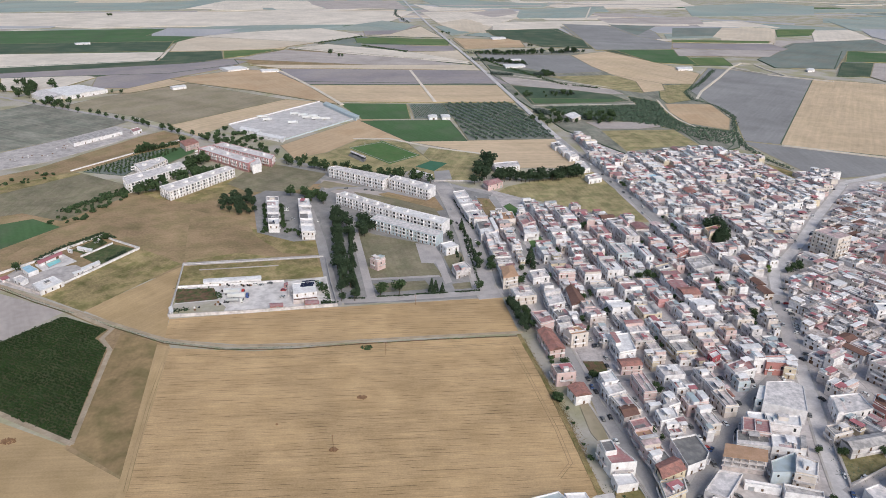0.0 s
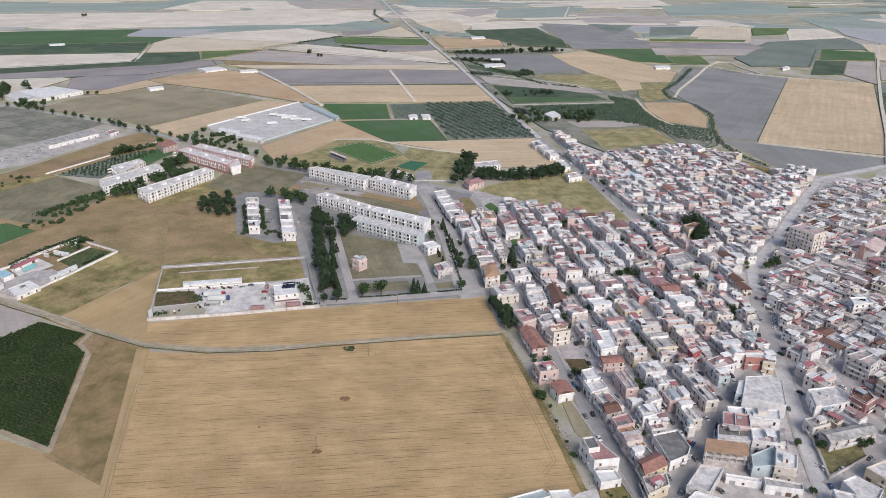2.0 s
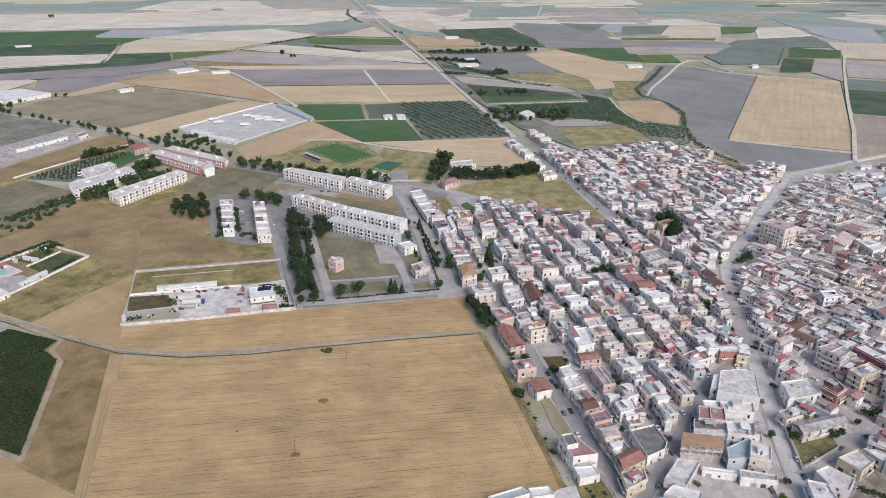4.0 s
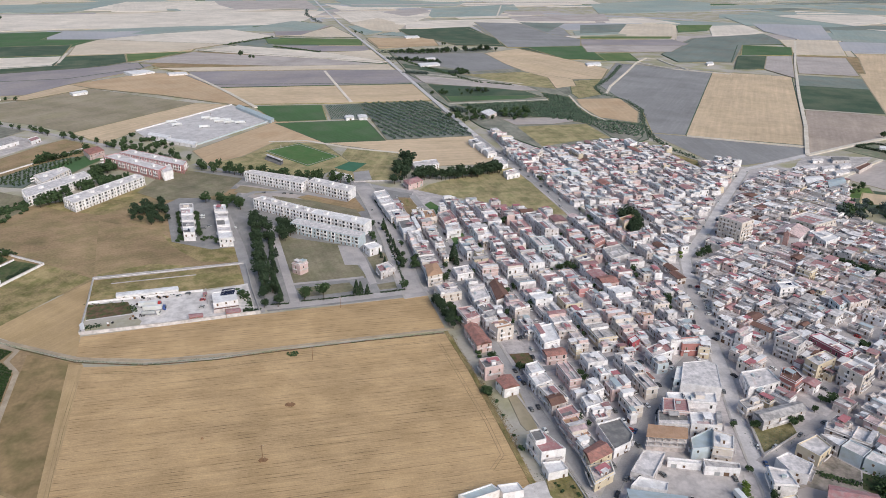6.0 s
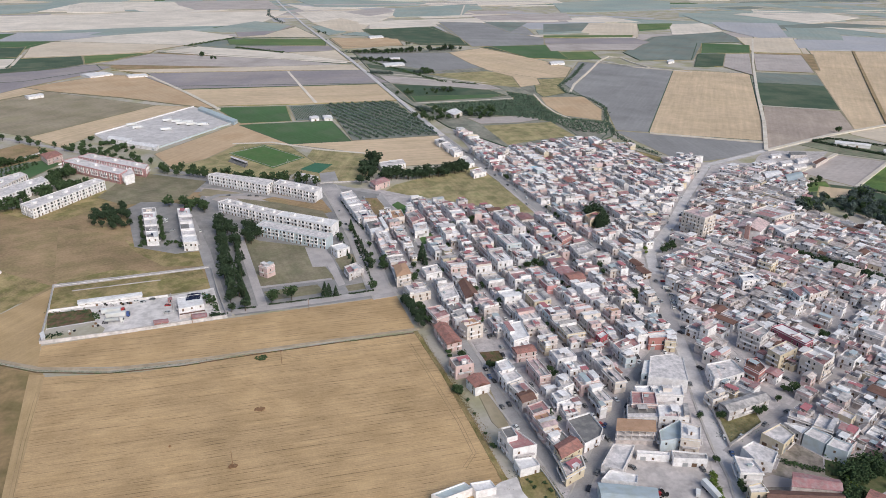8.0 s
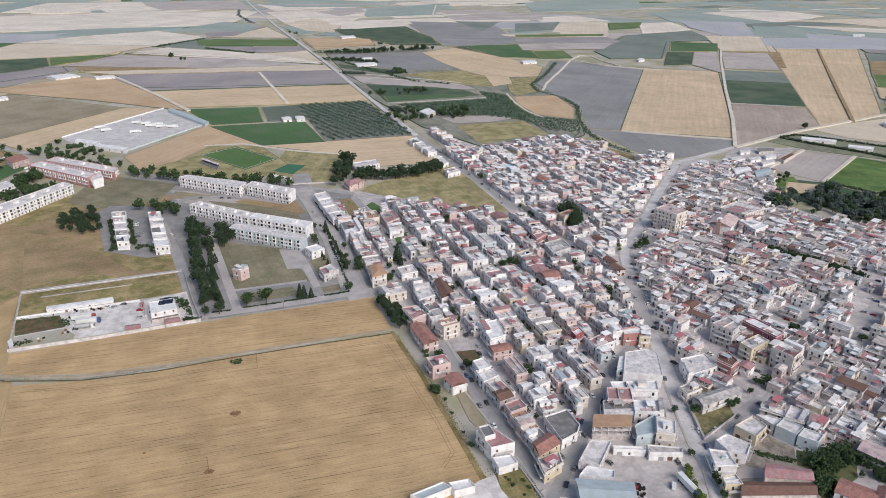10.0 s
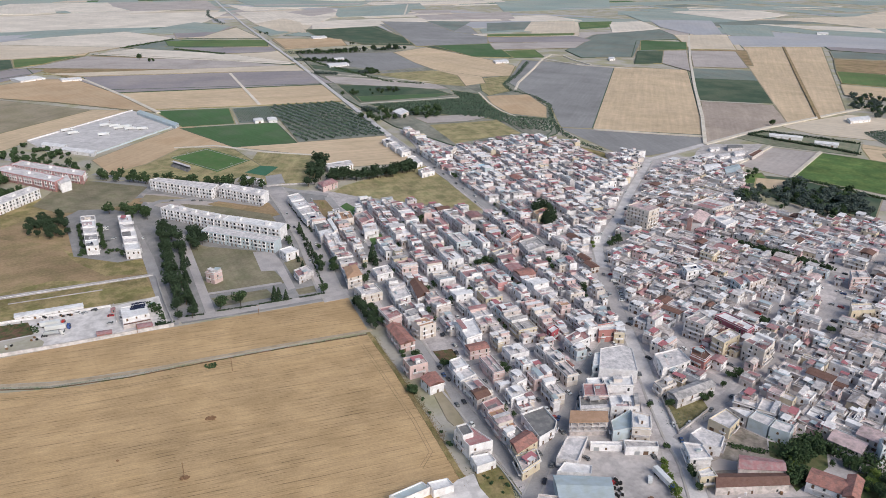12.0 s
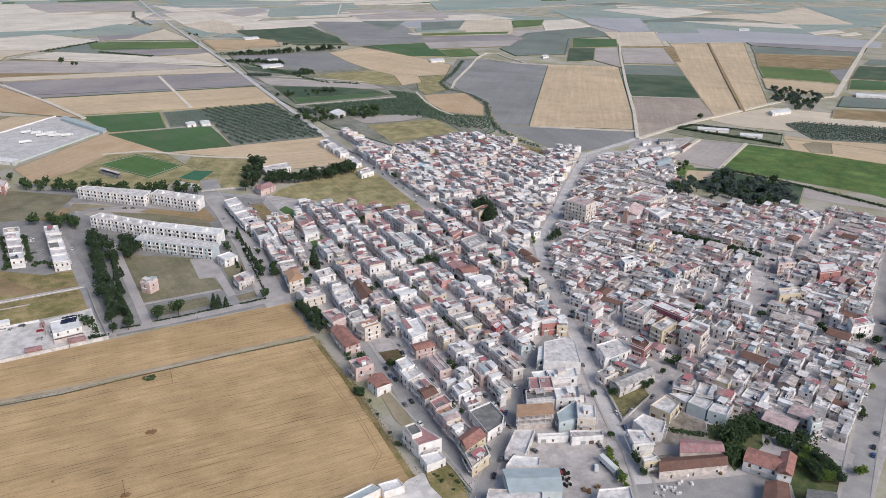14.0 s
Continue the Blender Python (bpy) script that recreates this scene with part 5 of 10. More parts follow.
            FAR.append((r.choice(CLUTTER), place @ pose(x, y, h - 0.02, 0, 0, turn + r.choice((0, 90)))))
        elif not joined:
            for _ in range(r.choice((0, 0, 1, 2)) if extras else 0):
                x, y = spot()
                m = r.choice(ROOF_BITS)
                part(m.name.split(".")[0], m, root, pose(x, y, h - 0.02, 0, 0, turn + r.choice((0, 90))))
        for _ in range(2 if not joined else 3):
            if r.random() > 0.4 * extras or (upper and not joined):
                continue
            x, y = spot()
            m = r.choice((TANK, CHIMNEY, r.choice(CANOPIES), r.choice(CANOPIES), r.choice(CANOPIES), PANELS))
            part(m.name.split(".")[0], m, root, pose(x, y, h - 0.02, 0, 0, turn + r.choice((0, 90))))
    TAKEN.append(inset(quad, 0.1))
    BUILT.append(quad)
    if joined:
        return None
    tagged(root, label or f"{FLOORS[floors]} {WALL_WORD[wall]} house with {ROOF_WORD[roof]}", category, group)
    return root


def shed(quad, h, wall, roof, rise, label, name="shed", category="shed"):
    return house(quad, h, wall, roof, fronts=(0,), gap=9, pitched=rise, extras=0, name=name, label=label, group="sheds and warehouses", floors=1, category=category)


def garden_wall(line, h=1.8, t=0.3, label="pale rendered boundary wall", wall="grey"):
    v, f = strip_geo(line, t, -0.2, h)
    cv, cf = strip_geo(line, t + 0.12, h, h + 0.1)
    ob = tagged(new("boundary_wall", mesh_of("boundary_wall", v, f, WALL[wall])), label, "wall", "boundary walls")
    part("coping", mesh_of("coping", cv, cf, M["kerb"]), ob)
    return ob


LAYER[0] = TOWN_LAYER
# ------------------------------------------------------------------ landmarks: apartment blocks of the estate
def apartments(quad, h, wall, roof, floors, fronts, label, gap=4.4, rooms=3, par=0.5, bays=3.7):
    quad = ccw(quad)
    ob = house(quad, h, wall, roof, fronts=(), floors=floors, extras=0, par=par, name="apartment_block", label=label, group="apartment blocks", category="apartment block")
    o = centre(quad)
    poly = local(quad, o)
    r = random.Random(int(o[0]))
    for i in fronts:
        L = (Vector(poly[i]) - Vector(poly[(i + 1) % 4])).length
        if L < 16:
            continue
        k = max(1, int(L / bays))
        for fl in range(floors):
            for j in range(k):
                if fl and j % 5 == 3:
                    part("balcony", OUT["wide_balcony"][4], ob, wall_spot(poly, i, (j + 1.0) / k, fl * h / floors + 0.12))
                s, z = (j + 0.5) / k, fl * h / floors
                if j % 2 == 1 and fl:
                    part("loggia", OUT["loggia"][0], ob, wall_spot(poly, i, s, z + 0.15))
                elif fl or j % 3 == 0:
                    part("window", OUT["window"][r.random() < 0.4], ob, wall_spot(poly, i, s, z + 1.0))
                else:
                    part("balcony_door", OUT["french"][1], ob, wall_spot(poly, i, s, z + 0.15))
    if rooms:
        a, b, c, d = [Vector(p) for p in poly]
        if (b - a).length < (c - b).length:
            a, b, c, d = b, c, d, a
        turn = math.degrees(math.atan2((b - a).y, (b - a).x))
        for k in range(rooms):
            m = (a + d) / 2 + ((b + c) / 2 - (a + d) / 2) * ((k + 0.5) / rooms)
            part("stair_room", STAIR[1], ob, pose(m.x, m.y, h - 0.02, 0, 0, turn + 90))
    return ob


def open_frame(quad, h, label):
    """An unfinished building: slabs on rows of columns, low walls on the ground floor, a thin roof."""
    quad = ccw(quad)
    o = centre(quad)
    poly = local(quad, o)
    root = new("unfinished_building", mesh_of("unfinished_building", *prism(poly, 0, 3.0), WALL["stone"]))
    root.matrix_basis = pose(o[0], o[1], 0)
    a, b, c, d = [Vector(p) for p in inset(poly, 0.35)]
    mid = (3.0 + h) / 2
    for z in (3.0, mid):
        part("floor_slab", mesh_of("floor_slab", *prism(inset(poly, -0.5), z, z + 0.3), WALL["grey"]), root)
        for k in range(6):
            for p, q in ((a, b), (d, c)):
                x = p + (q - p) * (k / 5)
                part("column", mesh_of("column", *box_geo(x.x - 0.2, x.y - 0.2, z + 0.3, x.x + 0.2, x.y + 0.2, z + (h - 3.0) / 2), WALL["stone"]), root)
    core = inset(poly, 2.2)
    part("core_wall", mesh_of("core_wall", *prism(core, 3.2, h), WALL["grey"]), root)
    part("roof", mesh_of("roof", *prism(inset(poly, -0.6), h, h + 0.3), ROOF["tan"]), root)
    TAKEN.append(inset(quad, 0.1))
    BUILT.append(quad)
    return tagged(root, label, "building", "houses of the town")


ALL4 = (0, 1, 2, 3)
apartments([(-121.4, 713.4), (-114.1, 720.0), (-54.6, 685.4), (-60.2, 669.9)], 10, "white", "pale", 3, ALL4, "long white three-storey apartment block with balconies", rooms=0)
apartments([(-54.5, 675.8), (-49.1, 687.6), (-7.8, 655.2), (-14.6, 640.8)], 10, "white", "pale", 3, ALL4, "white three-storey apartment block with roof stair rooms", rooms=3)
apartments([(-101.3, 627.6), (-93.2, 634.6), (-42.9, 594.4), (-48.2, 583.8)], 9.5, "white", "pale", 3, ALL4, "off-white three-storey apartment block with stepped roofs", rooms=5)
apartments([(-47.7, 583.9), (-41.8, 593.1), (5.5, 562.7), (-0.7, 550.4)], 10, "white", "white", 3, ALL4, "white three-storey apartment block beside lawns", rooms=2)
apartments([(-62.6, 563.4), (-57.3, 574.8), (-0.1, 534.9), (-5.6, 524.8)], 9, "skyblue", "pale", 3, ALL4, "pale blue-white three-storey apartment block with balconies", rooms=0)
# stepped white terraces of the parking court
house([(-167.2, 629.5), (-156.1, 629.9), (-152.2, 613.1), (-162.9, 612.7)], 5.6, "white", "grey", fronts=ALL4, gap=3.4, extras=0.6, floors=2, label="white two-storey terrace unit on the parking court")
house([(-162.8, 612.4), (-152.2, 612.7), (-148.4, 596.7), (-158.6, 596.4)], 7.4, "white", "white", fronts=ALL4, gap=3.4, extras=0.6, floors=2, label="white two-storey terrace unit on the parking court")
house([(-158.5, 596.1), (-148.4, 596.4), (-144.8, 581.1), (-154.6, 580.8)], 7.0, "white", "pale", fronts=ALL4, gap=3.4, extras=0.6, floors=2, label="white two-storey terrace unit on the parking court")
house([(-154.5, 580.5), (-144.7, 580.8), (-141.3, 566.1), (-150.7, 565.9)], 6.6, "white", "grey", fronts=ALL4, gap=3.4, extras=0.6, floors=2, label="white two-storey terrace unit on the parking court")
house([(-150.6, 565.6), (-141.3, 565.8), (-138.0, 551.8), (-147.0, 551.6)], 7.2, "white", "white", fronts=ALL4, gap=3.4, extras=0.6, floors=2, label="white two-storey terrace unit on the parking court")
house([(-135.4, 619.1), (-124.9, 619.4), (-120.7, 601.6), (-131.2, 601.2)], 7.2, "white", "white", fronts=ALL4, gap=3.4, extras=0.6, floors=2, label="white two-storey terrace unit beside the pines")
house([(-131.1, 600.9), (-120.7, 601.2), (-116.7, 584.3), (-127.2, 584.0)], 5.8, "white", "grey", fronts=ALL4, gap=3.4, extras=0.6, floors=2, label="white two-storey terrace unit beside the pines")
house([(-127.1, 583.6), (-116.6, 583.9), (-112.8, 567.8), (-123.3, 567.5)], 7.0, "white", "white", fronts=ALL4, gap=3.4, extras=0.6, floors=2, label="white two-storey terrace unit beside the pines")
house([(-123.3, 567.2), (-112.7, 567.5), (-109.1, 552.2), (-119.7, 551.9)], 6.0, "white", "pale", fronts=ALL4, gap=3.4, extras=0.6, floors=2, label="white two-storey terrace unit beside the pines")
house([(-119.6, 551.6), (-109.0, 551.9), (-105.6, 537.2), (-116.2, 536.9)], 7.2, "white", "white", fronts=ALL4, gap=3.4, extras=0.6, floors=2, label="white two-storey terrace unit beside the pines")
apartments([(-282.1, 785.3), (-271.9, 798.5), (-204.9, 740.7), (-209.4, 725.1)], 10, "rose", "pale", 3, ALL4, "long dusty-pink three-storey apartment block", rooms=3)
apartments([(-212.6, 741.7), (-203.9, 751.2), (-196.0, 729.1), (-202.9, 720.2)], 9, "white", "pale", 3, ALL4, "white end apartment block", rooms=0)
apartments([(-271.4, 805.0), (-262.1, 818.6), (-189.2, 763.4), (-188.8, 744.9)], 9, "rose", "pale", 3, ALL4, "pink three-storey apartment block behind trees", rooms=3)
apartments([(-329.4, 721.9), (-311.1, 751.7), (-300.8, 740.6), (-310.5, 695.5)], 9, "cream", "pale", 3, ALL4, "cream three-storey apartment block among trees", rooms=2)
apartments([(-321.7, 675.4), (-284.4, 732.3), (-273.3, 717.5), (-306.8, 651.7)], 9, "white", "pale", 3, ALL4, "white three-storey apartment block among trees", rooms=2)
apartments([(-273.8, 645.7), (-229.5, 719.2), (-218.9, 709.0), (-258.5, 630.7)], 9, "white", "pale", 3, ALL4, "long white three-storey apartment block", rooms=5)
house([(-318.7, 829.6), (-307.1, 844.0), (-294.1, 825.2), (-303.8, 806.1)], 7, "pink", "tile", fronts=ALL4, pitched=1.8, hip=0.25, label="pink villa with hipped red tile roof")
house([(-54.5, 481.7), (-49.3, 485.0), (-43.1, 482.0), (-48.5, 476.6)], 8, "pink", "white", fronts=ALL4, label="small pink and white three-storey house beside lawns")
house([(6.9, 477.6), (16.3, 484.0), (21.0, 473.8), (10.0, 463.6)], 5, "grey", "pale", fronts=ALL4, label="low grey house with terraces on a corner lawn")
house([(-2.3, 516.7), (7.2, 521.7), (12.5, 512.4), (2.7, 506.4)], 6, "white", "white", fronts=ALL4)
house([(40.0, 684.3), (55.2, 696.4), (60.0, 683.0), (44.4, 669.4)], 6, "pink", "terracotta", fronts=ALL4, pitched=2.0, hip=0.25, label="pink villa with hipped red roof by the pines")
house([(52.7, 752.3), (81.8, 762.5), (83.2, 744.5), (56.4, 732.7)], 5, "white", "pale", fronts=ALL4, label="low white farm building behind pines")
# terraces along the avenue
for q in ([(9.0, 647.6), (20.5, 654.2), (24.3, 636.2), (12.0, 630.3)], [(12.4, 628.6), (24.2, 634.6), (27.8, 615.9), (15.7, 610.4)], [(16.1, 608.7), (27.7, 614.4), (31.0, 596.6), (19.3, 591.5)], [(19.3, 592.8), (32.0, 597.6), (34.3, 580.9), (22.7, 576.2)]):
    house(q, 6, "white", "pale", fronts=ALL4, gap=4, label="white terraced house on the avenue")
house([(28.6, 567.5), (43.0, 572.7), (46.3, 544.7), (31.2, 536.8)], 6, "white", "white", fronts=ALL4)
house([(33.7, 539.7), (45.4, 545.0), (46.5, 517.3), (36.4, 511.2)], 6, "pink", "white", fronts=ALL4)
house([(42.7, 467.5), (51.2, 471.0), (53.6, 452.2), (42.9, 447.9)], 9, "cream", "tan", fronts=ALL4, pitched=1.6, hip=0.3, bal=0.8, label="cream three-storey villa with tan hipped roof")
house([(48.1, 589.8), (61.7, 593.0), (63.1, 574.9), (49.3, 570.7)], 6, "cream", "tan", fronts=ALL4)
house([(64.3, 583.2), (76.3, 591.5), (79.7, 569.7), (67.6, 559.4)], 6, "pink", "terracotta", fronts=ALL4)
house([(67.5, 555.3), (79.8, 558.3), (79.4, 542.1), (67.2, 538.1)], 6, "white", "white", fronts=ALL4)
house([(46.0, 438.7), (60.3, 441.5), (64.0, 426.7), (49.0, 422.7)], 6, "cream", "pale", fronts=ALL4, label="cream two-storey villa with roof terrace by hedges")
house([(69.1, 429.5), (80.7, 435.0), (81.7, 417.5), (70.4, 412.5)], 6, "white", "pale", fronts=ALL4, label="white two-storey villa on a street corner")
house([(63.1, 468.1), (75.4, 472.5), (77.1, 459.6), (65.0, 455.5)], 5, "white", "pale", fronts=ALL4)
house([(86.0, 441.0), (92.9, 444.6), (96.2, 421.0), (86.2, 415.3)], 5, "white", "browntile", fronts=ALL4, pitched=2.2, label="white house with steep brown gable roof")
house([(57.1, 399.4), (66.8, 401.1), (70.1, 388.1), (61.3, 383.3)], 8, "pink", "terracotta", fronts=ALL4, bal=0.6, label="pink house with terracotta terraces beside hedge")
house([(58.8, 379.5), (67.0, 381.8), (72.6, 358.8), (63.4, 355.8)], 6, "pink", "tile", fronts=ALL4, pitched=1.8, label="large pink house with long red tile roof")
house([(71.3, 405.3), (80.1, 408.3), (82.6, 399.2), (73.7, 395.6)], 6, "white", "terracotta", fronts=ALL4)
house([(71.5, 392.3), (80.2, 395.1), (81.6, 385.1), (73.1, 382.5)], 6, "white", "pale", fronts=ALL4)
house([(73.9, 375.8), (83.6, 379.5), (88.4, 371.1), (77.7, 367.9)], 9, "cream", "tan", fronts=ALL4, gap=5, label="tall cream house with a blank side wall")
house([(92.3, 401.9), (102.9, 404.4), (104.8, 397.1), (94.1, 393.9)], 7, "stone", "pale", fronts=ALL4)
house([(61.1, 336.6), (72.2, 338.6), (73.9, 329.4), (63.1, 326.9)], 8, "pink", "warm", fronts=ALL4, bal=0.7, label="pink three-storey house with sandy roof")
house([(67.6, 318.9), (76.8, 322.9), (79.1, 312.3), (70.7, 309.9)], 6, "white", "tile", fronts=ALL4, pitched=1.6, label="white two-storey house with red tile roof")
house([(100.0, 374.2), (109.2, 376.7), (110.6, 367.8), (100.4, 365.1)], 7, "white", "white", fronts=ALL4)
house([(100.4, 370.3), (112.9, 373.1), (112.8, 353.8), (102.4, 350.1)], 8, "white", "white", fronts=ALL4, bal=0.7, label="white three-storey house with white terraces")
house([(86.5, 330.2), (93.9, 332.9), (95.6, 322.9), (87.8, 320.6)], 7, "white", "white", fronts=ALL4)
house([(86.1, 321.6), (94.5, 325.6), (97.8, 314.9), (88.1, 310.5)], 6, "white", "pale", fronts=ALL4)
house([(88.8, 308.5), (97.9, 311.3), (101.8, 297.6), (92.8, 295.1)], 6.5, "cream", "pale", fronts=ALL4, bal=0.7)
house([(90.5, 299.6), (98.2, 302.1), (99.6, 294.0), (91.6, 291.2)], 7, "stone", "browntile", fronts=ALL4, pitched=1.2)
house([(92.8, 287.3), (101.9, 290.6), (103.5, 282.8), (94.0, 279.8)], 7, "pink", "terracotta", fronts=ALL4)
house([(93.3, 279.5), (101.7, 281.8), (103.9, 273.5), (95.0, 271.1)], 6.5, "pink", "tan", fronts=ALL4)
house([(94.1, 270.4), (102.9, 272.4), (104.2, 266.2), (95.8, 264.3)], 6.5, "pink", "tan", fronts=ALL4)
house([(96.0, 263.3), (104.2, 266.2), (106.0, 260.0), (97.9, 257.2)], 6, "grey", "dark", fronts=ALL4)
house([(97.3, 255.6), (107.1, 261.5), (110.3, 253.1), (98.0, 246.7)], 7, "ochre", "tile", fronts=ALL4, pitched=1.8, label="yellow house with red tile gable roof")
house([(96.6, 245.9), (107.8, 248.2), (107.0, 240.8), (96.5, 235.3)], 5.5, "ochre", "grey", fronts=ALL4, bal=0.8, label="yellow rounded corner house with grey roof terrace")
house([(73.2, 268.2), (81.6, 269.6), (89.0, 256.3), (77.0, 254.6)], 7.5, "white", "terracotta", fronts=ALL4, extras=0, label="large white house with red roof terrace")
house([(74.2, 268.3), (79.8, 269.3), (80.9, 261.6), (75.4, 260.3)], 9.5, "white", "dark", fronts=(), extras=0, label="white stair tower with dark flat roof")
house([(76.8, 252.0), (86.0, 252.4), (87.6, 246.4), (77.9, 244.3)], 4, "white", "white", fronts=ALL4, extras=0, label="low white annex with flat roof")
house([(110.2, 275.9), (123.6, 279.7), (125.5, 266.4), (122.1, 260.8), (112.4, 256.1)], 5, "white", "dark", fronts=(0, 1, 2, 3, 4), gap=5, extras=0, par=1.0, label="flat-roofed white workshop with dark roof and parapet")
house([(108.8, 297.5), (118.9, 302.2), (118.9, 292.0), (109.4, 288.6)], 6, "white", "white", fronts=ALL4)
house([(115.3, 310.4), (121.7, 313.1), (123.2, 303.1), (116.0, 299.7)], 7, "white", "pale", fronts=ALL4)
open_frame([(134.1, 268.7), (151.0, 264.2), (148.0, 257.2), (130.1, 260.6)], 8.4, "unfinished concrete-framed building with open floors and tan roof")
house([(144.5, 282.1), (161.7, 279.9), (159.5, 269.2), (140.4, 271.8)], 6, "grey", "pale", fronts=ALL4)
house([(149.9, 290.1), (162.0, 287.3), (158.5, 277.1), (146.1, 280.1)], 8, "pink", "terracotta", fronts=ALL4)
house([(159.0, 278.1), (174.4, 275.3), (170.3, 265.7), (155.9, 268.9)], 7, "white", "white", fronts=ALL4)
house([(154.4, 296.0), (179.8, 292.6), (176.6, 284.1), (153.0, 289.5)], 7, "white", "white", fronts=ALL4)
house([(151.3, 259.5), (165.5, 266.1), (161.7, 252.2), (148.7, 251.6)], 6, "skyblue", "sheet", fronts=ALL4, extras=0)
house([(164.0, 262.5), (171.2, 256.6), (166.4, 247.3), (157.9, 250.1)], 8, "cream", "white", fronts=ALL4, label="cream three-storey house with white terraces")
house([(175.2, 322.1), (189.5, 323.0), (193.1, 317.7), (184.9, 295.4), (165.4, 303.0)], 8, "white", "pale", fronts=(), extras=0, par=0.4, label="tall blank white hall building with pale roof")
house([(170.2, 319.1), (179.9, 318.6), (173.0, 306.4), (163.3, 307.0)], 7, "skyblue", "white", fronts=ALL4, extras=0)
house([(185.0, 348.0), (197.2, 348.8), (195.4, 340.1), (183.4, 340.9)], 8, "red", "white", fronts=ALL4, label="brick-red and white house with patterned front")
house([(196.1, 346.4), (200.8, 341.8), (198.3, 336.5), (192.3, 338.4)], 7, "ochre", "pale", fronts=ALL4)
house([(154.0, 351.9), (160.3, 356.0), (161.2, 351.1), (154.7, 346.4)], 7, "crimson", "white", fronts=ALL4, gap=5, label="crimson painted house with white roof terrace")
house([(160.2, 340.0), (175.5, 348.4), (175.6, 336.5), (161.8, 331.0)], 7, "white", "terracotta", fronts=ALL4)
paved([(80.2, 370.6), (93.1, 367.9), (94.3, 354.1), (81.8, 354.1)], "paving", "rough grey rubble lot between houses")
field("kitchen", [(82.3, 353.3), (94.2, 353.5), (95.1, 341.9), (84.9, 336.8)])
paved([(298.5, 363.1), (319.0, 358.4), (336.6, 366.0), (348.0, 370.3), (307.7, 341.4), (293.0, 335.2), (289.7, 347.2)], "oldroad", "pale paved school yard with parked cars")
# yards and sheds by the lower street
paved([(123.4, 245.3), (140.0, 258.1), (171.2, 245.5), (155.2, 206.7), (145.5, 188.8), (96.1, 205.1)], "yard", "pale concrete yard with parked lorries")
shed([(109.0, 229.6), (133.0, 222.5), (128.3, 209.2), (106.0, 215.5)], 6, "skyblue", "sheet", 1.2, "long warehouse with pale blue sheet metal roof", "warehouse", "warehouse")
house([(126.0, 254.4), (135.6, 251.7), (123.3, 236.3), (114.7, 240.8)], 5, "grey", "pale", fronts=ALL4, gap=6, extras=0, label="grey workshop with pale patched roof")
house([(118.0, 238.5), (129.3, 233.1), (126.7, 228.3), (112.0, 233.1)], 4, "white", "white", fronts=ALL4, gap=6, extras=0)
house([(151.5, 246.5), (166.8, 241.5), (165.5, 237.8), (150.1, 241.0)], 4.5, "white", "grey", fronts=ALL4, gap=3.5, extras=0, label="low white office building with grey roof")
house([(135.9, 250.2), (150.7, 246.3), (149.8, 243.8), (135.3, 247.7)], 3.5, "white", "white", fronts=ALL4, gap=5, extras=0)
house([(98.4, 220.6), (119.9, 211.7), (114.9, 201.7), (91.4, 209.5)], 5, "stone", "pale", fronts=(0,), gap=6, extras=0)
house([(143.9, 205.3), (157.7, 202.5), (153.0, 190.9), (135.2, 195.1)], 5, "white", "pale", fronts=(0,), gap=6, extras=0)
shed([(35.7, 235.6), (51.3, 241.0), (54.3, 236.7), (40.3, 232.0)], 3.6, "white", "sheet", 0, "white site cabin with pale flat roof", "site_cabin", "cabin")
shed([(53.6, 239.9), (63.0, 240.6), (64.7, 235.5), (55.2, 234.2)], 3.6, "white", "white", 0, "white site cabin with flat roof", "site_cabin", "cabin")
field("drygrass", [(77.4, 246.2), (89.3, 246.4), (90.9, 235.4), (89.5, 221.0), (80.2, 224.1), (76.7, 235.5)])
paved([(68.4, 242.9), (76.5, 244.9), (76.7, 235.5), (80.7, 223.9), (58.0, 226.1), (57.8, 235.0)], "whiteyard", "bleached concrete lot with patches")
garden_wall([(87.3, 255.9), (90.4, 241.5), (93.3, 222.6)], 0.7, 0.4, "low white kerb wall along a street", "white")
house([(266.2, 213.3), (272.9, 213.6), (269.4, 208.0), (262.8, 207.8)], 10, "skyblue", "white", fronts=ALL4, bal=0.8, gap=3.2, label="narrow pale green-blue four-storey house with balconies")
# garden triangle and old-town edge
garden_wall([(191.1, 280.1), (183.8, 249.6), (211.1, 264.6)], label="weathered pale garden wall")
field("weeds", [(191.2, 277.8), (184.8, 251.2), (210.5, 264.8), (212.6, 275.4), (204.2, 277.0)])
house([(192.8, 277.0), (220.8, 283.4), (220.9, 276.1), (194.0, 268.7)], 6, "grey", "grey", fronts=(0, 2), pitched=1.5, gap=6, label="long grey hall with low pitched roof", category="hall")
house([(189.8, 286.2), (201.3, 289.7), (201.2, 282.5), (190.5, 278.9)], 6, "cream", "grey", fronts=ALL4)
house([(204.5, 312.0), (221.6, 314.8), (221.8, 301.0), (200.1, 295.1)], 6, "white", "pale", fronts=ALL4, label="white house with whitewashed terraces")
house([(227.0, 309.5), (233.2, 308.9), (232.7, 299.4), (225.9, 294.9), (221.9, 302.9)], 9, "red", "browntile", fronts=(0, 1, 2, 3, 4), bal=0.5, label="orange-red three-storey house with dark red roof")
house([(199.9, 250.1), (213.4, 255.7), (215.3, 246.7), (205.3, 240.4)], 6, "ochre", "pale", fronts=ALL4, extras=0, label="yellow flat-roofed building with pale terrace")
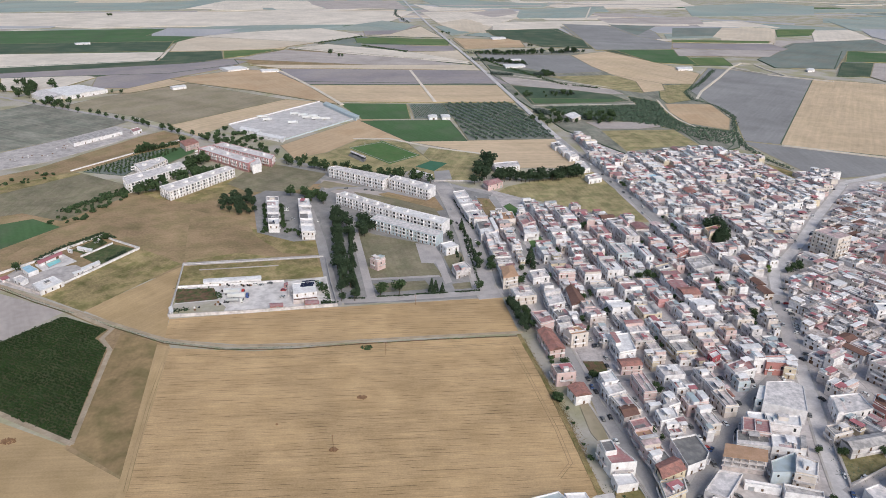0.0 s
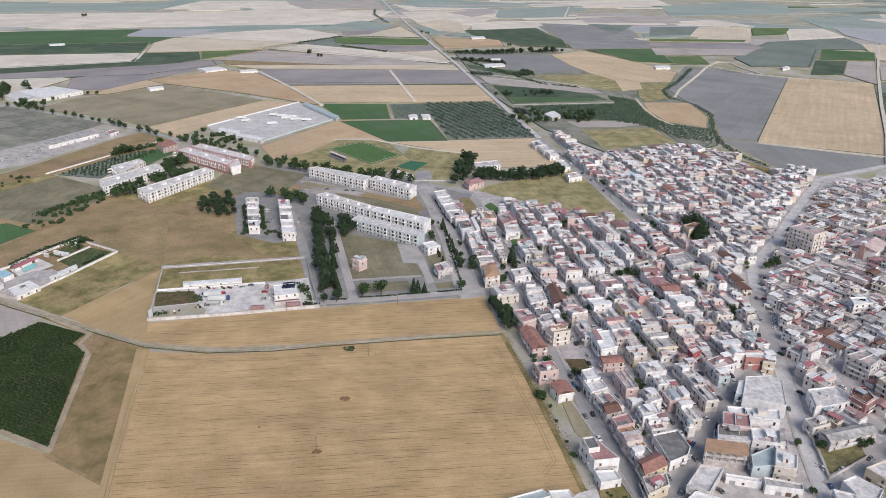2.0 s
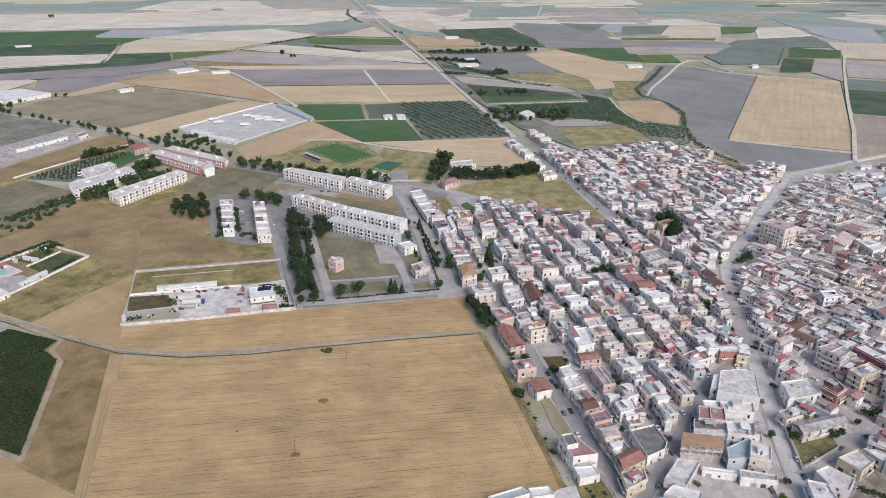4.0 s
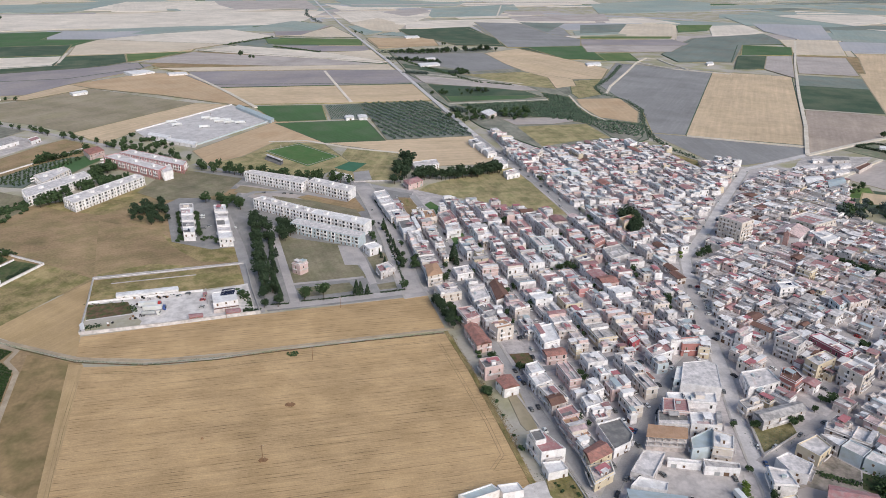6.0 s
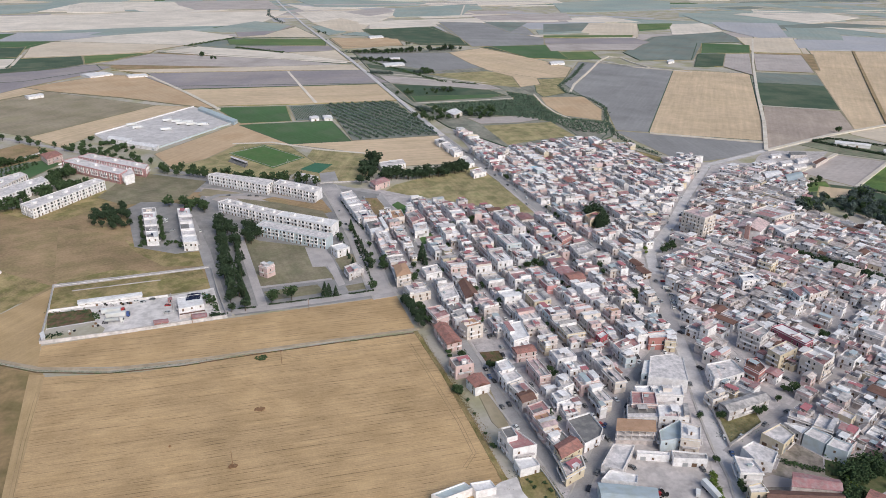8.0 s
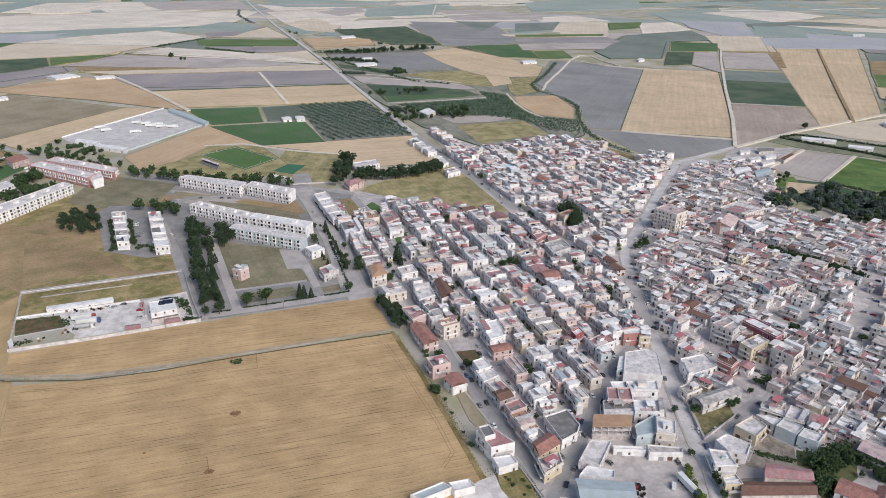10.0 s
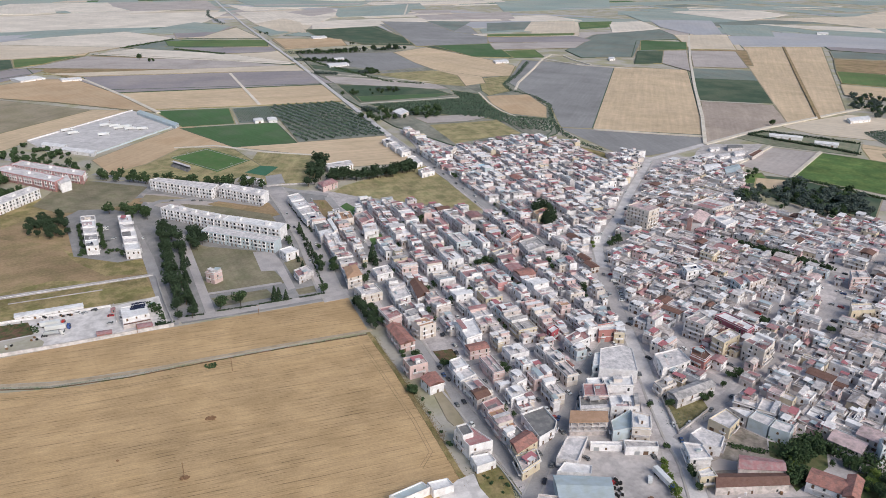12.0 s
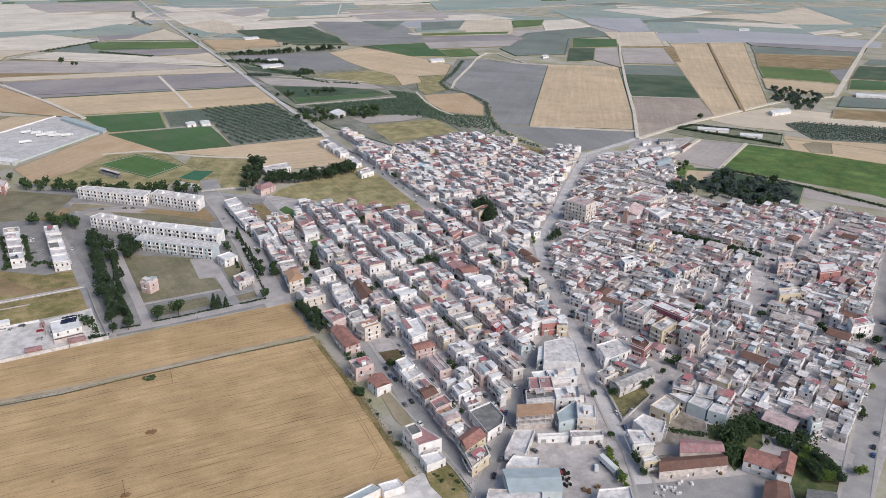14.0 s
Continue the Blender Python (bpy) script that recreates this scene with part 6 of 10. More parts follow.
house([(185.2, 242.8), (192.9, 246.1), (200.3, 236.9), (193.3, 229.8), (186.7, 234.3)], 5, "white", "pale", fronts=(0, 1), extras=0, label="white flat-roofed house with parapet")
house([(177.5, 236.6), (185.1, 233.2), (184.4, 223.6), (174.4, 225.5)], 6, "white", "pale", fronts=ALL4, extras=0.5, label="white two-storey house with pale roof")
house([(173.0, 217.5), (180.1, 218.5), (179.7, 212.0), (171.9, 213.0)], 6, "ochre", "white", fronts=ALL4, label="small yellow house with white roof canopy")
shed([(180.8, 215.0), (212.2, 208.0), (208.9, 201.6), (176.5, 207.5)], 5, "stone", "browntile", 1.6, "long stone barn with brown tile roof", "barn", "barn")
shed([(198.5, 222.9), (215.5, 215.1), (212.5, 208.7), (192.6, 214.8)], 6, "stone", "terracotta", 1.4, "tall barn with faded red roof", "barn", "barn")
house([(225.4, 207.5), (235.3, 196.6), (226.9, 189.3), (216.7, 200.7)], 6, "white", "tile", fronts=ALL4, pitched=1.8, extras=0, label="long white house with red tile roof in a park")
house([(236.9, 199.0), (241.0, 194.3), (229.2, 184.6), (224.6, 188.4)], 7, "white", "tile", fronts=ALL4, pitched=1.8, label="white gabled wing with red tile roof")
house([(217.3, 187.1), (225.8, 182.8), (216.8, 171.6), (205.3, 175.4)], 5, "grey", "browntile", fronts=(0,), pitched=1.0, extras=0)
house([(231.4, 177.2), (241.5, 171.6), (233.8, 164.2), (221.3, 168.4)], 5, "grey", "dark", fronts=(0,), pitched=1.0, extras=0)
paved([(162.0, 208.2), (208.2, 198.8), (219.4, 197.1), (231.2, 185.4), (217.7, 164.9), (145.5, 188.8)], "asphalt", "pale gravel yard with stacked pallets")
house([(215.5, 256.0), (221.0, 254.5), (226.0, 250.5), (219.0, 246.4)], 6, "grey", "white", fronts=(0, 3), extras=0, label="grey rendered house with whitewashed roof terrace")
house([(219.4, 245.8), (224.5, 237.4), (232.2, 242.0), (226.8, 250.0)], 6.5, "skyblue", "pale", fronts=(), extras=0, label="pale blue house with a blank rear wall")
house([(221.8, 261.3), (225.3, 265.4), (233.4, 257.3), (229.8, 253.1)], 5.5, "stone", "pale", fronts=ALL4, extras=0.5, label="low cream terrace with a pale flat roof")
house([(228.9, 251.9), (237.9, 259.8), (243.3, 252.4), (235.0, 245.8)], 6.0, "cream", "pale", fronts=ALL4, extras=1.2)
house([(236.4, 245.0), (243.9, 251.6), (249.2, 245.2), (241.0, 239.4)], 6.5, "white", "rosy", fronts=ALL4, extras=1.2)
garden_wall([(189.2, 272.0), (186.2, 260.1), (184.6, 251.0)], 1.5, 0.35, "old stone wall round a weedy garden", "stone")
garden_wall([(184.6, 251.0), (195.9, 256.6), (209.0, 263.2)], 1.5, 0.35, "old stone wall round a weedy garden", "stone")
house([(224.8, 236.6), (231.2, 230.1), (237.6, 234.8), (232.0, 241.2)], 6.5, "skyblue", "pale", fronts=(0,), gap=5, extras=0, label="pale blue house with a blank garden wall")
house([(238.5, 337.2), (252.7, 342.5), (255.0, 331.9), (245.6, 325.4)], 12, "grey", "grey", fronts=ALL4, bal=0.9, gap=3.0, extras=0.5, label="grey four-storey block with striped balconies", category="apartment block")
house([(245.6, 317.5), (262.0, 324.4), (263.6, 316.2), (248.1, 309.4)], 9, "ochre", "pale", fronts=ALL4, bal=0.8, label="yellow three-storey corner building with balconies")
house([(264.6, 343.4), (273.6, 345.6), (280.5, 325.2), (272.6, 321.4)], 8, "purple", "white", fronts=ALL4, gap=3.2, extras=0.5, label="long purple-red building with white window surrounds")
house([(257.5, 305.1), (270.1, 309.9), (274.5, 299.6), (262.3, 292.2)], 12, "cream", "terracotta", fronts=ALL4, gap=3.2, bal=0.8, label="cream four-storey block with dark balconies", category="apartment block")
house([(293.6, 520.2), (304.2, 502.1), (318.5, 509.8), (308.0, 527.6)], 19, "cream", "rosy", fronts=ALL4, gap=3.4, bal=0.85, floors=6, label="tall cream six-storey apartment tower", category="apartment block")
house([(336.6, 507.0), (351.4, 494.3), (371.4, 512.1), (356.6, 524.8)], 8.0, "white", "rosy", fronts=(0, 1), pitched=3.6, gap=7, floors=1, label="white church with a gabled front and pale rosy tile roof", name="church", category="church")


def bell_tower(x, y, turn, side, h):
    """A brick shaft, an open white belfry on four piers and a low pyramid cap."""
    k = side / 2
    v, f = join(box_geo(-k, -k, 0, k, k, h), box_geo(-k - 0.2, -k - 0.2, h, k + 0.2, k + 0.2, h + 0.35))
    root = new("bell_tower", mesh_of("bell_tower", v, f, WALL["brick"]))
    root.matrix_basis = pose(x, y, 0, 0, 0, turn)
    g = [box_geo(sx * (k - 0.35) - 0.35, sy * (k - 0.35) - 0.35, h + 0.35, sx * (k - 0.35) + 0.35, sy * (k - 0.35) + 0.35, h + 2.6) for sx in (-1, 1) for sy in (-1, 1)]
    link_part("belfry", mesh_of("belfry", *join(*g, box_geo(-k - 0.1, -k - 0.1, h + 2.6, k + 0.1, k + 0.1, h + 3.1)), WALL["white"]), root)
    z = h + 3.1
    link_part("cap", mesh_of("cap", [(-k, -k, z), (k, -k, z), (k, k, z), (-k, k, z), (0, 0, z + 1.1)], [(0, 1, 4), (1, 2, 4), (2, 3, 4), (3, 0, 4), (3, 2, 1, 0)], WALL["white"]), root)
    tagged(root, "slender brick-red church bell tower with a white open belfry", "tower")
    TAKEN.append([(x - 3, y - 3), (x + 3, y - 3), (x + 3, y + 3), (x - 3, y + 3)])


bell_tower(341.6, 497.4, 47, 3.6, 12.5)
house([(284.3, 414.1), (296.5, 414.7), (295.8, 406.1), (281.8, 404.0)], 9, "white", "white", fronts=ALL4, gap=4, label="plain white cube-shaped house")
house([(306.9, 387.9), (318.9, 392.4), (318.3, 382.1), (306.0, 375.9)], 9, "skyblue", "terracotta", fronts=ALL4, label="house with sky-blue painted front")
house([(315.9, 388.7), (331.9, 392.2), (332.7, 383.4), (314.1, 376.9)], 9, "stone", "terracotta", fronts=ALL4)
house([(366.2, 537.4), (392.7, 550.5), (406.1, 528.5), (379.3, 516.6)], 9, "cream", "pale", fronts=ALL4, gap=4, label="long cream school building", category="school")
house([(367.2, 507.2), (382.4, 512.0), (385.3, 492.1), (367.0, 482.8)], 8, "white", "white", fronts=ALL4)
house([(399.6, 379.9), (411.6, 378.4), (405.2, 367.2), (391.5, 369.4)], 9, "pink", "pale", fronts=ALL4, gap=4, label="pink arcaded building on the square")
house([(419.4, 360.5), (434.5, 357.9), (426.2, 345.8), (408.7, 347.2)], 9, "red", "white", fronts=ALL4, bal=0.6)
house([(361.7, 337.0), (375.9, 334.4), (371.4, 326.7), (354.7, 328.4)], 8, "ochre", "pale", fronts=ALL4)
house([(368.1, 285.6), (383.9, 285.2), (380.8, 277.0), (362.4, 276.9)], 9, "white", "white", fronts=ALL4, bal=0.7)
house([(411.4, 323.3), (426.3, 329.9), (421.7, 320.0), (410.4, 316.3)], 9, "pink", "tan", fronts=ALL4)
house([(496.3, 457.3), (518.1, 463.1), (511.2, 446.5), (493.2, 443.1)], 6, "white", "pale", fronts=ALL4)
house([(219.2, 551.5), (235.0, 560.9), (234.3, 548.4), (219.2, 537.8)], 8, "ochre", "tan", fronts=ALL4, label="ochre three-storey house by dark trees")
house([(183.2, 487.5), (200.7, 494.8), (201.3, 475.5), (183.6, 466.7)], 8, "grey", "grey", fronts=ALL4, bal=0.6, label="unfinished grey block with open storeys")
house([(157.3, 476.4), (169.8, 483.2), (171.1, 470.9), (159.1, 465.5)], 6, "ochre", "grey", fronts=ALL4)
house([(180.3, 510.4), (190.0, 518.2), (191.9, 506.8), (180.5, 497.2)], 8, "red", "terracotta", fronts=ALL4)
house([(320.4, 819.5), (329.5, 823.1), (331.8, 803.7), (319.4, 795.3)], 9, "white", "white", fronts=ALL4, label="tall white house on the town edge")
house([(193.3, 781.1), (203.5, 788.8), (207.8, 774.0), (197.7, 761.4)], 9, "cream", "pale", fronts=ALL4, bal=0.5)
# town-edge strip, west side of the straight road
for q in ([(131.3, 848.1), (143.2, 856.4), (146.7, 837.7), (133.9, 827.4)], [(136.9, 829.2), (148.8, 834.2), (151.3, 808.3), (139.8, 801.0)], [(141.7, 804.4), (153.9, 811.5), (155.6, 787.0), (143.7, 780.3)], [(148.4, 711.5), (162.8, 720.4), (165.1, 704.2), (149.8, 696.0)], [(145.6, 757.4), (157.7, 766.0), (159.4, 738.9), (148.1, 733.1)]):
    house(q, 4.5, "white", "pale", fronts=ALL4, gap=5)
house([(172.9, 1006.9), (190.6, 1026.3), (195.4, 1000.3), (180.2, 981.1)], 6, "cream", "white", fronts=ALL4, pitched=1.0, label="pale country villa among trees")
# depots by the ring road
paved([(499.1, 734.9), (527.7, 762.3), (600.4, 746.9), (512.1, 666.0), (480.7, 712.3)], "yard", "pale builders yard with materials")
shed([(460.5, 664.2), (481.7, 667.8), (475.5, 649.8), (451.6, 642.7)], 5, "white", "white", 1.5, "white shed with curved-looking roof")
shed([(475.3, 647.4), (500.8, 657.0), (489.6, 635.9), (464.3, 624.9)], 6, "white", "sheet", 1.5, "white warehouse with pale sheet roof", "warehouse", "warehouse")
shed([(543.0, 739.9), (562.2, 737.2), (556.4, 726.8), (536.5, 726.8)], 4, "grey", "dark", 0.8, "grey open-fronted shed in a yard")
for q in ([(485.8, 708.8), (505.2, 714.1), (503.0, 703.6), (483.0, 696.0)], [(507.2, 705.1), (524.0, 708.5), (520.2, 698.5), (504.3, 695.0)], [(515.4, 735.4), (529.0, 737.3), (526.1, 729.2), (512.6, 727.4)], [(532.7, 712.7), (549.3, 716.4), (545.2, 706.1), (529.5, 702.4)], [(511.0, 687.6), (530.5, 692.6), (526.7, 682.9), (508.1, 677.8)]):
    shed(q, 3.5, "white", "pale", 0.5, "small white storage shed in a builders yard")
house([(540.4, 695.2), (569.8, 715.0), (571.7, 708.6), (539.1, 684.5)], 3.5, "stone", "browntile", fronts=(), extras=0, label="long low shed with dark red roof", name="shed", category="shed")
# walled lorry yard beside the wheat
paved([(-185.0, 444.1), (-114.0, 455.9), (-85.1, 466.2), (-73.2, 419.2), (-176.7, 403.5)], "whiteyard", "pale concrete yard with parked lorries")
field("earth", [(-180.5, 419.3), (-152.9, 425.7), (-144.3, 416.0), (-144.3, 409.6), (-177.3, 405.0)])
field("kitchen", [(-186.4, 442.3), (-160.9, 444.7), (-153.0, 427.4), (-180.0, 420.9)], rows=85)
paved([(-197.2, 487.7), (-93.9, 505.5), (-92.7, 501.1), (-195.4, 482.5)], "yard", "pale concrete strip behind the boundary wall")
paved([(-181.3, 475.7), (-124.5, 485.3), (-124.2, 484.3), (-181.0, 474.7)], "yard", "narrow pale path through grass")
garden_wall([(-196.2, 484.6), (-148.9, 492.1), (-93.4, 502.2)], 0.7, 0.4, "long white concrete boundary wall", "white")
garden_wall([(-195.8, 483.5), (-187.2, 446.8), (-177.6, 401.9)], 2.2, 0.5, "long white concrete boundary wall", "white")
garden_wall([(-177.6, 401.9), (-127.5, 409.2), (-70.6, 420.1)], 2.2, 0.5, "long pale blue-grey boundary wall", "grey")
garden_wall([(-90.7, 499.0), (-80.7, 456.7), (-70.6, 420.1)], 2.0, 0.4, "long pale concrete boundary wall", "grey")
garden_wall([(-186.5, 445.0), (-154.2, 450.3), (-114.1, 456.9)], 1.6, 0.4, "pale inner yard wall", "white")
garden_wall([(-112.3, 457.8), (-106.3, 432.7)], 1.8, 0.4, "white yard wall beside a house", "white")
house([(-105.3, 443.0), (-90.2, 447.0), (-85.9, 431.0), (-101.2, 426.3)], 5, "white", "white", fronts=ALL4, extras=0, par=0.5, label="white flat-roofed house with solar panels", floors=2)
house([(-100.9, 424.4), (-85.1, 428.1), (-84.3, 425.6), (-100.4, 421.9)], 2.8, "stone", "browntile", fronts=(), extras=0, par=0.2, label="low brown porch along a white house", name="porch", category="porch")
for k in range(3):
    for q in [(-96.6, 445.0), (-94.4, 446.0), (-92.0, 446.0)]:
        ob = tagged(new("solar_panel", PANELS), "dark solar panel row on a white flat roof", "solar panel", "solar panels")
        ob.matrix_basis = pose(q[0], q[1] - 3.2 * k, 5.0, 0, 0, 5)
shed([(-115.0, 417.4), (-106.9, 418.4), (-105.7, 414.4), (-114.0, 413.4)], 3, "red", "terracotta", 0.5, "small red-roofed shed in the yard")
shed([(-92.5, 422.1), (-83.9, 423.1), (-82.7, 418.2), (-91.5, 417.1)], 3, "red", "terracotta", 0.5, "small red-roofed shed in the yard")
shed([(-170.5, 453.5), (-131.7, 460.2), (-130.2, 455.4), (-169.1, 447.9)], 3.2, "white", "white", 0.3, "long white canopy shed along the wall")
shed([(-112.2, 448.8), (-110.0, 449.8), (-109.4, 447.0), (-111.6, 446.0)], 2.8, "red", "terracotta", 0.4, "small red-roofed shed in the yard")
shed([(-179.9, 410.3), (-178.9, 412.7), (-175.6, 405.7), (-176.3, 402.5)], 2.8, "white", "white", 0.3, "small white hut against the wall")
# walled country house with pool
field("park", [(-277.9, 496.3), (-266.3, 522.8), (-242.7, 512.9), (-259.1, 481.9)])
field("park", [(-292.5, 509.3), (-282.7, 535.7), (-272.4, 526.2), (-278.3, 501.8)])
paved([(-306.6, 480.7), (-297.1, 502.4), (-279.0, 488.8), (-283.1, 481.3), (-291.7, 467.0)], "whiteyard", "pale paved pool terrace")
paved([(-317.7, 454.8), (-315.4, 472.4), (-298.8, 464.8), (-288.6, 477.1), (-275.9, 481.5), (-259.8, 469.7), (-269.0, 446.7), (-275.7, 430.6), (-313.4, 447.4)], "yard", "pale paved country-house forecourt")
garden_wall([(-323.3, 464.2), (-309.6, 484.8), (-301.5, 506.8), (-282.9, 539.5), (-268.1, 530.0), (-241.4, 514.1)], 1.8, 0.5, "white boundary wall round a country house", "white")
garden_wall([(-241.4, 514.1), (-259.8, 469.7), (-276.2, 433.1)], 1.8, 0.9, "thick white boundary wall round a country house", "white")
garden_wall([(-279.6, 496.3), (-266.8, 524.0)], 1.5, 0.5, "white inner garden wall", "white")
garden_wall([(-317.2, 453.8), (-297.1, 443.3), (-276.6, 432.3)], 2.0, 0.6, "dark boundary wall beside the farm road", "stone")
house([(-309.6, 468.6), (-306.2, 473.8), (-295.4, 466.0), (-299.0, 459.0)], 3.6, "white", "bluesheet", fronts=ALL4, extras=0, par=0.1, label="white bungalow with bright blue roof")
house([(-286.9, 441.9), (-278.7, 455.2), (-266.9, 446.1), (-275.0, 430.7)], 3.4, "white", "white", fronts=ALL4, extras=0, par=0.3, label="white bungalow with wide flat roof")
# dark block added where the white roof has a dark hole
house([(-279.8, 443.3), (-277.8, 447.0), (-274.5, 444.3), (-276.5, 440.6)], 4.6, "grey", "dark", fronts=(), extras=0, par=0.1, label="dark block standing in for a hole in a bungalow roof", name="roof_room", category="room")
house([(-305.4, 450.6), (-302.9, 456.4), (-294.2, 450.0), (-295.7, 443.5)], 3.0, "white", "pale", fronts=ALL4, extras=0, label="low white outbuilding with flat roof")
shed([(-305.1, 482.4), (-296.7, 501.0), (-293.6, 496.7), (-301.1, 477.3)], 2.8, "white", "rosesheet", 0.4, "long low poolside pavilion with rose-red roof")
shed([(-316.1, 453.2), (-313.5, 457.1), (-309.7, 453.4), (-312.4, 449.5)], 2.6, "white", "rosesheet", 0.3, "small carport with red roof")
shed([(-266.9, 471.0), (-260.2, 484.6), (-257.5, 481.5), (-263.8, 467.1)], 2.8, "white", "white", 0.3, "long white canopy shed")
shed([(-289.1, 512.6), (-275.4, 507.3), (-274.7, 503.9), (-288.3, 509.2)], 2.6, "white", "white", 0.3, "white garden pergola with flat roof")
shed([(-283.2, 525.9), (-280.8, 529.6), (-278.8, 527.2), (-281.2, 523.5)], 2.4, "white", "white", 0.3, "small white garden hut")
shed([(-294.9, 507.9), (-290.3, 505.8), (-289.6, 503.5), (-294.2, 505.7)], 2.4, "white", "white", 0.3, "small white garden hut")
shed([(-269.9, 464.1), (-266.1, 469.1), (-263.9, 466.2), (-267.2, 461.2)], 2.4, "white", "white", 0.3, "small white garden hut")
for name_q, quad_q, lab_q in (("swimming_pool", [(-299.1, 482.0), (-294.3, 492.7), (-289.4, 486.4), (-293.4, 475.9)], "turquoise swimming pool in a paved terrace"), ("swimming_pool", [(-90.7, 455.5), (-86.0, 456.6), (-84.5, 452.0), (-89.1, 450.9)], "small turquoise pool beside a white house")):
    pool = tagged(new(name_q, mesh_of(name_q, *prism(ccw(quad_q), -1.5, 0.66), M["water"])), lab_q, "pool")
    part("pool_rim", mesh_of("pool_rim", *strip_geo(quad_q + quad_q[:1], 0.8, 0.3, 0.74), M["kerb"]), pool)
# sports ground
PITCH = [(-113.7, 832.7), (-77.7, 861.7), (-29.7, 802.5), (-60.9, 767.8)]
for k in range(4):
    line_v, line_f = strip_geo([PITCH[k], PITCH[(k + 1) % 4]], 0.5, 0.2, 0.47)
    tagged(new("touchline", mesh_of("touchline", line_v, line_f, M["kerb"])), "white painted touchline on the pitch", "marking", kind="structure")


def goal(x, y, heading):
    bars = [box_geo(-3.66, -0.06, 0, -3.54, 0.06, 2.44), box_geo(3.54, -0.06, 0, 3.66, 0.06, 2.44), box_geo(-3.66, -0.06, 2.44, 3.66, 0.06, 2.56), box_geo(-3.66, -1.6, 0, -3.56, -1.5, 1.8), box_geo(3.56, -1.6, 0, 3.66, -1.5, 1.8)]
    ob = tagged(new("football_goal", mesh_of("football_goal", *join(*bars), M["frame"])), "white football goal frame on turf", "goal", "football goals")
    ob.matrix_basis = pose(x, y, 0.3, 0, 0, heading)


for (x, y), a in zip([(-98.1, 846.9), (-45.3, 784.8)], (100, -80)):
    goal(x, y, a)


def grandstand(quad, label):
    """Tiered seating under a low canopy."""
    q = [Vector(p) for p in ccw(quad)]
    a, b, c2, d = q
    root = new("grandstand", mesh_of("grandstand", *join(*[prism([tuple(a + (d - a) * (k / 5)), tuple(b + (c2 - b) * (k / 5)), tuple(c2), tuple(d)], 0.0 if k == 0 else 0.45 * k, 0.45 * (k + 1)) for k in range(5)]), ROOF["dark"]))
    part("canopy", mesh_of("canopy", *prism([tuple(a + (d - a) * 0.5), tuple(b + (c2 - b) * 0.5), tuple(c2), tuple(d)], 4.2, 4.4), ROOF["pale"]), root)
    part("back_wall", mesh_of("back_wall", *strip_geo([tuple(c2), tuple(d)], 0.3, 0, 4.3), WALL["grey"]), root)
    return tagged(root, label, "grandstand")


grandstand([(-108.8, 804.4), (-88.8, 778.4), (-91.0, 769.0), (-111.8, 796.9)], "dark tiered grandstand beside a football pitch")
house([(-35.9, 724.2), (-31.8, 728.6), (-11.5, 710.6), (-14.8, 700.5)], 4, "white", "pale", fronts=ALL4, extras=0, label="white sports changing-room building")
paved([(-10.7, 736.4), (5.9, 741.3), (8.7, 708.3), (-9.0, 703.7)], "asphalt", "bare asphalt court")
garden_wall([(-10.1, 699.7), (5.7, 702.2), (38.1, 701.4)], 1.4, label="pale low wall along the street")
# lorry depot
paved([(-293.1, 945.2), (-196.7, 1110.5), (-123.7, 1003.0), (-202.3, 862.2), (-258.9, 889.2)], "palestreet", "wide pale lorry depot yard")
garden_wall([(-293.1, 945.2), (-196.7, 1110.5)], 2.2, 0.7, "white depot boundary wall", "white")
garden_wall([(-123.3, 999.3), (-202.3, 862.2), (-245.4, 898.9)], 2.2, 0.7, "pale blue-white depot boundary wall", "skyblue")
shed([(-186.3, 1081.2), (-183.2, 1094.7), (-121.0, 995.0), (-124.0, 980.1)], 4, "skyblue", "sheet", 0.4, "long pale blue depot canopy", "depot_canopy", "canopy")
shed([(-241.4, 893.7), (-199.6, 868.3), (-200.1, 853.8), (-240.5, 881.5)], 4, "white", "white", 0.6, "long white depot shed")
shed([(-268.9, 922.3), (-239.0, 904.3), (-240.3, 891.8), (-268.4, 909.4)], 4, "white", "white", 0.6, "small white depot office building")
# works and farms on the plain
paved([(-533.6, 759.2), (-514.3, 791.0), (-472.5, 862.3), (-441.0, 931.8), (-383.8, 895.9), (-441.5, 758.1), (-475.0, 723.9), (-494.2, 696.6)], "yard", "pale yard of a country works")
garden_wall([(-398.7, 722.4), (-370.9, 777.1), (-328.3, 862.6)], 1.6, 0.6, "long white wall between plots", "white")
shed([(-459.6, 841.6), (-426.3, 900.1), (-411.8, 885.0), (-443.6, 822.9)], 5, "white", "grey", 0.6, "long white works building with grey roof", "works_building", "works")
house([(-406.9, 896.8), (-401.2, 909.8), (-391.8, 897.5), (-396.4, 881.8)], 4, "white", "terracotta", fronts=ALL4, extras=0)
shed([(-656, 1154), (-623, 1209), (-557, 1170), (-592, 1109)], 6, "white", "white", 1.0, "wide white factory with pale roof", "factory", "factory")
shed([(-658, 1124), (-657, 1164), (-605, 1117), (-609, 1076)], 6, "white", "pale", 1.0, "white factory wing with pale roof", "factory", "factory")
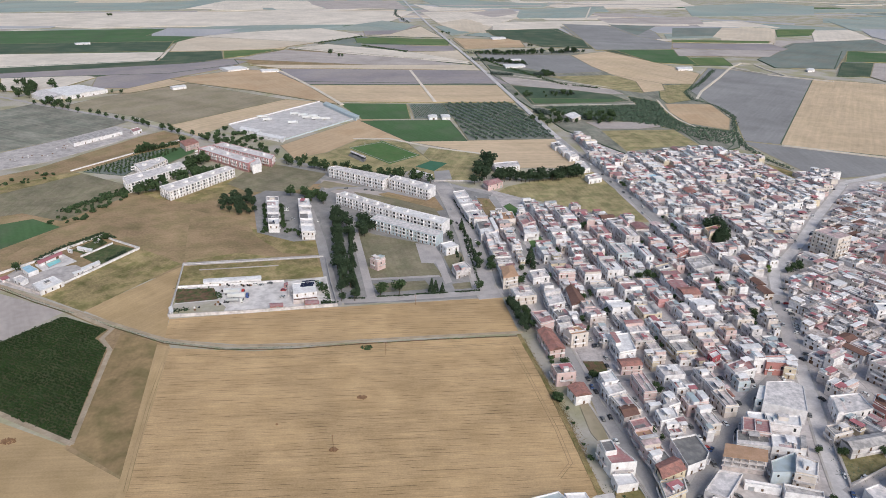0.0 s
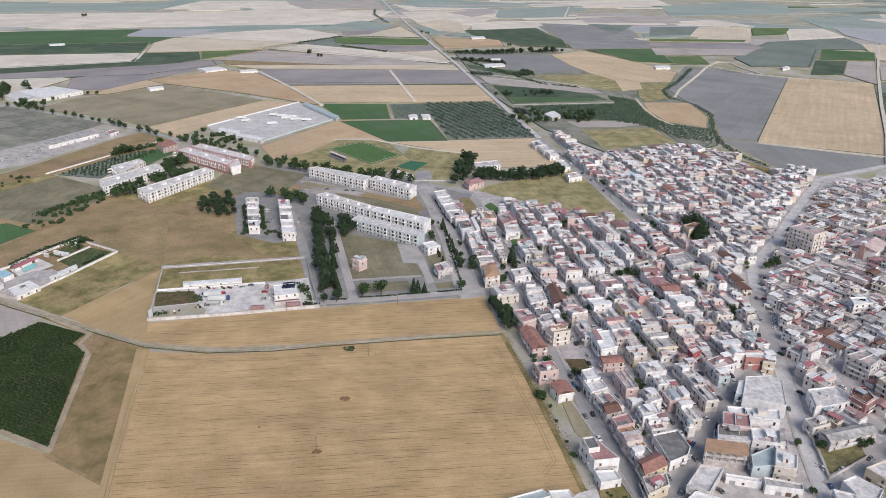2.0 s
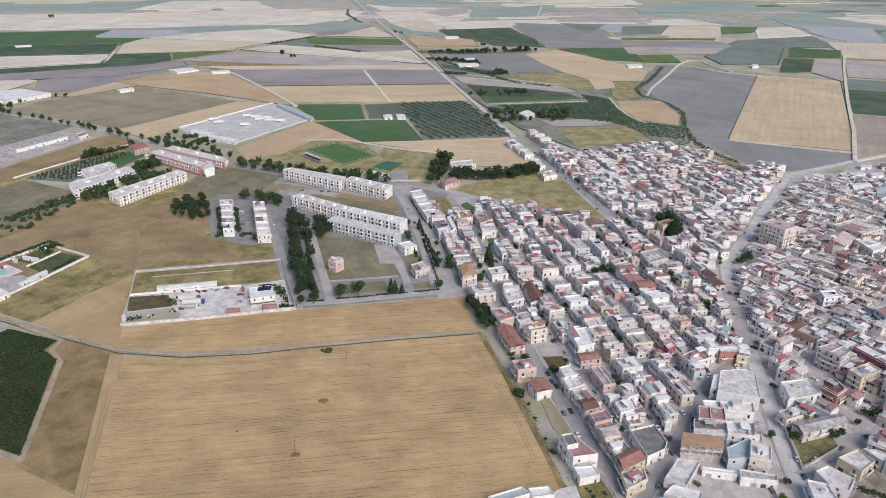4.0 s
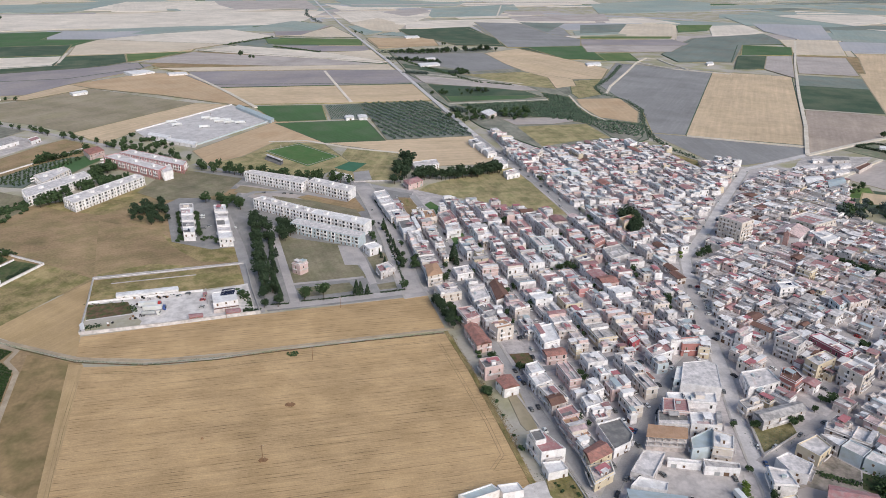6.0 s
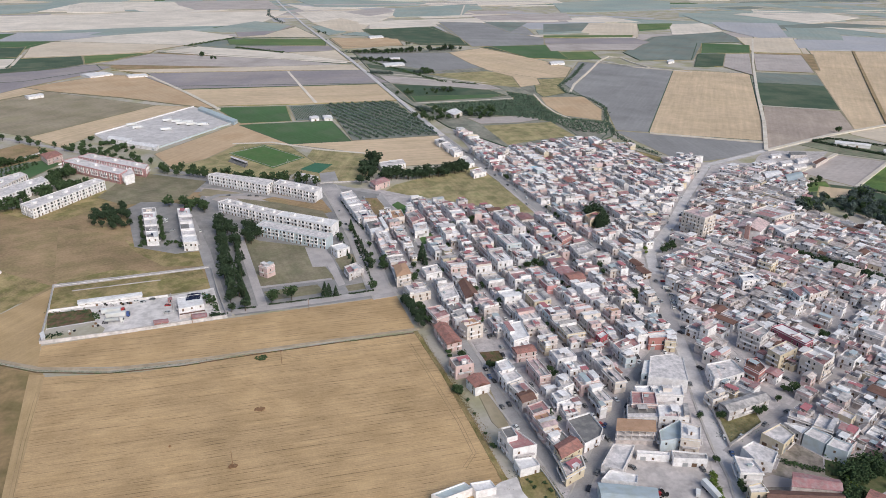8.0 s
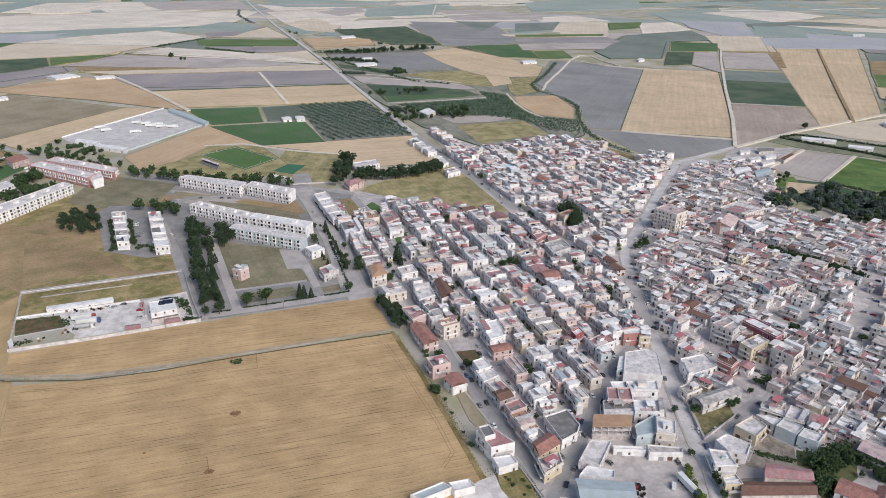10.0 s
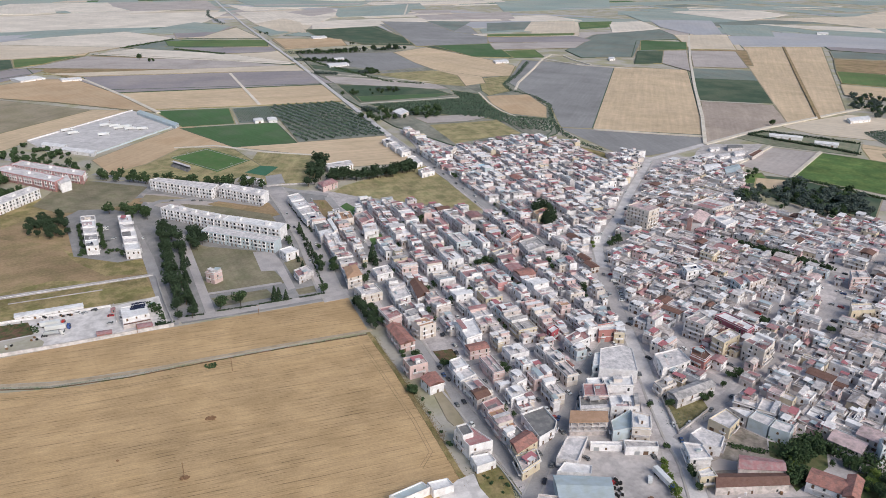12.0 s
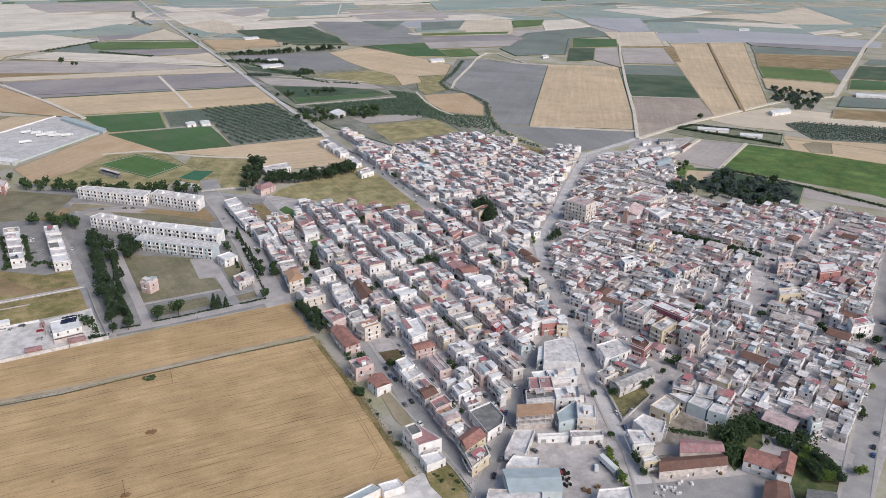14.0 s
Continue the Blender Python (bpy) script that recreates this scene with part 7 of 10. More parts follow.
for q in ([(-448, 1425), (-419, 1450), (-389, 1422), (-421, 1391)], [(-364, 1409), (-332, 1418), (-323, 1397), (-354, 1388)], [(-470, 1213), (-452, 1231), (-442, 1215), (-459, 1198)], [(122, 1511), (164, 1522), (167, 1490), (125, 1472)], [(480, 1496), (514, 1506), (509, 1475), (476, 1465)],
          [(125, 2022), (164, 2039), (167, 1998), (129, 1981)], [(140, 1588), (166, 1599), (167, 1581), (141, 1571)], [(-918, 1799), (-886, 1814), (-875, 1791), (-904, 1777)], [(-23.9, 1004.4), (-11.8, 1008.8), (-10.0, 993.8), (-21.1, 989.6)], [(-5.3, 1009.1), (7.0, 1009.7), (8.5, 991.0), (-2.7, 990.5)], [(750, 1492), (769, 1501), (760, 1477), (742, 1468)],
          [(810.2, 842.1), (854, 851), (838.9, 829.5), (800.1, 824.0)], [(668.8, 738.4), (691.1, 722.0), (680.7, 712.3), (660.0, 728.0)], [(1064, 919), (1103, 892), (1085, 876), (1042, 899)], [(1648, 1905), (1681, 1897), (1656, 1867), (1623, 1875)], [(637.5, 785.0), (669.8, 761.6), (663.0, 753.4), (628.9, 773.7)]):
    shed(q, 4, "white", "white", 0.8, "white farm shed on the plain", "farm_shed", "shed")



# ------------------------------------------------------------------ rows of town houses
def inside(p, poly):
    hit = False
    for a, b in zip(poly, poly[1:] + poly[:1]):
        if (a[1] > p[1]) != (b[1] > p[1]) and p[0] < (b[0] - a[0]) * (p[1] - a[1]) / (b[1] - a[1]) + a[0]:
            hit = not hit
    return hit


NEAR_HOUSES = [0]
OLD_WALLS = ("ochre", "pink", "cream") + ("white",) * 9 + ("grey",) * 5 + ("cream",) * 5 + ("stone",) * 6 + ("pink",) * 4 + ("ochre",)
LIGHT_WALLS = ("white",) * 13 + ("grey",) * 5 + ("cream",) * 3 + ("stone",) * 2 + ("pink",) * 5 + ("ochre",)


LAST_FLOORS = [2]


def town_house(quad, face, r, near, tall, red, walls, roofs, pitch=0.06, old=False):
    """One house of a terrace; face: the direction of its street front."""
    c = centre(quad)
    single = NEAR_HOUSES[0] < 100 and inside(c, near)
    NEAR_HOUSES[0] += single
    fl = LAST_FLOORS[0] if r.random() < 0.4 else r.choices((1, 2, 3), tall)[0]
    LAST_FLOORS[0] = min(fl, 2)
    h = fl * 2.95 + r.uniform(-0.3, 0.5) + (0.7 if fl == 1 else 0.0)
    wall = r.choice(walls)
    roof = r.choice(("terracotta", "rosy")) if r.random() < red else r.choices(("pale", "warm", "white", "grey", "dark"), roofs)[0]
    pitched, upper = 0, None
    if r.random() < pitch:
        pitched, roof = r.uniform(0.7, 1.5), r.choice(("lichen", "lichen", "lichen", "browntile", "rosy", "terracotta") if old else ("tile", "browntile", "terracotta", "terracotta", "rosy", "rosy"))
    elif fl < 3 and r.random() < 0.36:
        upper = (r.uniform(0.3, 0.6), r.uniform(2.4, 2.8), r.choice(walls), r.choice(("pale", "white", "grey", "terracotta", "white")))
    terrace_house(quad, face, h, wall, roof, single, r, upper, pitched)


def terrace_house(quad, face, h, wall, roof, single, r, upper=None, pitched=0):
    """Openings on the street fronts, often the south; single houses: west and south, facing the camera."""
    cc = ccw(quad)
    side = [(Vector(cc[(i + 1) % len(cc)]) - Vector(cc[i])).normalized() for i in range(len(cc))]
    i0 = max(range(len(cc)), key=lambda i: Vector((side[i].y, -side[i].x)).dot(face))
    south = max(range(len(cc)), key=lambda i: side[i].x)
    west = max(range(len(cc)), key=lambda i: -side[i].y)
    if single:
        # front moved to the west wall, the one in the camera's view
        i0 = west
        fronts, gap, ex = tuple({i0, south}), 3.9, 1.4
    else:
        fronts, gap, ex = tuple({i0, (i0 + 2) % 4, south}) if r.random() < 0.5 else (i0, (i0 + 2) % 4), 3.3, 2.0
    house(quad, h, wall, roof, fronts=fronts, gap=gap, upper=upper, pitched=pitched, extras=ex, bal=0.12, joined=not single, street=(i0, west), par=r.uniform(0.5, 0.95))


def sighted_house(U, T, near, u0, u1, t0, t1, h, wall, roof):
    """A house on the street grid U, T, placed and sized to fit the camera's view."""
    quad = [tuple(U * p + T * q) for p, q in ((u0, t0), (u1, t0), (u1, t1), (u0, t1))]
    if not clear_of(inset(ccw(quad), 0.6), BUILT):
        return
    r = random.Random(int(u0 * 13 + t0 * 7))
    single = NEAR_HOUSES[0] < 100 and inside(centre(quad), near)
    NEAR_HOUSES[0] += single
    pitched = r.uniform(1.0, 1.6) if roof in ("tile", "browntile", "lichen") else 0
    upper = (r.uniform(0.3, 0.5), 2.5, wall, r.choice(("white", "pale", roof))) if not pitched and h < 8 and r.random() < 0.3 else None
    terrace_house(quad, U if r.random() < 0.5 else -U, h, wall, roof, single, r, upper, pitched)


def newer_house(*plot):
    sighted_house(V, WD, NEAR_A, *plot)


def older_house(*plot):
    sighted_house(E1, E2, NEAR_C, *plot[:4], plot[4] * 0.88, *plot[5:])


def fit_house(corners, r, **kw):
    """Tries a plot given as (u0, u1, t0, t1), then smaller ones inside it."""
    U, T, u0, u1, t0, t1, zone, face = corners
    for a, b, c, d in ((0, 1, 0, 1), (0, 0.7, 0, 1), (0.3, 1, 0, 1), (0, 1, 0, 0.55), (0, 1, 0.45, 1), (0, 0.6, 0, 0.6), (0.4, 1, 0.4, 1), (0, 0.6, 0.4, 1), (0.4, 1, 0, 0.6)):
        ua, ub, ta, tb = u0 + (u1 - u0) * a, u0 + (u1 - u0) * b, t0 + (t1 - t0) * c, t0 + (t1 - t0) * d
        if ub - ua < 3.2 or tb - ta < 3.2:
            continue
        quad = [tuple(U * p + T * q) for p, q in ((ua, ta), (ub, ta), (ub, tb), (ua, tb))]
        if inside(centre(quad), zone) and clear_of(ccw(quad), TAKEN):
            town_house(quad, face, r, **kw)
            return True
    return False


def rows_of_houses(zone, near, U, T, u0, u1, pitch, street, t0, t1, seed, sloping=0.06, wide=(6.5, 11), tall=(0.3, 0.5, 0.2), red=0.16, walls=LIGHT_WALLS, openness=0.02, halves=1, roofs=(0.3, 0.16, 0.3, 0.18, 0.06), old=False):
    """Fills a zone with terraces: rows lie across U at every pitch metres and run along T; halves=2: back to back."""
    r = random.Random(seed)
    u = u0
    while u < u1:
        depth = (pitch - street) / halves
        for k in range(halves):
            t = t0
            ua = u + street / 2 + depth * k
            while t < t1:
                w = r.uniform(*wide)
                lo, hi = ua, ua + depth
                if halves == 1:
                    lo, hi = lo + r.choice((0, 0, 0, 0.8)), hi - r.choice((0, 0, 0.8, 2.0))
                elif k == 0:
                    hi -= r.choice((0, 0, 0.5, 2.5))
                else:
                    lo += r.choice((0, 0, 0.5, 2.5))
                if r.random() > openness:
                    fit_house((U, T, lo, hi, t, t + w - 0.03, zone, -U if k == 0 and (halves == 2 or r.random() < 0.5) else U), r, near=near, tall=tall, red=red, walls=walls, roofs=roofs, pitch=sloping, old=old)
                t += w
        u += pitch


# ground kept free of houses: tree groups, gardens and squares
for q in ([(213.3, 535.7), (230.3, 576.8), (248.1, 581.3), (245.9, 546.4), (224.0, 526.6)], [(349.9, 481.4), (358.7, 484.3), (408.3, 405.7), (396.5, 395.4)], [(395.0, 407.6), (416.7, 415.3), (419.7, 379.1), (394.4, 363.6)], [(378.6, 360.5), (400.5, 353.5), (371.8, 334.1), (356.7, 339.0)], [(233.7, 229.8), (242.9, 234.2), (251.0, 229.6), (239.4, 216.2), (228.4, 215.3)], [(226.8, 227.3), (236.4, 225.6), (217.1, 201.1), (211.1, 203.1)],
          [(191.2, 277.8), (184.8, 251.2), (210.5, 264.8), (212.6, 275.4)], [(70.6, 544.8), (81.7, 549.2), (84.4, 532.8), (71.9, 524.2)], [(62.9, 633.9), (70.8, 615.2), (64.7, 597.0), (56.1, 624.6)], [(63.4, 501.1), (72.9, 506.1), (71.6, 473.6), (61.7, 471.6)], [(254.3, 479.2), (274.3, 496.8), (275.1, 483.0), (255.9, 471.1)], [(364.6, 521.9), (387.6, 534.5), (376.9, 514.9), (361.3, 510.4)], [(358.9, 301.1), (366.6, 298.6), (357.4, 287.7), (349.9, 290.2)], [(328.3, 325.5), (339.6, 325.2), (331.2, 313.2), (321.3, 314.8)], [(237.4, 293.1), (251.6, 293.8), (246.0, 280.8), (230.5, 277.8)]):
    TAKEN.append(ccw(q))
for q in ([(80.2, 370.6), (93.1, 367.9), (95.1, 341.9), (84.6, 335.7), (81.8, 354.1)], [(240.4, 348.8), (243.7, 336.6), (232.8, 322.1), (228.6, 330.8)], [(298.5, 363.1), (319.0, 358.4), (336.6, 366.0), (348.0, 370.3), (307.7, 341.4), (293.0, 335.2), (289.7, 347.2)], [(375.6, 380.0), (387.8, 382.6), (350.4, 332.1), (340.4, 331.0), (356.7, 355.7)]):
    TAKEN.append(ccw(q))
STREET_TREES = [(15.7, 562.1), (26.2, 489.1), (35.9, 480.9), (45.3, 456.2), (55.5, 455.8), (67.0, 457.0), (72.5, 458.2), (85.9, 460.9), (91.0, 459.3), (106.5, 465.7), (124.6, 465.2), (143.3, 466.8), (149.3, 467.2), (153.7, 466.9), (137.6, 535.7), (119.9, 565.0), (174.7, 542.0), (183.3, 480.6), (198.3, 458.3), (206.1, 438.2), (205.1, 410.9), (145.8, 322.8), (108.1, 409.8), (95.8, 431.6), (123.9, 422.6), (139.2, 383.0), (169.1, 408.2)]
for x, y in STREET_TREES:
    TAKEN.append([(x - 2.6, y - 2.6), (x + 2.6, y - 2.6), (x + 2.6, y + 2.6), (x - 2.6, y + 2.6)])
ZONE_A = [(98.4, 238.5), (81.8, 313.4), (81.3, 371.0), (65.8, 441.2), (42.0, 467.9), (36.0, 512.1), (28.6, 563.3), (23.3, 651.2), (32.1, 665.6), (40.9, 594.1), (55.8, 596.8), (83.7, 632.4), (129.7, 608.1), (187.4, 564.7), (210.3, 499.5), (229.7, 448.4), (204.6, 362.0), (199.4, 340.2), (174.4, 320.1), (133.4, 267.5)]
NEAR_A = [(93.9, 226.9), (63.2, 461.1), (100.8, 480.4), (166.3, 459.6), (223.1, 420.2), (199.4, 340.2), (166.3, 316.2), (127.8, 262.1)]
NEAR_C = [(210.0, 360.2), (265.4, 359.3), (317.1, 325.8), (378.0, 275.2), (275.0, 182.9), (248.9, 204.2), (175.1, 246.6)]
ZONE_B = [(201.5, 566.5), (184.2, 711.4), (206.4, 795.1), (265.0, 822.8), (323.0, 836.0), (357.0, 786.3), (363.0, 703.7), (391.8, 739.2), (422.7, 729.8), (406.5, 703.1), (328.5, 595.7), (293.7, 545.7), (245.8, 481.8), (227.0, 463.2), (212.7, 505.3)]
ZONE_C = [(413.4, 676.2), (470.7, 696.6), (507.6, 659.8), (443.2, 569.8), (421.4, 548.5), (460.0, 505.3), (512.0, 482.5), (568.1, 428.9), (621.4, 369.9), (453.0, 251.0), (362.4, 252.6), (358.5, 253.8), (314.5, 221.1), (276.2, 195.2), (262.6, 204.1), (253.3, 216.3), (242.4, 231.9), (232.5, 232.7), (229.1, 265.4), (226.8, 277.8), (192.5, 253.2), (181.4, 254.3), (196.2, 306.4), (213.7, 367.3), (244.1, 457.7), (302.6, 534.9)]
# houses placed to fit the camera's view, newer quarter first
newer_house(154.9, 161.6, 261.3, 268.4, 3.2, "white", "terracotta")
newer_house(174.3, 181.0, 260.9, 274.2, 7, "cream", "pale")
newer_house(171.8, 177.8, 277.1, 285.7, 7, "pink", "pale")
newer_house(190.5, 197.4, 273.9, 288.0, 7, "cream", "warm")
newer_house(177.9, 184.0, 278.9, 286.5, 7, "pink", "terracotta")
newer_house(154.3, 161.2, 291.4, 309.5, 7, "pink", "rosy")
newer_house(178.6, 184.0, 287.2, 295.6, 5, "white", "white")
newer_house(173.1, 178.5, 292.5, 301.1, 7, "white", "white")
newer_house(191.5, 198.4, 288.1, 298.6, 7, "grey", "pale")
newer_house(190.9, 197.7, 298.7, 310.3, 7, "grey", "grey")
newer_house(171.8, 184.0, 304.8, 315.3, 7, "white", "pale")
newer_house(209.9, 216.8, 294.5, 301.4, 6, "skyblue", "white")
newer_house(176.9, 183.3, 327.3, 341.2, 6, "stone", "warm")
newer_house(190.5, 202.8, 328.6, 342.2, 6.5, "ochre", "grey")
newer_house(209.2, 216.1, 327.7, 337.3, 6, "pink", "rosy")
newer_house(171.8, 184.0, 343.9, 352.5, 6, "stone", "warm")
newer_house(190.5, 202.8, 342.3, 352.6, 6, "stone", "grey")
newer_house(209.2, 221.5, 337.3, 348.1, 7, "cream", "pale")
newer_house(171.8, 184.0, 352.6, 364.6, 7, "white", "pale")
newer_house(154.3, 161.2, 358.5, 368.2, 4, "white", "white")
newer_house(252.9, 259.0, 329.5, 342.3, 4, "white", "white")
newer_house(246.8, 252.8, 331.4, 343.6, 4, "grey", "grey")
newer_house(190.5, 202.8, 352.6, 363.6, 7, "skyblue", "terracotta")
newer_house(228.9, 235.7, 342.6, 352.1, 7, "pink", "tan")
newer_house(209.2, 221.5, 352.9, 362.9, 6, "pink", "terracotta")
newer_house(246.8, 253.6, 343.7, 355.4, 6, "grey", "grey")
newer_house(171.8, 184.0, 368.0, 380.1, 5, "grey", "grey")
newer_house(229.4, 236.2, 357.3, 365.7, 6, "grey", "pale")
newer_house(190.5, 202.8, 375.0, 389.3, 6, "ochre", "pale")
newer_house(171.8, 184.0, 381.9, 395.0, 7, "white", "white")
newer_house(228.0, 240.2, 365.8, 377.3, 6, "white", "pale")
newer_house(214.6, 221.5, 370.7, 382.4, 7, "white", "terracotta")
newer_house(252.1, 259.0, 367.0, 377.1, 7, "pink", "rosy")
newer_house(228.0, 240.2, 377.4, 391.1, 7, "white", "white")
newer_house(214.0, 220.8, 383.6, 394.0, 4, "grey", "warm")
newer_house(265.5, 272.4, 376.5, 392.6, 5, "grey", "pale")
newer_house(209.2, 216.1, 394.0, 407.2, 6, "rose", "white")
newer_house(246.8, 253.6, 383.6, 397.1, 6, "grey", "grey")
newer_house(171.8, 184.0, 410.5, 423.0, 6, "grey", "grey")
newer_house(228.0, 240.2, 395.6, 407.0, 8, "pink", "tile")
newer_house(190.5, 202.8, 407.0, 418.4, 8, "white", "terracotta")
newer_house(247.5, 254.4, 397.8, 405.7, 6, "white", "white")
newer_house(287.3, 294.1, 395.2, 406.1, 5, "cream", "browntile")
newer_house(271.8, 277.8, 400.6, 412.1, 8, "white", "white")
newer_house(153.0, 165.2, 436.5, 448.8, 9, "pink", "terracotta")
newer_house(265.5, 271.7, 404.5, 416.2, 6, "cream", "pale")
newer_house(171.8, 184.0, 434.8, 449.9, 8, "white", "rosy")
newer_house(290.2, 296.5, 408.9, 419.3, 5, "stone", "browntile")
newer_house(190.5, 202.8, 439.0, 460.9, 8, "white", "terracotta")
newer_house(215.5, 221.5, 440.4, 453.0, 5, "skyblue", "pale")
newer_house(289.6, 296.5, 419.3, 434.0, 5, "stone", "grey")
newer_house(209.4, 215.4, 443.5, 458.8, 5, "white", "terracotta")
newer_house(171.8, 184.0, 459.8, 472.4, 5, "grey", "grey")
newer_house(158.4, 165.2, 463.9, 473.7, 7, "ochre", "warm")
newer_house(190.5, 197.4, 461.0, 476.6, 7, "pink", "terracotta")
newer_house(153.0, 165.2, 473.8, 495.2, 7, "white", "pale")
newer_house(176.8, 184.0, 472.5, 486.5, 7, "white", "terracotta")
newer_house(228.0, 234.3, 458.4, 485.1, 9, "white", "white")
newer_house(289.0, 296.5, 440.6, 457.1, 5, "stone", "grey")
newer_house(209.2, 221.5, 465.8, 485.5, 9, "skyblue", "pale")
newer_house(190.5, 202.8, 476.8, 494.0, 7, "cream", "warm")
newer_house(305.2, 312.7, 447.5, 459.7, 5, "stone", "browntile")
newer_house(176.6, 183.4, 486.5, 495.1, 8, "white", "white")
newer_house(321.8, 328.6, 443.8, 458.9, 6, "white", "white")
newer_house(209.2, 216.1, 485.6, 506.0, 8, "white", "white")
newer_house(270.9, 277.8, 471.1, 485.0, 6, "white", "pale")
newer_house(171.8, 184.0, 503.8, 522.9, 7, "white", "white")
newer_house(190.5, 202.8, 498.6, 517.9, 7, "white", "pale")
newer_house(303.0, 309.9, 470.6, 486.1, 5, "white", "pale")
newer_house(228.0, 240.2, 497.8, 519.4, 9, "grey", "pale")
newer_house(246.8, 259.0, 499.5, 521.5, 4, "grey", "grey")
newer_house(209.2, 221.5, 511.2, 530.1, 7, "pink", "terracotta")
newer_house(175.4, 181.9, 522.9, 535.7, 7, "pink", "terracotta")
newer_house(228.0, 240.2, 519.4, 540.5, 9, "white", "pale")
newer_house(190.5, 202.8, 532.6, 550.7, 7, "white", "white")
newer_house(177.1, 184.0, 543.1, 557.0, 7, "pink", "terracotta")
newer_house(209.2, 216.1, 536.7, 555.9, 9, "pink", "rosy")
newer_house(173.4, 180.2, 557.0, 573.1, 7, "pink", "rosy")
newer_house(190.5, 202.8, 552.3, 573.3, 9, "white", "white")
newer_house(173.5, 180.4, 573.1, 590.9, 8, "white", "white")
newer_house(312.6, 318.3, 474.4, 488.1, 6, "white", "white")
newer_house(327.2, 332.9, 482.9, 502.0, 5, "stone", "grey")
newer_house(302.7, 308.4, 529.9, 549.5, 6, "pink", "rosy")
newer_house(316.9, 322.8, 536.0, 549.6, 5, "white", "white")
newer_house(302.7, 308.4, 565.3, 585.7, 6, "white", "white")
newer_house(386.1, 391.8, 554.3, 573.4, 6, "white", "pale")
newer_house(322.8, 328.4, 573.3, 590.1, 6, "white", "terracotta")
newer_house(351.7, 357.4, 566.9, 585.2, 6, "pink", "rosy")
newer_house(298.2, 308.4, 600.7, 619.5, 7, "white", "pale")
newer_house(314.1, 319.8, 597.3, 623.7, 6, "white", "white")
newer_house(386.1, 391.8, 581.7, 601.8, 6, "grey", "pale")
newer_house(400.7, 406.4, 585.1, 604.0, 6, "cream", "tan")
newer_house(298.2, 308.4, 627.5, 647.1, 6, "white", "white")
newer_house(371.8, 381.9, 610.4, 629.1, 6, "pink", "warm")
newer_house(292.6, 298.2, 642.8, 660.7, 6, "cream", "tan")
newer_house(424.1, 429.8, 618.8, 638.9, 7, "rose", "rosy")
newer_house(322.8, 332.9, 649.6, 673.7, 5, "skyblue", "bluesheet")
newer_house(371.8, 377.4, 644.6, 666.7, 6, "white", "grey")
newer_house(347.2, 352.4, 652.6, 674.7, 5, "white", "white")
newer_house(312.6, 322.8, 691.2, 712.4, 6, "pink", "warm")
newer_house(371.8, 377.4, 682.6, 703.9, 6, "white", "pale")
newer_house(435.1, 440.8, 685.8, 708.2, 6, "white", "white")
newer_house(361.6, 367.3, 713.0, 737.8, 7, "ochre", "pale")
newer_house(435.1, 440.8, 708.3, 734.5, 7, "white", "tile")
older_house(356.7, 362.6, 29.0, 35.5, 6, "white", "white")
older_house(379.5, 385.4, 30.1, 38.6, 6, "white", "pale")
older_house(357.1, 363.0, 41.4, 47.9, 7, "white", "white")
older_house(395.5, 401.4, 29.9, 39.6, 4, "stone", "warm")
older_house(378.8, 384.7, 39.3, 48.4, 5, "stone", "rosy")
older_house(353.1, 359.0, 48.5, 58.0, 6, "cream", "warm")
older_house(392.0, 397.9, 40.2, 47.5, 5, "ochre", "warm")
older_house(417.0, 422.9, 33.7, 48.9, 5, "stone", "grey")
older_house(367.0, 372.9, 50.5, 57.6, 6, "white", "white")
older_house(432.1, 438.0, 33.2, 39.6, 7, "pink", "terracotta")
older_house(402.5, 407.7, 45.5, 53.6, 5, "stone", "grey")
older_house(380.4, 386.3, 52.4, 62.4, 5, "stone", "grey")
older_house(432.1, 438.0, 39.6, 45.4, 6, "grey", "sheet")
older_house(352.5, 358.4, 64.9, 71.5, 7, "cream", "terracotta")
older_house(396.0, 401.9, 54.4, 61.3, 5, "white", "pale")
older_house(429.8, 435.7, 45.5, 50.2, 7, "pink", "tan")
older_house(407.8, 413.0, 52.2, 61.1, 5, "white", "white")
older_house(377.5, 382.7, 63.8, 73.9, 5, "grey", "warm")
older_house(352.5, 358.4, 71.5, 78.0, 7, "cream", "white")
older_house(382.8, 388.0, 62.5, 69.6, 6, "stone", "tan")
older_house(432.1, 438.0, 50.3, 56.3, 5, "stone", "warm")
older_house(392.0, 402.5, 63.7, 70.2, 7, "white", "white")
older_house(367.0, 372.9, 72.4, 78.9, 6, "pink", "rosy")
older_house(407.1, 413.0, 64.0, 72.6, 5, "grey", "warm")
older_house(432.1, 438.0, 56.8, 67.8, 5, "cream", "warm")
older_house(352.5, 363.0, 81.9, 88.4, 7, "white", "white")
older_house(327.5, 338.0, 91.4, 98.0, 7, "white", "grey")
older_house(397.7, 402.5, 70.7, 77.2, 5, "grey", "dark")
older_house(346.6, 352.5, 88.0, 94.5, 6, "ochre", "pale")
older_house(392.7, 397.6, 74.6, 81.1, 4, "white", "pale")
older_house(404.1, 410.0, 73.1, 88.4, 5, "white", "white")
older_house(418.6, 424.4, 71.9, 83.4, 7, "cream", "pale")
older_house(327.5, 333.4, 99.7, 110.0, 5, "white", "grey")
older_house(492.0, 497.9, 50.8, 60.4, 7, "white", "pale")
older_house(346.6, 352.5, 94.5, 101.0, 7, "pink", "rosy")
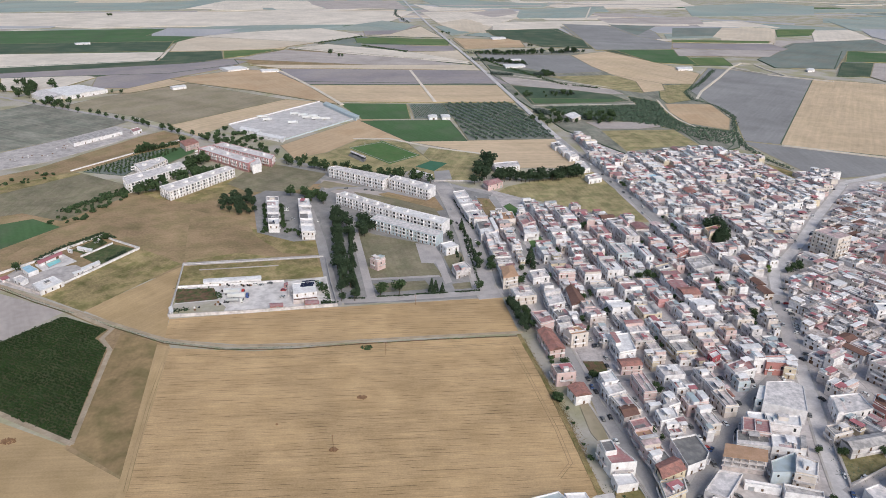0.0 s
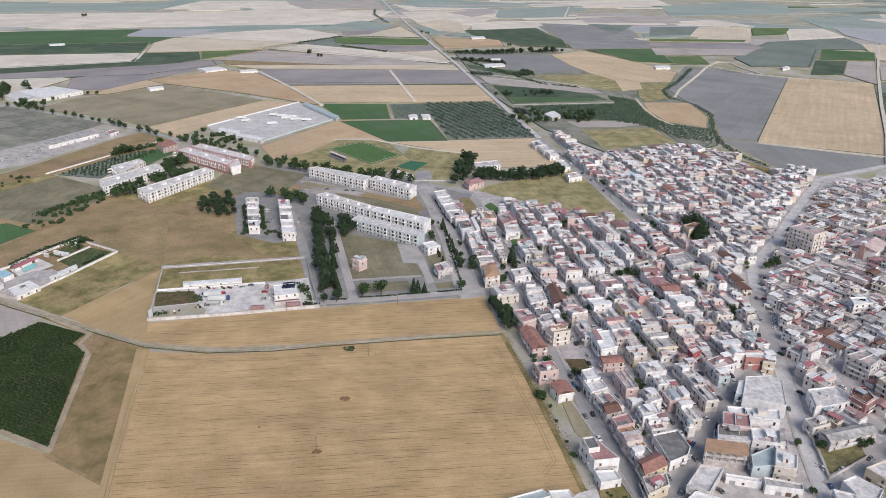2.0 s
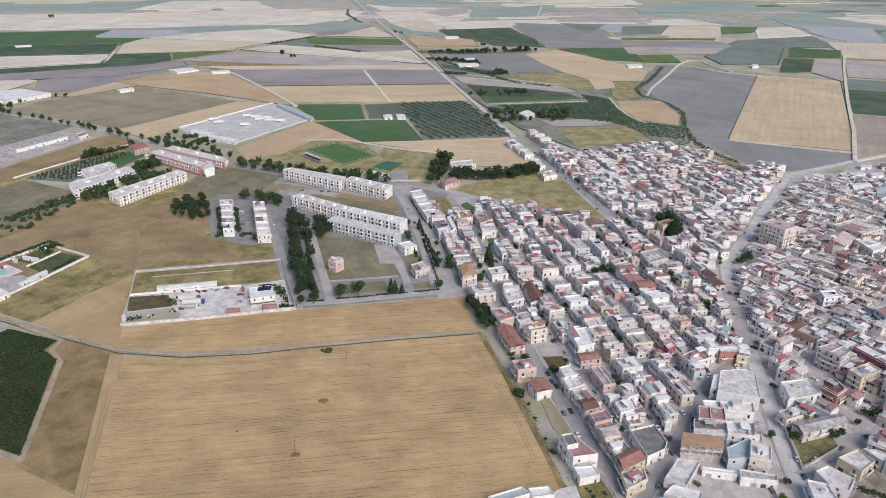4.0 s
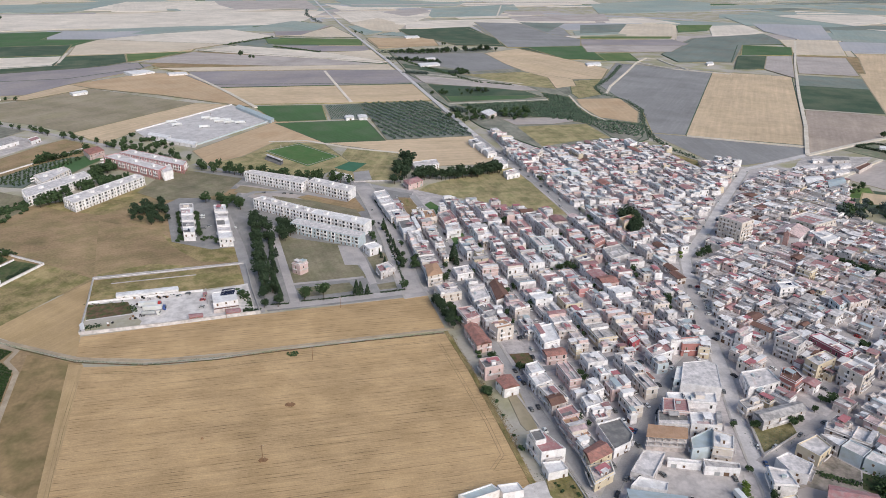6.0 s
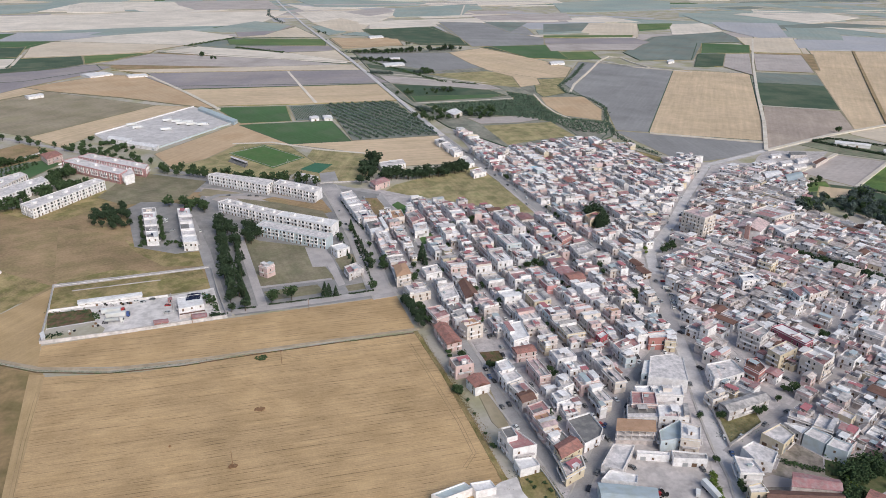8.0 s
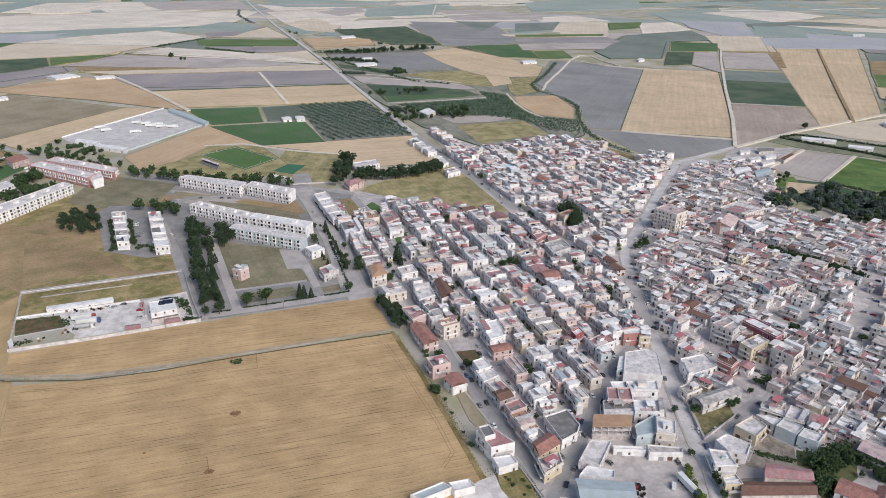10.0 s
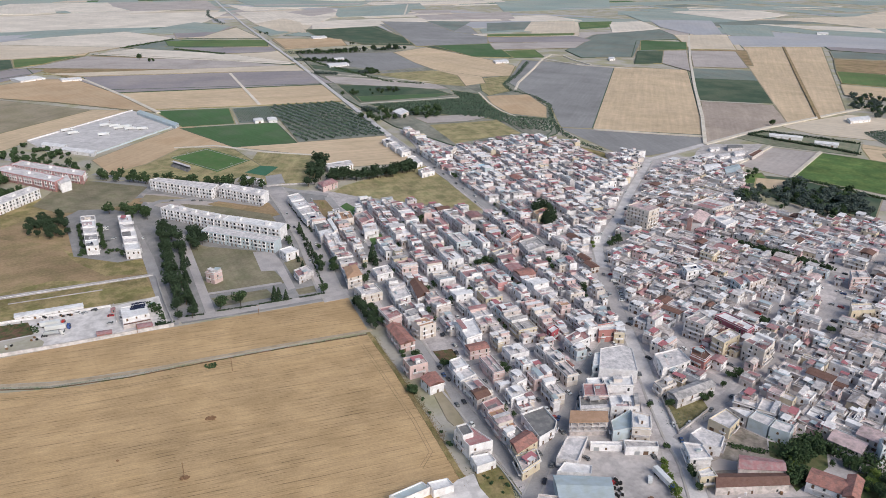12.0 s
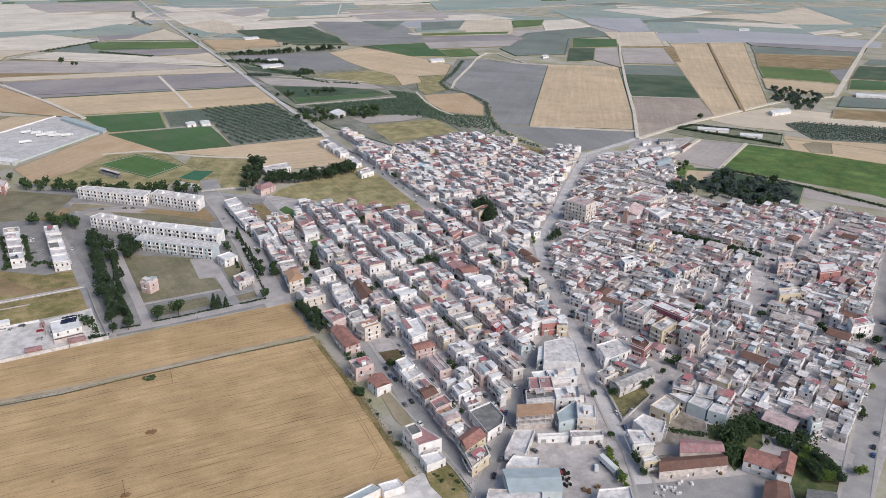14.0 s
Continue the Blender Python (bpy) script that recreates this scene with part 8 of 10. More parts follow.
older_house(467.0, 472.9, 59.1, 65.6, 6, "white", "rosesheet")
older_house(442.6, 448.5, 68.2, 80.1, 6, "skyblue", "white")
older_house(392.7, 397.6, 89.2, 99.6, 4, "grey", "grey")
older_house(397.6, 402.5, 88.5, 102.2, 5, "ochre", "grey")
older_house(367.0, 372.9, 98.2, 106.4, 5, "white", "pale")
older_house(482.1, 488.0, 64.5, 74.1, 7, "white", "grey")
older_house(428.3, 434.2, 82.6, 95.2, 7, "cream", "grey")
older_house(351.2, 363.0, 110.6, 118.1, 4, "stone", "grey")
older_house(480.5, 486.4, 75.9, 84.0, 8, "white", "white")
older_house(421.6, 427.5, 96.1, 104.0, 7, "skyblue", "white")
older_house(454.5, 460.3, 88.8, 100.7, 7, "cream", "grey")
older_house(402.5, 413.0, 108.8, 117.0, 8, "white", "grey")
older_house(421.6, 427.5, 109.0, 121.2, 7, "pink", "terracotta")
older_house(577.5, 583.4, 63.4, 76.6, 7, "white", "rosy")
older_house(442.0, 447.9, 108.2, 119.7, 8, "stone", "warm")
older_house(402.5, 413.0, 121.6, 131.5, 6, "stone", "dark")
older_house(492.0, 497.9, 96.3, 104.9, 7, "grey", "sheet")
older_house(567.0, 572.9, 77.2, 89.8, 7, "white", "pale")
older_house(442.0, 447.9, 124.1, 133.5, 7, "white", "warm")
older_house(457.1, 463.0, 120.5, 130.6, 7, "white", "white")
older_house(352.5, 363.0, 161.8, 169.4, 5, "stone", "grey")
older_house(443.1, 449.0, 139.8, 152.5, 6, "stone", "rosy")
older_house(352.5, 363.0, 172.7, 179.2, 7, "stone", "warm")
older_house(467.0, 472.9, 140.6, 153.8, 6, "white", "pale")
older_house(419.2, 425.1, 155.7, 166.4, 6, "grey", "pale")
older_house(567.0, 572.9, 117.5, 131.9, 7, "cream", "white")
older_house(496.6, 502.5, 139.1, 146.2, 8, "white", "pale")
older_house(532.1, 538.0, 132.9, 148.2, 6, "skyblue", "pale")
older_house(427.5, 432.7, 165.5, 174.4, 7, "stone", "pale")
older_house(392.0, 397.9, 176.5, 189.3, 7, "white", "browntile")
older_house(494.9, 500.8, 146.2, 157.2, 7, "cream", "pale")
older_house(367.0, 377.5, 185.8, 194.2, 6, "white", "white")
older_house(417.0, 422.9, 173.0, 185.5, 5, "stone", "warm")
older_house(432.8, 438.0, 171.7, 185.4, 6, "white", "white")
older_house(517.6, 523.5, 151.5, 169.4, 8, "pink", "terracotta")
older_house(382.1, 388.0, 196.0, 207.4, 6, "white", "rosy")
older_house(505.8, 511.7, 160.1, 176.1, 7, "pink", "pale")
older_house(492.0, 497.9, 173.0, 184.4, 6, "white", "pale")
older_house(471.6, 477.5, 183.3, 192.4, 6, "ochre", "tan")
older_house(417.0, 422.9, 201.6, 212.3, 6, "white", "pale")
older_house(432.1, 438.0, 200.5, 215.1, 5, "grey", "warm")
older_house(467.3, 473.2, 192.7, 200.3, 6, "grey", "grey")
older_house(527.5, 538.0, 176.1, 192.9, 6, "white", "warm")
older_house(407.1, 413.0, 215.0, 225.5, 7, "cream", "pale")
older_house(507.1, 513.0, 191.0, 207.3, 7, "pink", "pale")
older_house(492.0, 502.5, 202.0, 212.3, 11, "ochre", "warm")
older_house(567.0, 572.9, 179.8, 198.9, 6, "white", "white")
older_house(467.0, 472.9, 215.3, 231.5, 7, "grey", "white")
older_house(417.4, 423.3, 233.9, 242.1, 7, "white", "white")
older_house(432.1, 438.0, 230.0, 242.1, 6, "white", "warm")
older_house(492.0, 497.9, 216.7, 232.1, 8, "pink", "terracotta")
older_house(557.1, 563.0, 202.0, 215.1, 6, "grey", "white")
older_house(480.7, 486.9, 232.0, 247.2, 8, "cream", "rosy")
older_house(457.1, 463.0, 241.2, 250.3, 8, "pink", "rosy")
# the rest of the terraces
rows_of_houses(ZONE_A, NEAR_A, V, WD, 112.25, 281, 18.75, 6.5, 205, 620, 11, tall=(0.45, 0.52, 0.03), red=0.24, wide=(7, 13.5), sloping=0.11)
rows_of_houses(ZONE_B, NEAR_A, V, WD, 286.0, 540, 24.5, 4.2, 430, 830, 12, tall=(0.7, 0.29, 0.01), wide=(8, 17), halves=2, red=0.13, walls=LIGHT_WALLS + ("grey", "stone", "pink") * 2, roofs=(0.34, 0.24, 0.18, 0.18, 0.06))
rows_of_houses(ZONE_C, NEAR_C, E1, E2, 240.0, 900, 25.0, 4.0, -60, 420, 13, tall=(0.76, 0.23, 0.01), wide=(7, 15), red=0.2, halves=2, walls=OLD_WALLS, roofs=(0.34, 0.26, 0.18, 0.18, 0.04), sloping=0.3, old=True)
rows_of_houses([(513.5, 384.7), (567.8, 332.0), (334.7, 167.4), (311.5, 183.6), (328.4, 216.6), (386.8, 272.3)], NEAR_C, E1, E2, 480.0, 900, 25.0, 4.0, -200, 200, 16, tall=(0.55, 0.4, 0.05), wide=(7, 13), halves=2)
# smaller houses and outbuildings fill the odd plots left between streets
for U, T, u0, u1, pitch, t0, t1, wide in ((V, WD, 112.25, 281, 18.75, 205, 620, 3.0), (E1, E2, 240.0, 900, 25.0, -60, 420, 1.9)):
    while u0 <= u1:
        for t in range(t0, t1, 30):
            TAKEN.append(ccw([tuple(U * (u0 + p) + T * (t + q)) for p, q in ((-wide, 0), (wide, 0), (wide, 30), (-wide, 30))]))
        u0 += pitch
rows_of_houses(ZONE_A, NEAR_A, V, WD, 112.25, 281, 18.75, 6.5, 205, 620, 21, tall=(0.6, 0.4, 0.0), wide=(4.5, 7.5), halves=2, openness=0.12)
rows_of_houses(ZONE_C, NEAR_C, E1, E2, 240.0, 900, 25.0, 4.2, -60, 420, 22, tall=(0.7, 0.3, 0.0), wide=(4.5, 7.5), halves=3, openness=0.12, walls=OLD_WALLS, sloping=0.25, old=True)
# terraces along the straight road out of town
STRIP = [(174.0, 983.8), (193.8, 993.4), (210.5, 810.4), (184.2, 711.4), (196.5, 576.0), (187.4, 564.7), (171.5, 663.3)]
rows_of_houses(STRIP, NEAR_A, V, WD, 287.0, 305, 15.0, 1.0, 560, 880, 15, tall=(0.4, 0.5, 0.1))


def join_pieces(pieces, name, label, category):
    """All noted pieces in one mesh."""
    mats, index, vs, loops, starts, mi, n, ln = [], {}, [], [], [], [], 0, 0
    cache = {}
    for me, m in pieces:
        if me.name not in cache:
            co = np.empty(len(me.vertices) * 3)
            me.vertices.foreach_get("co", co)
            lp = np.empty(len(me.loops), int)
            me.loops.foreach_get("vertex_index", lp)
            st = np.empty(len(me.polygons), int)
            me.polygons.foreach_get("loop_start", st)
            ids = np.empty(len(me.polygons), int)
            me.polygons.foreach_get("material_index", ids)
            slots = []
            for mt in me.materials:
                if mt.name not in index:
                    index[mt.name] = len(mats)
                    mats.append(mt)
                slots.append(index[mt.name])
            cache[me.name] = (co.reshape(-1, 3), lp, st, np.array(slots)[ids])
        co, lp, st, ids = cache[me.name]
        k = np.array(m)
        vs.append(co @ k[:3, :3].T + k[:3, 3])
        loops.append(lp + n)
        starts.append(st + ln)
        mi.append(ids)
        n, ln = n + len(co), ln + len(lp)
    me = bpy.data.meshes.new(name)
    vs, loops, starts, mi = np.concatenate(vs), np.concatenate(loops), np.concatenate(starts), np.concatenate(mi)
    me.vertices.add(len(vs))
    me.vertices.foreach_set("co", vs.ravel())
    me.loops.add(len(loops))
    me.loops.foreach_set("vertex_index", loops)
    me.polygons.add(len(starts))
    me.polygons.foreach_set("loop_start", starts)
    for mt in mats:
        me.materials.append(mt)
    me.polygons.foreach_set("material_index", mi)
    me.polygons.foreach_set("use_smooth", np.zeros(len(starts), bool))
    me.update(calc_edges=True)
    me.validate()
    tagged(new(name, me), label, category, kind="stuff")


join_pieces(FAR, "far_houses", "dense terraces of white, grey and pink flat-roofed houses", "houses")

# ------------------------------------------------------------------ plants
def clump_cloud(r, n, shape, size):
    """n small uneven leaf clumps scattered through a crown. shape(): a point; size: clump radius range."""
    v, f = [], []
    for _ in range(n):
        x, y, z = shape(r)
        s = r.uniform(*size)
        k = len(v)
        for dx, dy, dz in ((1, 0, 0), (0, 1, 0), (-1, 0, 0), (0, -1, 0), (0, 0, 0.8), (0, 0, -0.7)):
            v.append((x + s * (dx + r.uniform(-0.4, 0.4)), y + s * (dy + r.uniform(-0.4, 0.4)), z + s * (dz + r.uniform(-0.35, 0.35))))
        for a, b in ((0, 1), (1, 2), (2, 3), (3, 0)):
            if r.random() < 0.85:
                f.append((k + a, k + b, k + 4))
            if r.random() < 0.7:
                f.append((k + b, k + a, k + 5))
    return v, f


def ball(rx, rz, cz, lobes=5, hollow=0.45):
    """A point sampler over an uneven, lobed crown."""
    def shape(r, seeds=[]):
        if not seeds:
            for _ in range(lobes):
                a = r.uniform(0, 6.28)
                seeds.append((math.cos(a) * rx * r.uniform(0.2, 0.62), math.sin(a) * rx * r.uniform(0.2, 0.62), cz + rz * r.uniform(-0.5, 0.55), r.uniform(0.4, 0.68)))
        sx, sy, sz, k = r.choice(seeds)
        while True:
            p = Vector((r.uniform(-1, 1), r.uniform(-1, 1), r.uniform(-1, 1)))
            if hollow < p.length < 1:
                break
        return sx + p.x * rx * k, sy + p.y * rx * k, sz + p.z * rz * k
    return shape


def cone(rad, z0, z1):
    def shape(r):
        t = r.random() ** 1.3
        a, k = r.uniform(0, 6.28), rad * (1 - t) ** 0.8 * r.uniform(0.55, 1.08)
        return math.cos(a) * k, math.sin(a) * k, z0 + (z1 - z0) * t
    return shape


def trunk_mesh(h, rad, limbs, spread):
    """Tapered trunk with a few limbs."""
    r = random.Random(int(h * 100))
    v, f = [], []

    def limb(p, q, a, b):
        k = len(v)
        for base, rr in ((p, a), (q, b)):
            for i in range(6):
                w = 6.283 * i / 6
                v.append((base[0] + rr * math.cos(w), base[1] + rr * math.sin(w), base[2]))
        for i in range(6):
            f.append((k + i, k + (i + 1) % 6, k + 6 + (i + 1) % 6, k + 6 + i))
    limb((0, 0, -0.3), (0.1, 0.05, h * 0.55), rad, rad * 0.7)
    limb((0.1, 0.05, h * 0.55), (0.0, 0.15, h), rad * 0.7, rad * 0.3)
    for i in range(limbs):
        a = 6.283 * i / limbs + r.uniform(-0.4, 0.4)
        z = h * r.uniform(0.45, 0.75)
        limb((0.1, 0.05, z), (math.cos(a) * spread, math.sin(a) * spread, z + spread * 0.7), rad * 0.45, rad * 0.18)
    return v, f


def tree_kind(seed, kind, share=1.0, grow=1.0):
    """Trunk and crown; share and grow: fewer and larger clumps for far trees."""
    r = random.Random(seed)

    def cloud(n, shape, size):
        return clump_cloud(r, int(n * share), shape, (size[0] * grow, size[1] * grow))
    if kind == "pine":
        t, c, m = trunk_mesh(6.5, 0.28, 5, 2.0), cloud(400, ball(3.9, 3.4, 6.0, 9), (0.28, 0.68)), LEAF["pine"]
    elif kind == "round":
        t, c, m = trunk_mesh(3.4, 0.2, 5, 1.2), cloud(290, ball(2.9, 2.4, 3.9, 8), (0.22, 0.52)), LEAF["broad"]
    elif kind == "hazed":
        t, c, m = trunk_mesh(3.4, 0.2, 5, 1.2), cloud(290, ball(2.9, 2.6, 3.7, 8), (0.22, 0.52)), LEAF["hazed"]
    elif kind == "lime":
        t, c, m = trunk_mesh(3.4, 0.2, 5, 1.2), cloud(330, ball(2.8, 2.2, 3.6, 8), (0.2, 0.48)), LEAF["lime"]
    elif kind == "conifer":
        t, c, m = trunk_mesh(7.0, 0.22, 3, 0.6), cloud(420, cone(2.4, 0.9, 9.5), (0.22, 0.48)), LEAF["pine"]
    else:
        t, c, m = trunk_mesh(1.0, 0.1, 4, 0.6), cloud(150, ball(1.5, 1.0, 1.1, 5, 0.2), (0.22, 0.45)), LEAF["broad"]
    return mesh_of("trunk", *t, M["bark"]), mesh_of("crown", *c, m)


KINDS = {k: [tree_kind(s * 13 + i, k) for i in range(4)] for s, k in enumerate(("pine", "round", "lime", "conifer", "shrub", "hazed"))}
FAR_KINDS = {k: [tree_kind(s * 13 + i, k, 0.36, 1.5) for i in range(4)] for s, k in enumerate(("pine", "round", "lime", "conifer", "shrub", "hazed"))}
TREE_LABEL = {"pine": ("pine_tree", "dark green pine with a broad uneven crown", "tree", "pines"), "round": ("broadleaf_tree", "green broadleaf tree with a rounded ragged crown", "tree", "broadleaf trees"),
              "lime": ("bright_tree", "bright yellow-green leafy tree", "tree", "bright trees"), "conifer": ("conifer_tree", "tall dark conical conifer", "tree", "conifers"),
              "shrub": ("shrub", "low dense green shrub", "shrub", "shrubs")}
trng = random.Random(21)
FAR_TREES = []  # trees of the plain and the far streets, joined at the end


def plant(kind, x, y, size=1.0):
    if not clear_of([(x - 0.5, y - 0.5), (x + 0.5, y - 0.5), (x + 0.5, y + 0.5), (x - 0.5, y + 0.5)], BUILT):
        return None
    t, c = trng.choice(KINDS[kind])
    if math.hypot(x, y) > 640:  # past the countable ones
        t, c = trng.choice(FAR_KINDS[kind])
        s = size * trng.uniform(0.72, 1.22)
        FAR_TREES.append((t, pose(x, y, 0, 0, 0, trng.uniform(0, 360)) @ Matrix.Scale(s, 4)))
        FAR_TREES.append((c, FAR_TREES[-1][1]))
        return True
    name, label, cat, grp = TREE_LABEL[kind]
    root = new(name, t)
    s = size * trng.uniform(0.72, 1.22)
    root.matrix_basis = pose(x, y, 0, 0, 0, trng.uniform(0, 360)) @ Matrix.Diagonal((s * trng.uniform(0.9, 1.1), s * trng.uniform(0.9, 1.1), s, 1))
    part("crown", c, root)
    return tagged(root, label, cat, grp)


def plants(kind, pts, size=1.0):
    for x, y in pts:
        plant(kind, x, y, size)


def plants_along(kind, line, step, size=1.0, jitter=1.0):
    for a, b in zip(line, line[1:]):
        a, b = Vector(a), Vector(b)
        n = max(1, round((b - a).length / step))
        for i in range(n):
            p = a + (b - a) * ((i + trng.uniform(0.2, 0.8)) / n)
            plant(kind, p.x + trng.uniform(-jitter, jitter), p.y + trng.uniform(-jitter, jitter), size)


def plants_in(kind, poly, n, size=1.0):
    xs, ys = [p[0] for p in poly], [p[1] for p in poly]
    k = 0
    for _ in range(n * 30):
        p = (trng.uniform(min(xs), max(xs)), trng.uniform(min(ys), max(ys)))
        if inside(p, poly):
            k += plant(kind, *p, size * trng.uniform(0.75, 1.2)) is not None
            if k >= n:
                return


def wood(poly, n, kinds, size, label, seed):
    """A wood too dense to count: trunks and crowns in one object."""
    r = random.Random(seed)
    xs, ys = [p[0] for p in poly], [p[1] for p in poly]
    geos, tops, k = [], [], 0
    while k < n:
        p = (r.uniform(min(xs), max(xs)), r.uniform(min(ys), max(ys)))
        if not inside(p, poly):
            continue
        k += 1
        t, c = r.choice(FAR_KINDS[r.choice(kinds)])
        m = pose(p[0], p[1], 0, 0, 0, r.uniform(0, 360)) @ Matrix.Scale(size * r.uniform(0.7, 1.25), 4)
        FAR_WOOD.append((t, m))
        FAR_WOOD.append((c, m))
    join_pieces(FAR_WOOD, "wood", label, "woodland")
    FAR_WOOD.clear()


FAR_WOOD = []
WOODS = []
# avenue of pines
plants_along("pine", [(-98.7, 593.1), (-88.6, 540.5), (-78.9, 492.1), (-67.6, 433.8)], 8.5, 1.15, 2.6)
plants_along("pine", [(-91.3, 594.6), (-79.4, 537.6)], 9, 1.15, 2.2)
plants_along("conifer", [(-78.3, 548.3), (-68.5, 493.5), (-59.2, 431.1)], 8, 1.1, 2.2)
plants("conifer", [(-91.7, 564.0), (-77.9, 506.2), (-66.3, 461.4), (-61.9, 447.7), (-83.8, 530.4), (-84.8, 516.3), (-70.8, 475.9), (-70.6, 450.4), (-95.0, 577.0)], 1.25)
plants("pine", [(-59.7, 427.5), (-68.7, 426.7), (-65.4, 448.8)], 0.95)
plants("round", [(-43.2, 436.8), (-30.0, 438.8)], 1.5)
plants("conifer", [(-7.6, 442.0), (-4.8, 442.1), (-0.1, 441.3)], 1.0)
plants("round", [(25.5, 446.4)], 1.6)
plants("round", [(3.6, 560.8), (5.0, 545.4), (6.8, 538.8), (5.4, 570.6)], 1.0)
plants("pine", [(-74.5, 580.4), (-68.3, 568.6), (-61.1, 566.3)], 0.9)
plants("round", [(-55.4, 603.1), (-47.1, 593.8), (-38.2, 595.0), (-29.2, 584.1)], 0.9)
# behind the apartment blocks
plants_along("round", [(-181.8, 761.0), (-139.1, 740.4), (-100.1, 724.8), (-50.7, 710.2), (-14.6, 691.8)], 7, 1.55, 3)
plants_along("round", [(-169.8, 770.7), (-115.2, 745.6), (-63.6, 721.9), (-27.0, 711.0)], 12, 1.5, 3)
plants_in("pine", [(-207.1, 606.9), (-205.9, 639.0), (-187.4, 651.5), (-169.7, 596.0), (-179.3, 589.8)], 46, 0.8)
plants_in("pine", [(29.3, 685.8), (37.6, 746.8), (47.0, 783.6), (56.1, 783.9), (51.3, 747.3), (40.7, 682.4)], 26, 1.15)
plants_in("pine", [(53.4, 701.9), (84.9, 699.1), (117.9, 704.1), (152.8, 717.3), (155.1, 729.7), (120.2, 720.2), (86.6, 715.0), (56.9, 718.0)], 62, 1.15)
plants_in("round", [(134.2, 1015.4), (168.9, 1056.3), (175.6, 1017.3), (153.8, 952.0), (135.2, 958.0)], 14, 1.3)
plants_in("round", [(204.6, 1018.7), (242.9, 1043.9), (245.4, 1005.7), (201.9, 981.9)], 22, 1.3)
plants_along("round", [(76, 1688), (154, 1674), (237, 1710)], 8, 1.3, 4)
plants_along("round", [(89, 1570), (177, 1526)], 10, 1.2, 3)
plants_in("round", [(174, 1393), (216, 1438), (213, 1382), (180, 1354)], 12, 1.2)
plants_in("round", [(112.2, 1189.6), (224, 1217), (209.5, 1174.9), (119.0, 1160.2)], 16, 1.2)
plants_in("pine", [(-76.8, 558.5), (-69.6, 570.6), (-62.2, 572.4), (-57.5, 546.3), (-68.0, 542.7)], 7, 1.0)
plants_in("round", [(-301.2, 642.7), (-278.8, 655.5), (-254.0, 695.2), (-235.6, 728.3), (-273.6, 718.6), (-299.8, 663.7)], 38, 1.45)
plants_in("round", [(-285.4, 735.0), (-247.1, 772.4), (-255.8, 791.3), (-285.1, 761.7)], 14, 1.4)
plants_in("pine", [(-74.5, 580.4), (-66.2, 582.8), (-58.1, 565.3), (-62.4, 552.4), (-70.0, 557.2)], 7, 0.95)
plants("pine", [(-55.4, 603.1), (-51.7, 599.2), (-47.1, 593.8), (-42.7, 595.1)], 0.75)
plants("round", [(-131.5, 643.8), (-125.8, 633.5), (-120.9, 643.3), (-115.2, 633.0), (-135.6, 653.8)], 1.5)
plants_along("round", [(-167.0, 619.0), (-150.8, 557.3)], 5, 0.7, 0.8)
plants_along("round", [(-149.7, 614.8), (-136.0, 557.8)], 5, 0.8, 0.8)
plants("round", [(-148.9, 557.4), (-142.4, 556.3), (-119.6, 542.8), (-115.9, 542.9), (-110.7, 545.5)], 0.9)
plants_along("conifer", [(14.8, 575.6), (21.4, 530.6), (26.4, 482.9)], 9, 0.8, 0.8)
plants_in("round", [(-629, 1079), (-579, 1113), (-563, 1065), (-585.9, 1043.0)], 9, 1.5)
plants_in("round", [(-767, 1224), (-723, 1249), (-679, 1218), (-677, 1166), (-720, 1143)], 14, 1.6)
plants_in("round", [(-274.8, 810.6), (-222.3, 775.7), (-218.9, 787.8), (-184.5, 779.5), (-196.3, 803.5), (-286.1, 858.7)], 18, 1.5)
plants_in("round", [(-356.7, 789.8), (-329.9, 824.0), (-313.4, 835.3), (-327.7, 856.9), (-357.1, 807.3)], 9, 1.5)
plants("round", [(-227.0, 741.5), (-221.0, 737.4), (-225.6, 706.0), (-148.0, 647.6), (-127.5, 625.1), (-133.8, 644.7), (-113.2, 625.5), (-122.9, 645.0)], 1.6)
WOODS.append(([(-340.9, 565.3), (-341.1, 621.6), (-316.6, 670.4), (-301.7, 647.8), (-311.6, 591.7), (-321.4, 560.5)], 75, ("shrub",), 1.25, "scrubby bushes along a field boundary", 64))
plants_in("shrub", [(-445.5, 673.4), (-432.8, 712.9), (-406.6, 720.0), (-403.3, 701.8), (-437.2, 659.1)], 14, 1.3)
plants_along("round", [(-624, 1070), (-433.5, 959.4), (-330.6, 886.1), (-249.3, 827.2)], 20, 1.4, 3)
plants_in("round", [(-683, 1126), (-694, 1196), (-673, 1230), (-613, 1130), (-601, 1072)], 16, 1.9)
plants("round", [(-590, 1085), (-582, 1095), (-578, 1113), (-546, 1163), (-532, 1164), (-431.7, 966.5), (-406.4, 940.1), (-367.7, 928.5)], 1.2)
plants_in("shrub", [(-307.1, 869.3), (-287.5, 925.6), (-251.7, 889.5), (-215.0, 856.0), (-253.7, 843.3)], 26, 2.2)
plants_in("shrub", [(-156.3, 548.1), (-145.4, 552.3), (-108.4, 545.6), (-114.5, 553.1), (-147.5, 561.4)], 8, 1.2)
plants("round", [(-262, 1652)], 2.2)
plants("round", [(-237, 1617), (-230, 1617)], 1.2)
plants_along("conifer", [(6.4, 530.7), (12.6, 497.6), (19.3, 465.5)], 12, 0.6, 1)
plants("round", [(28.6, 523.6), (28.3, 503.4), (28.5, 487.4), (36.5, 490.0), (37.4, 479.4)], 1.0)
plants("conifer", [(66.9, 491.1), (67.9, 484.3), (66.0, 495.8)], 1.35)
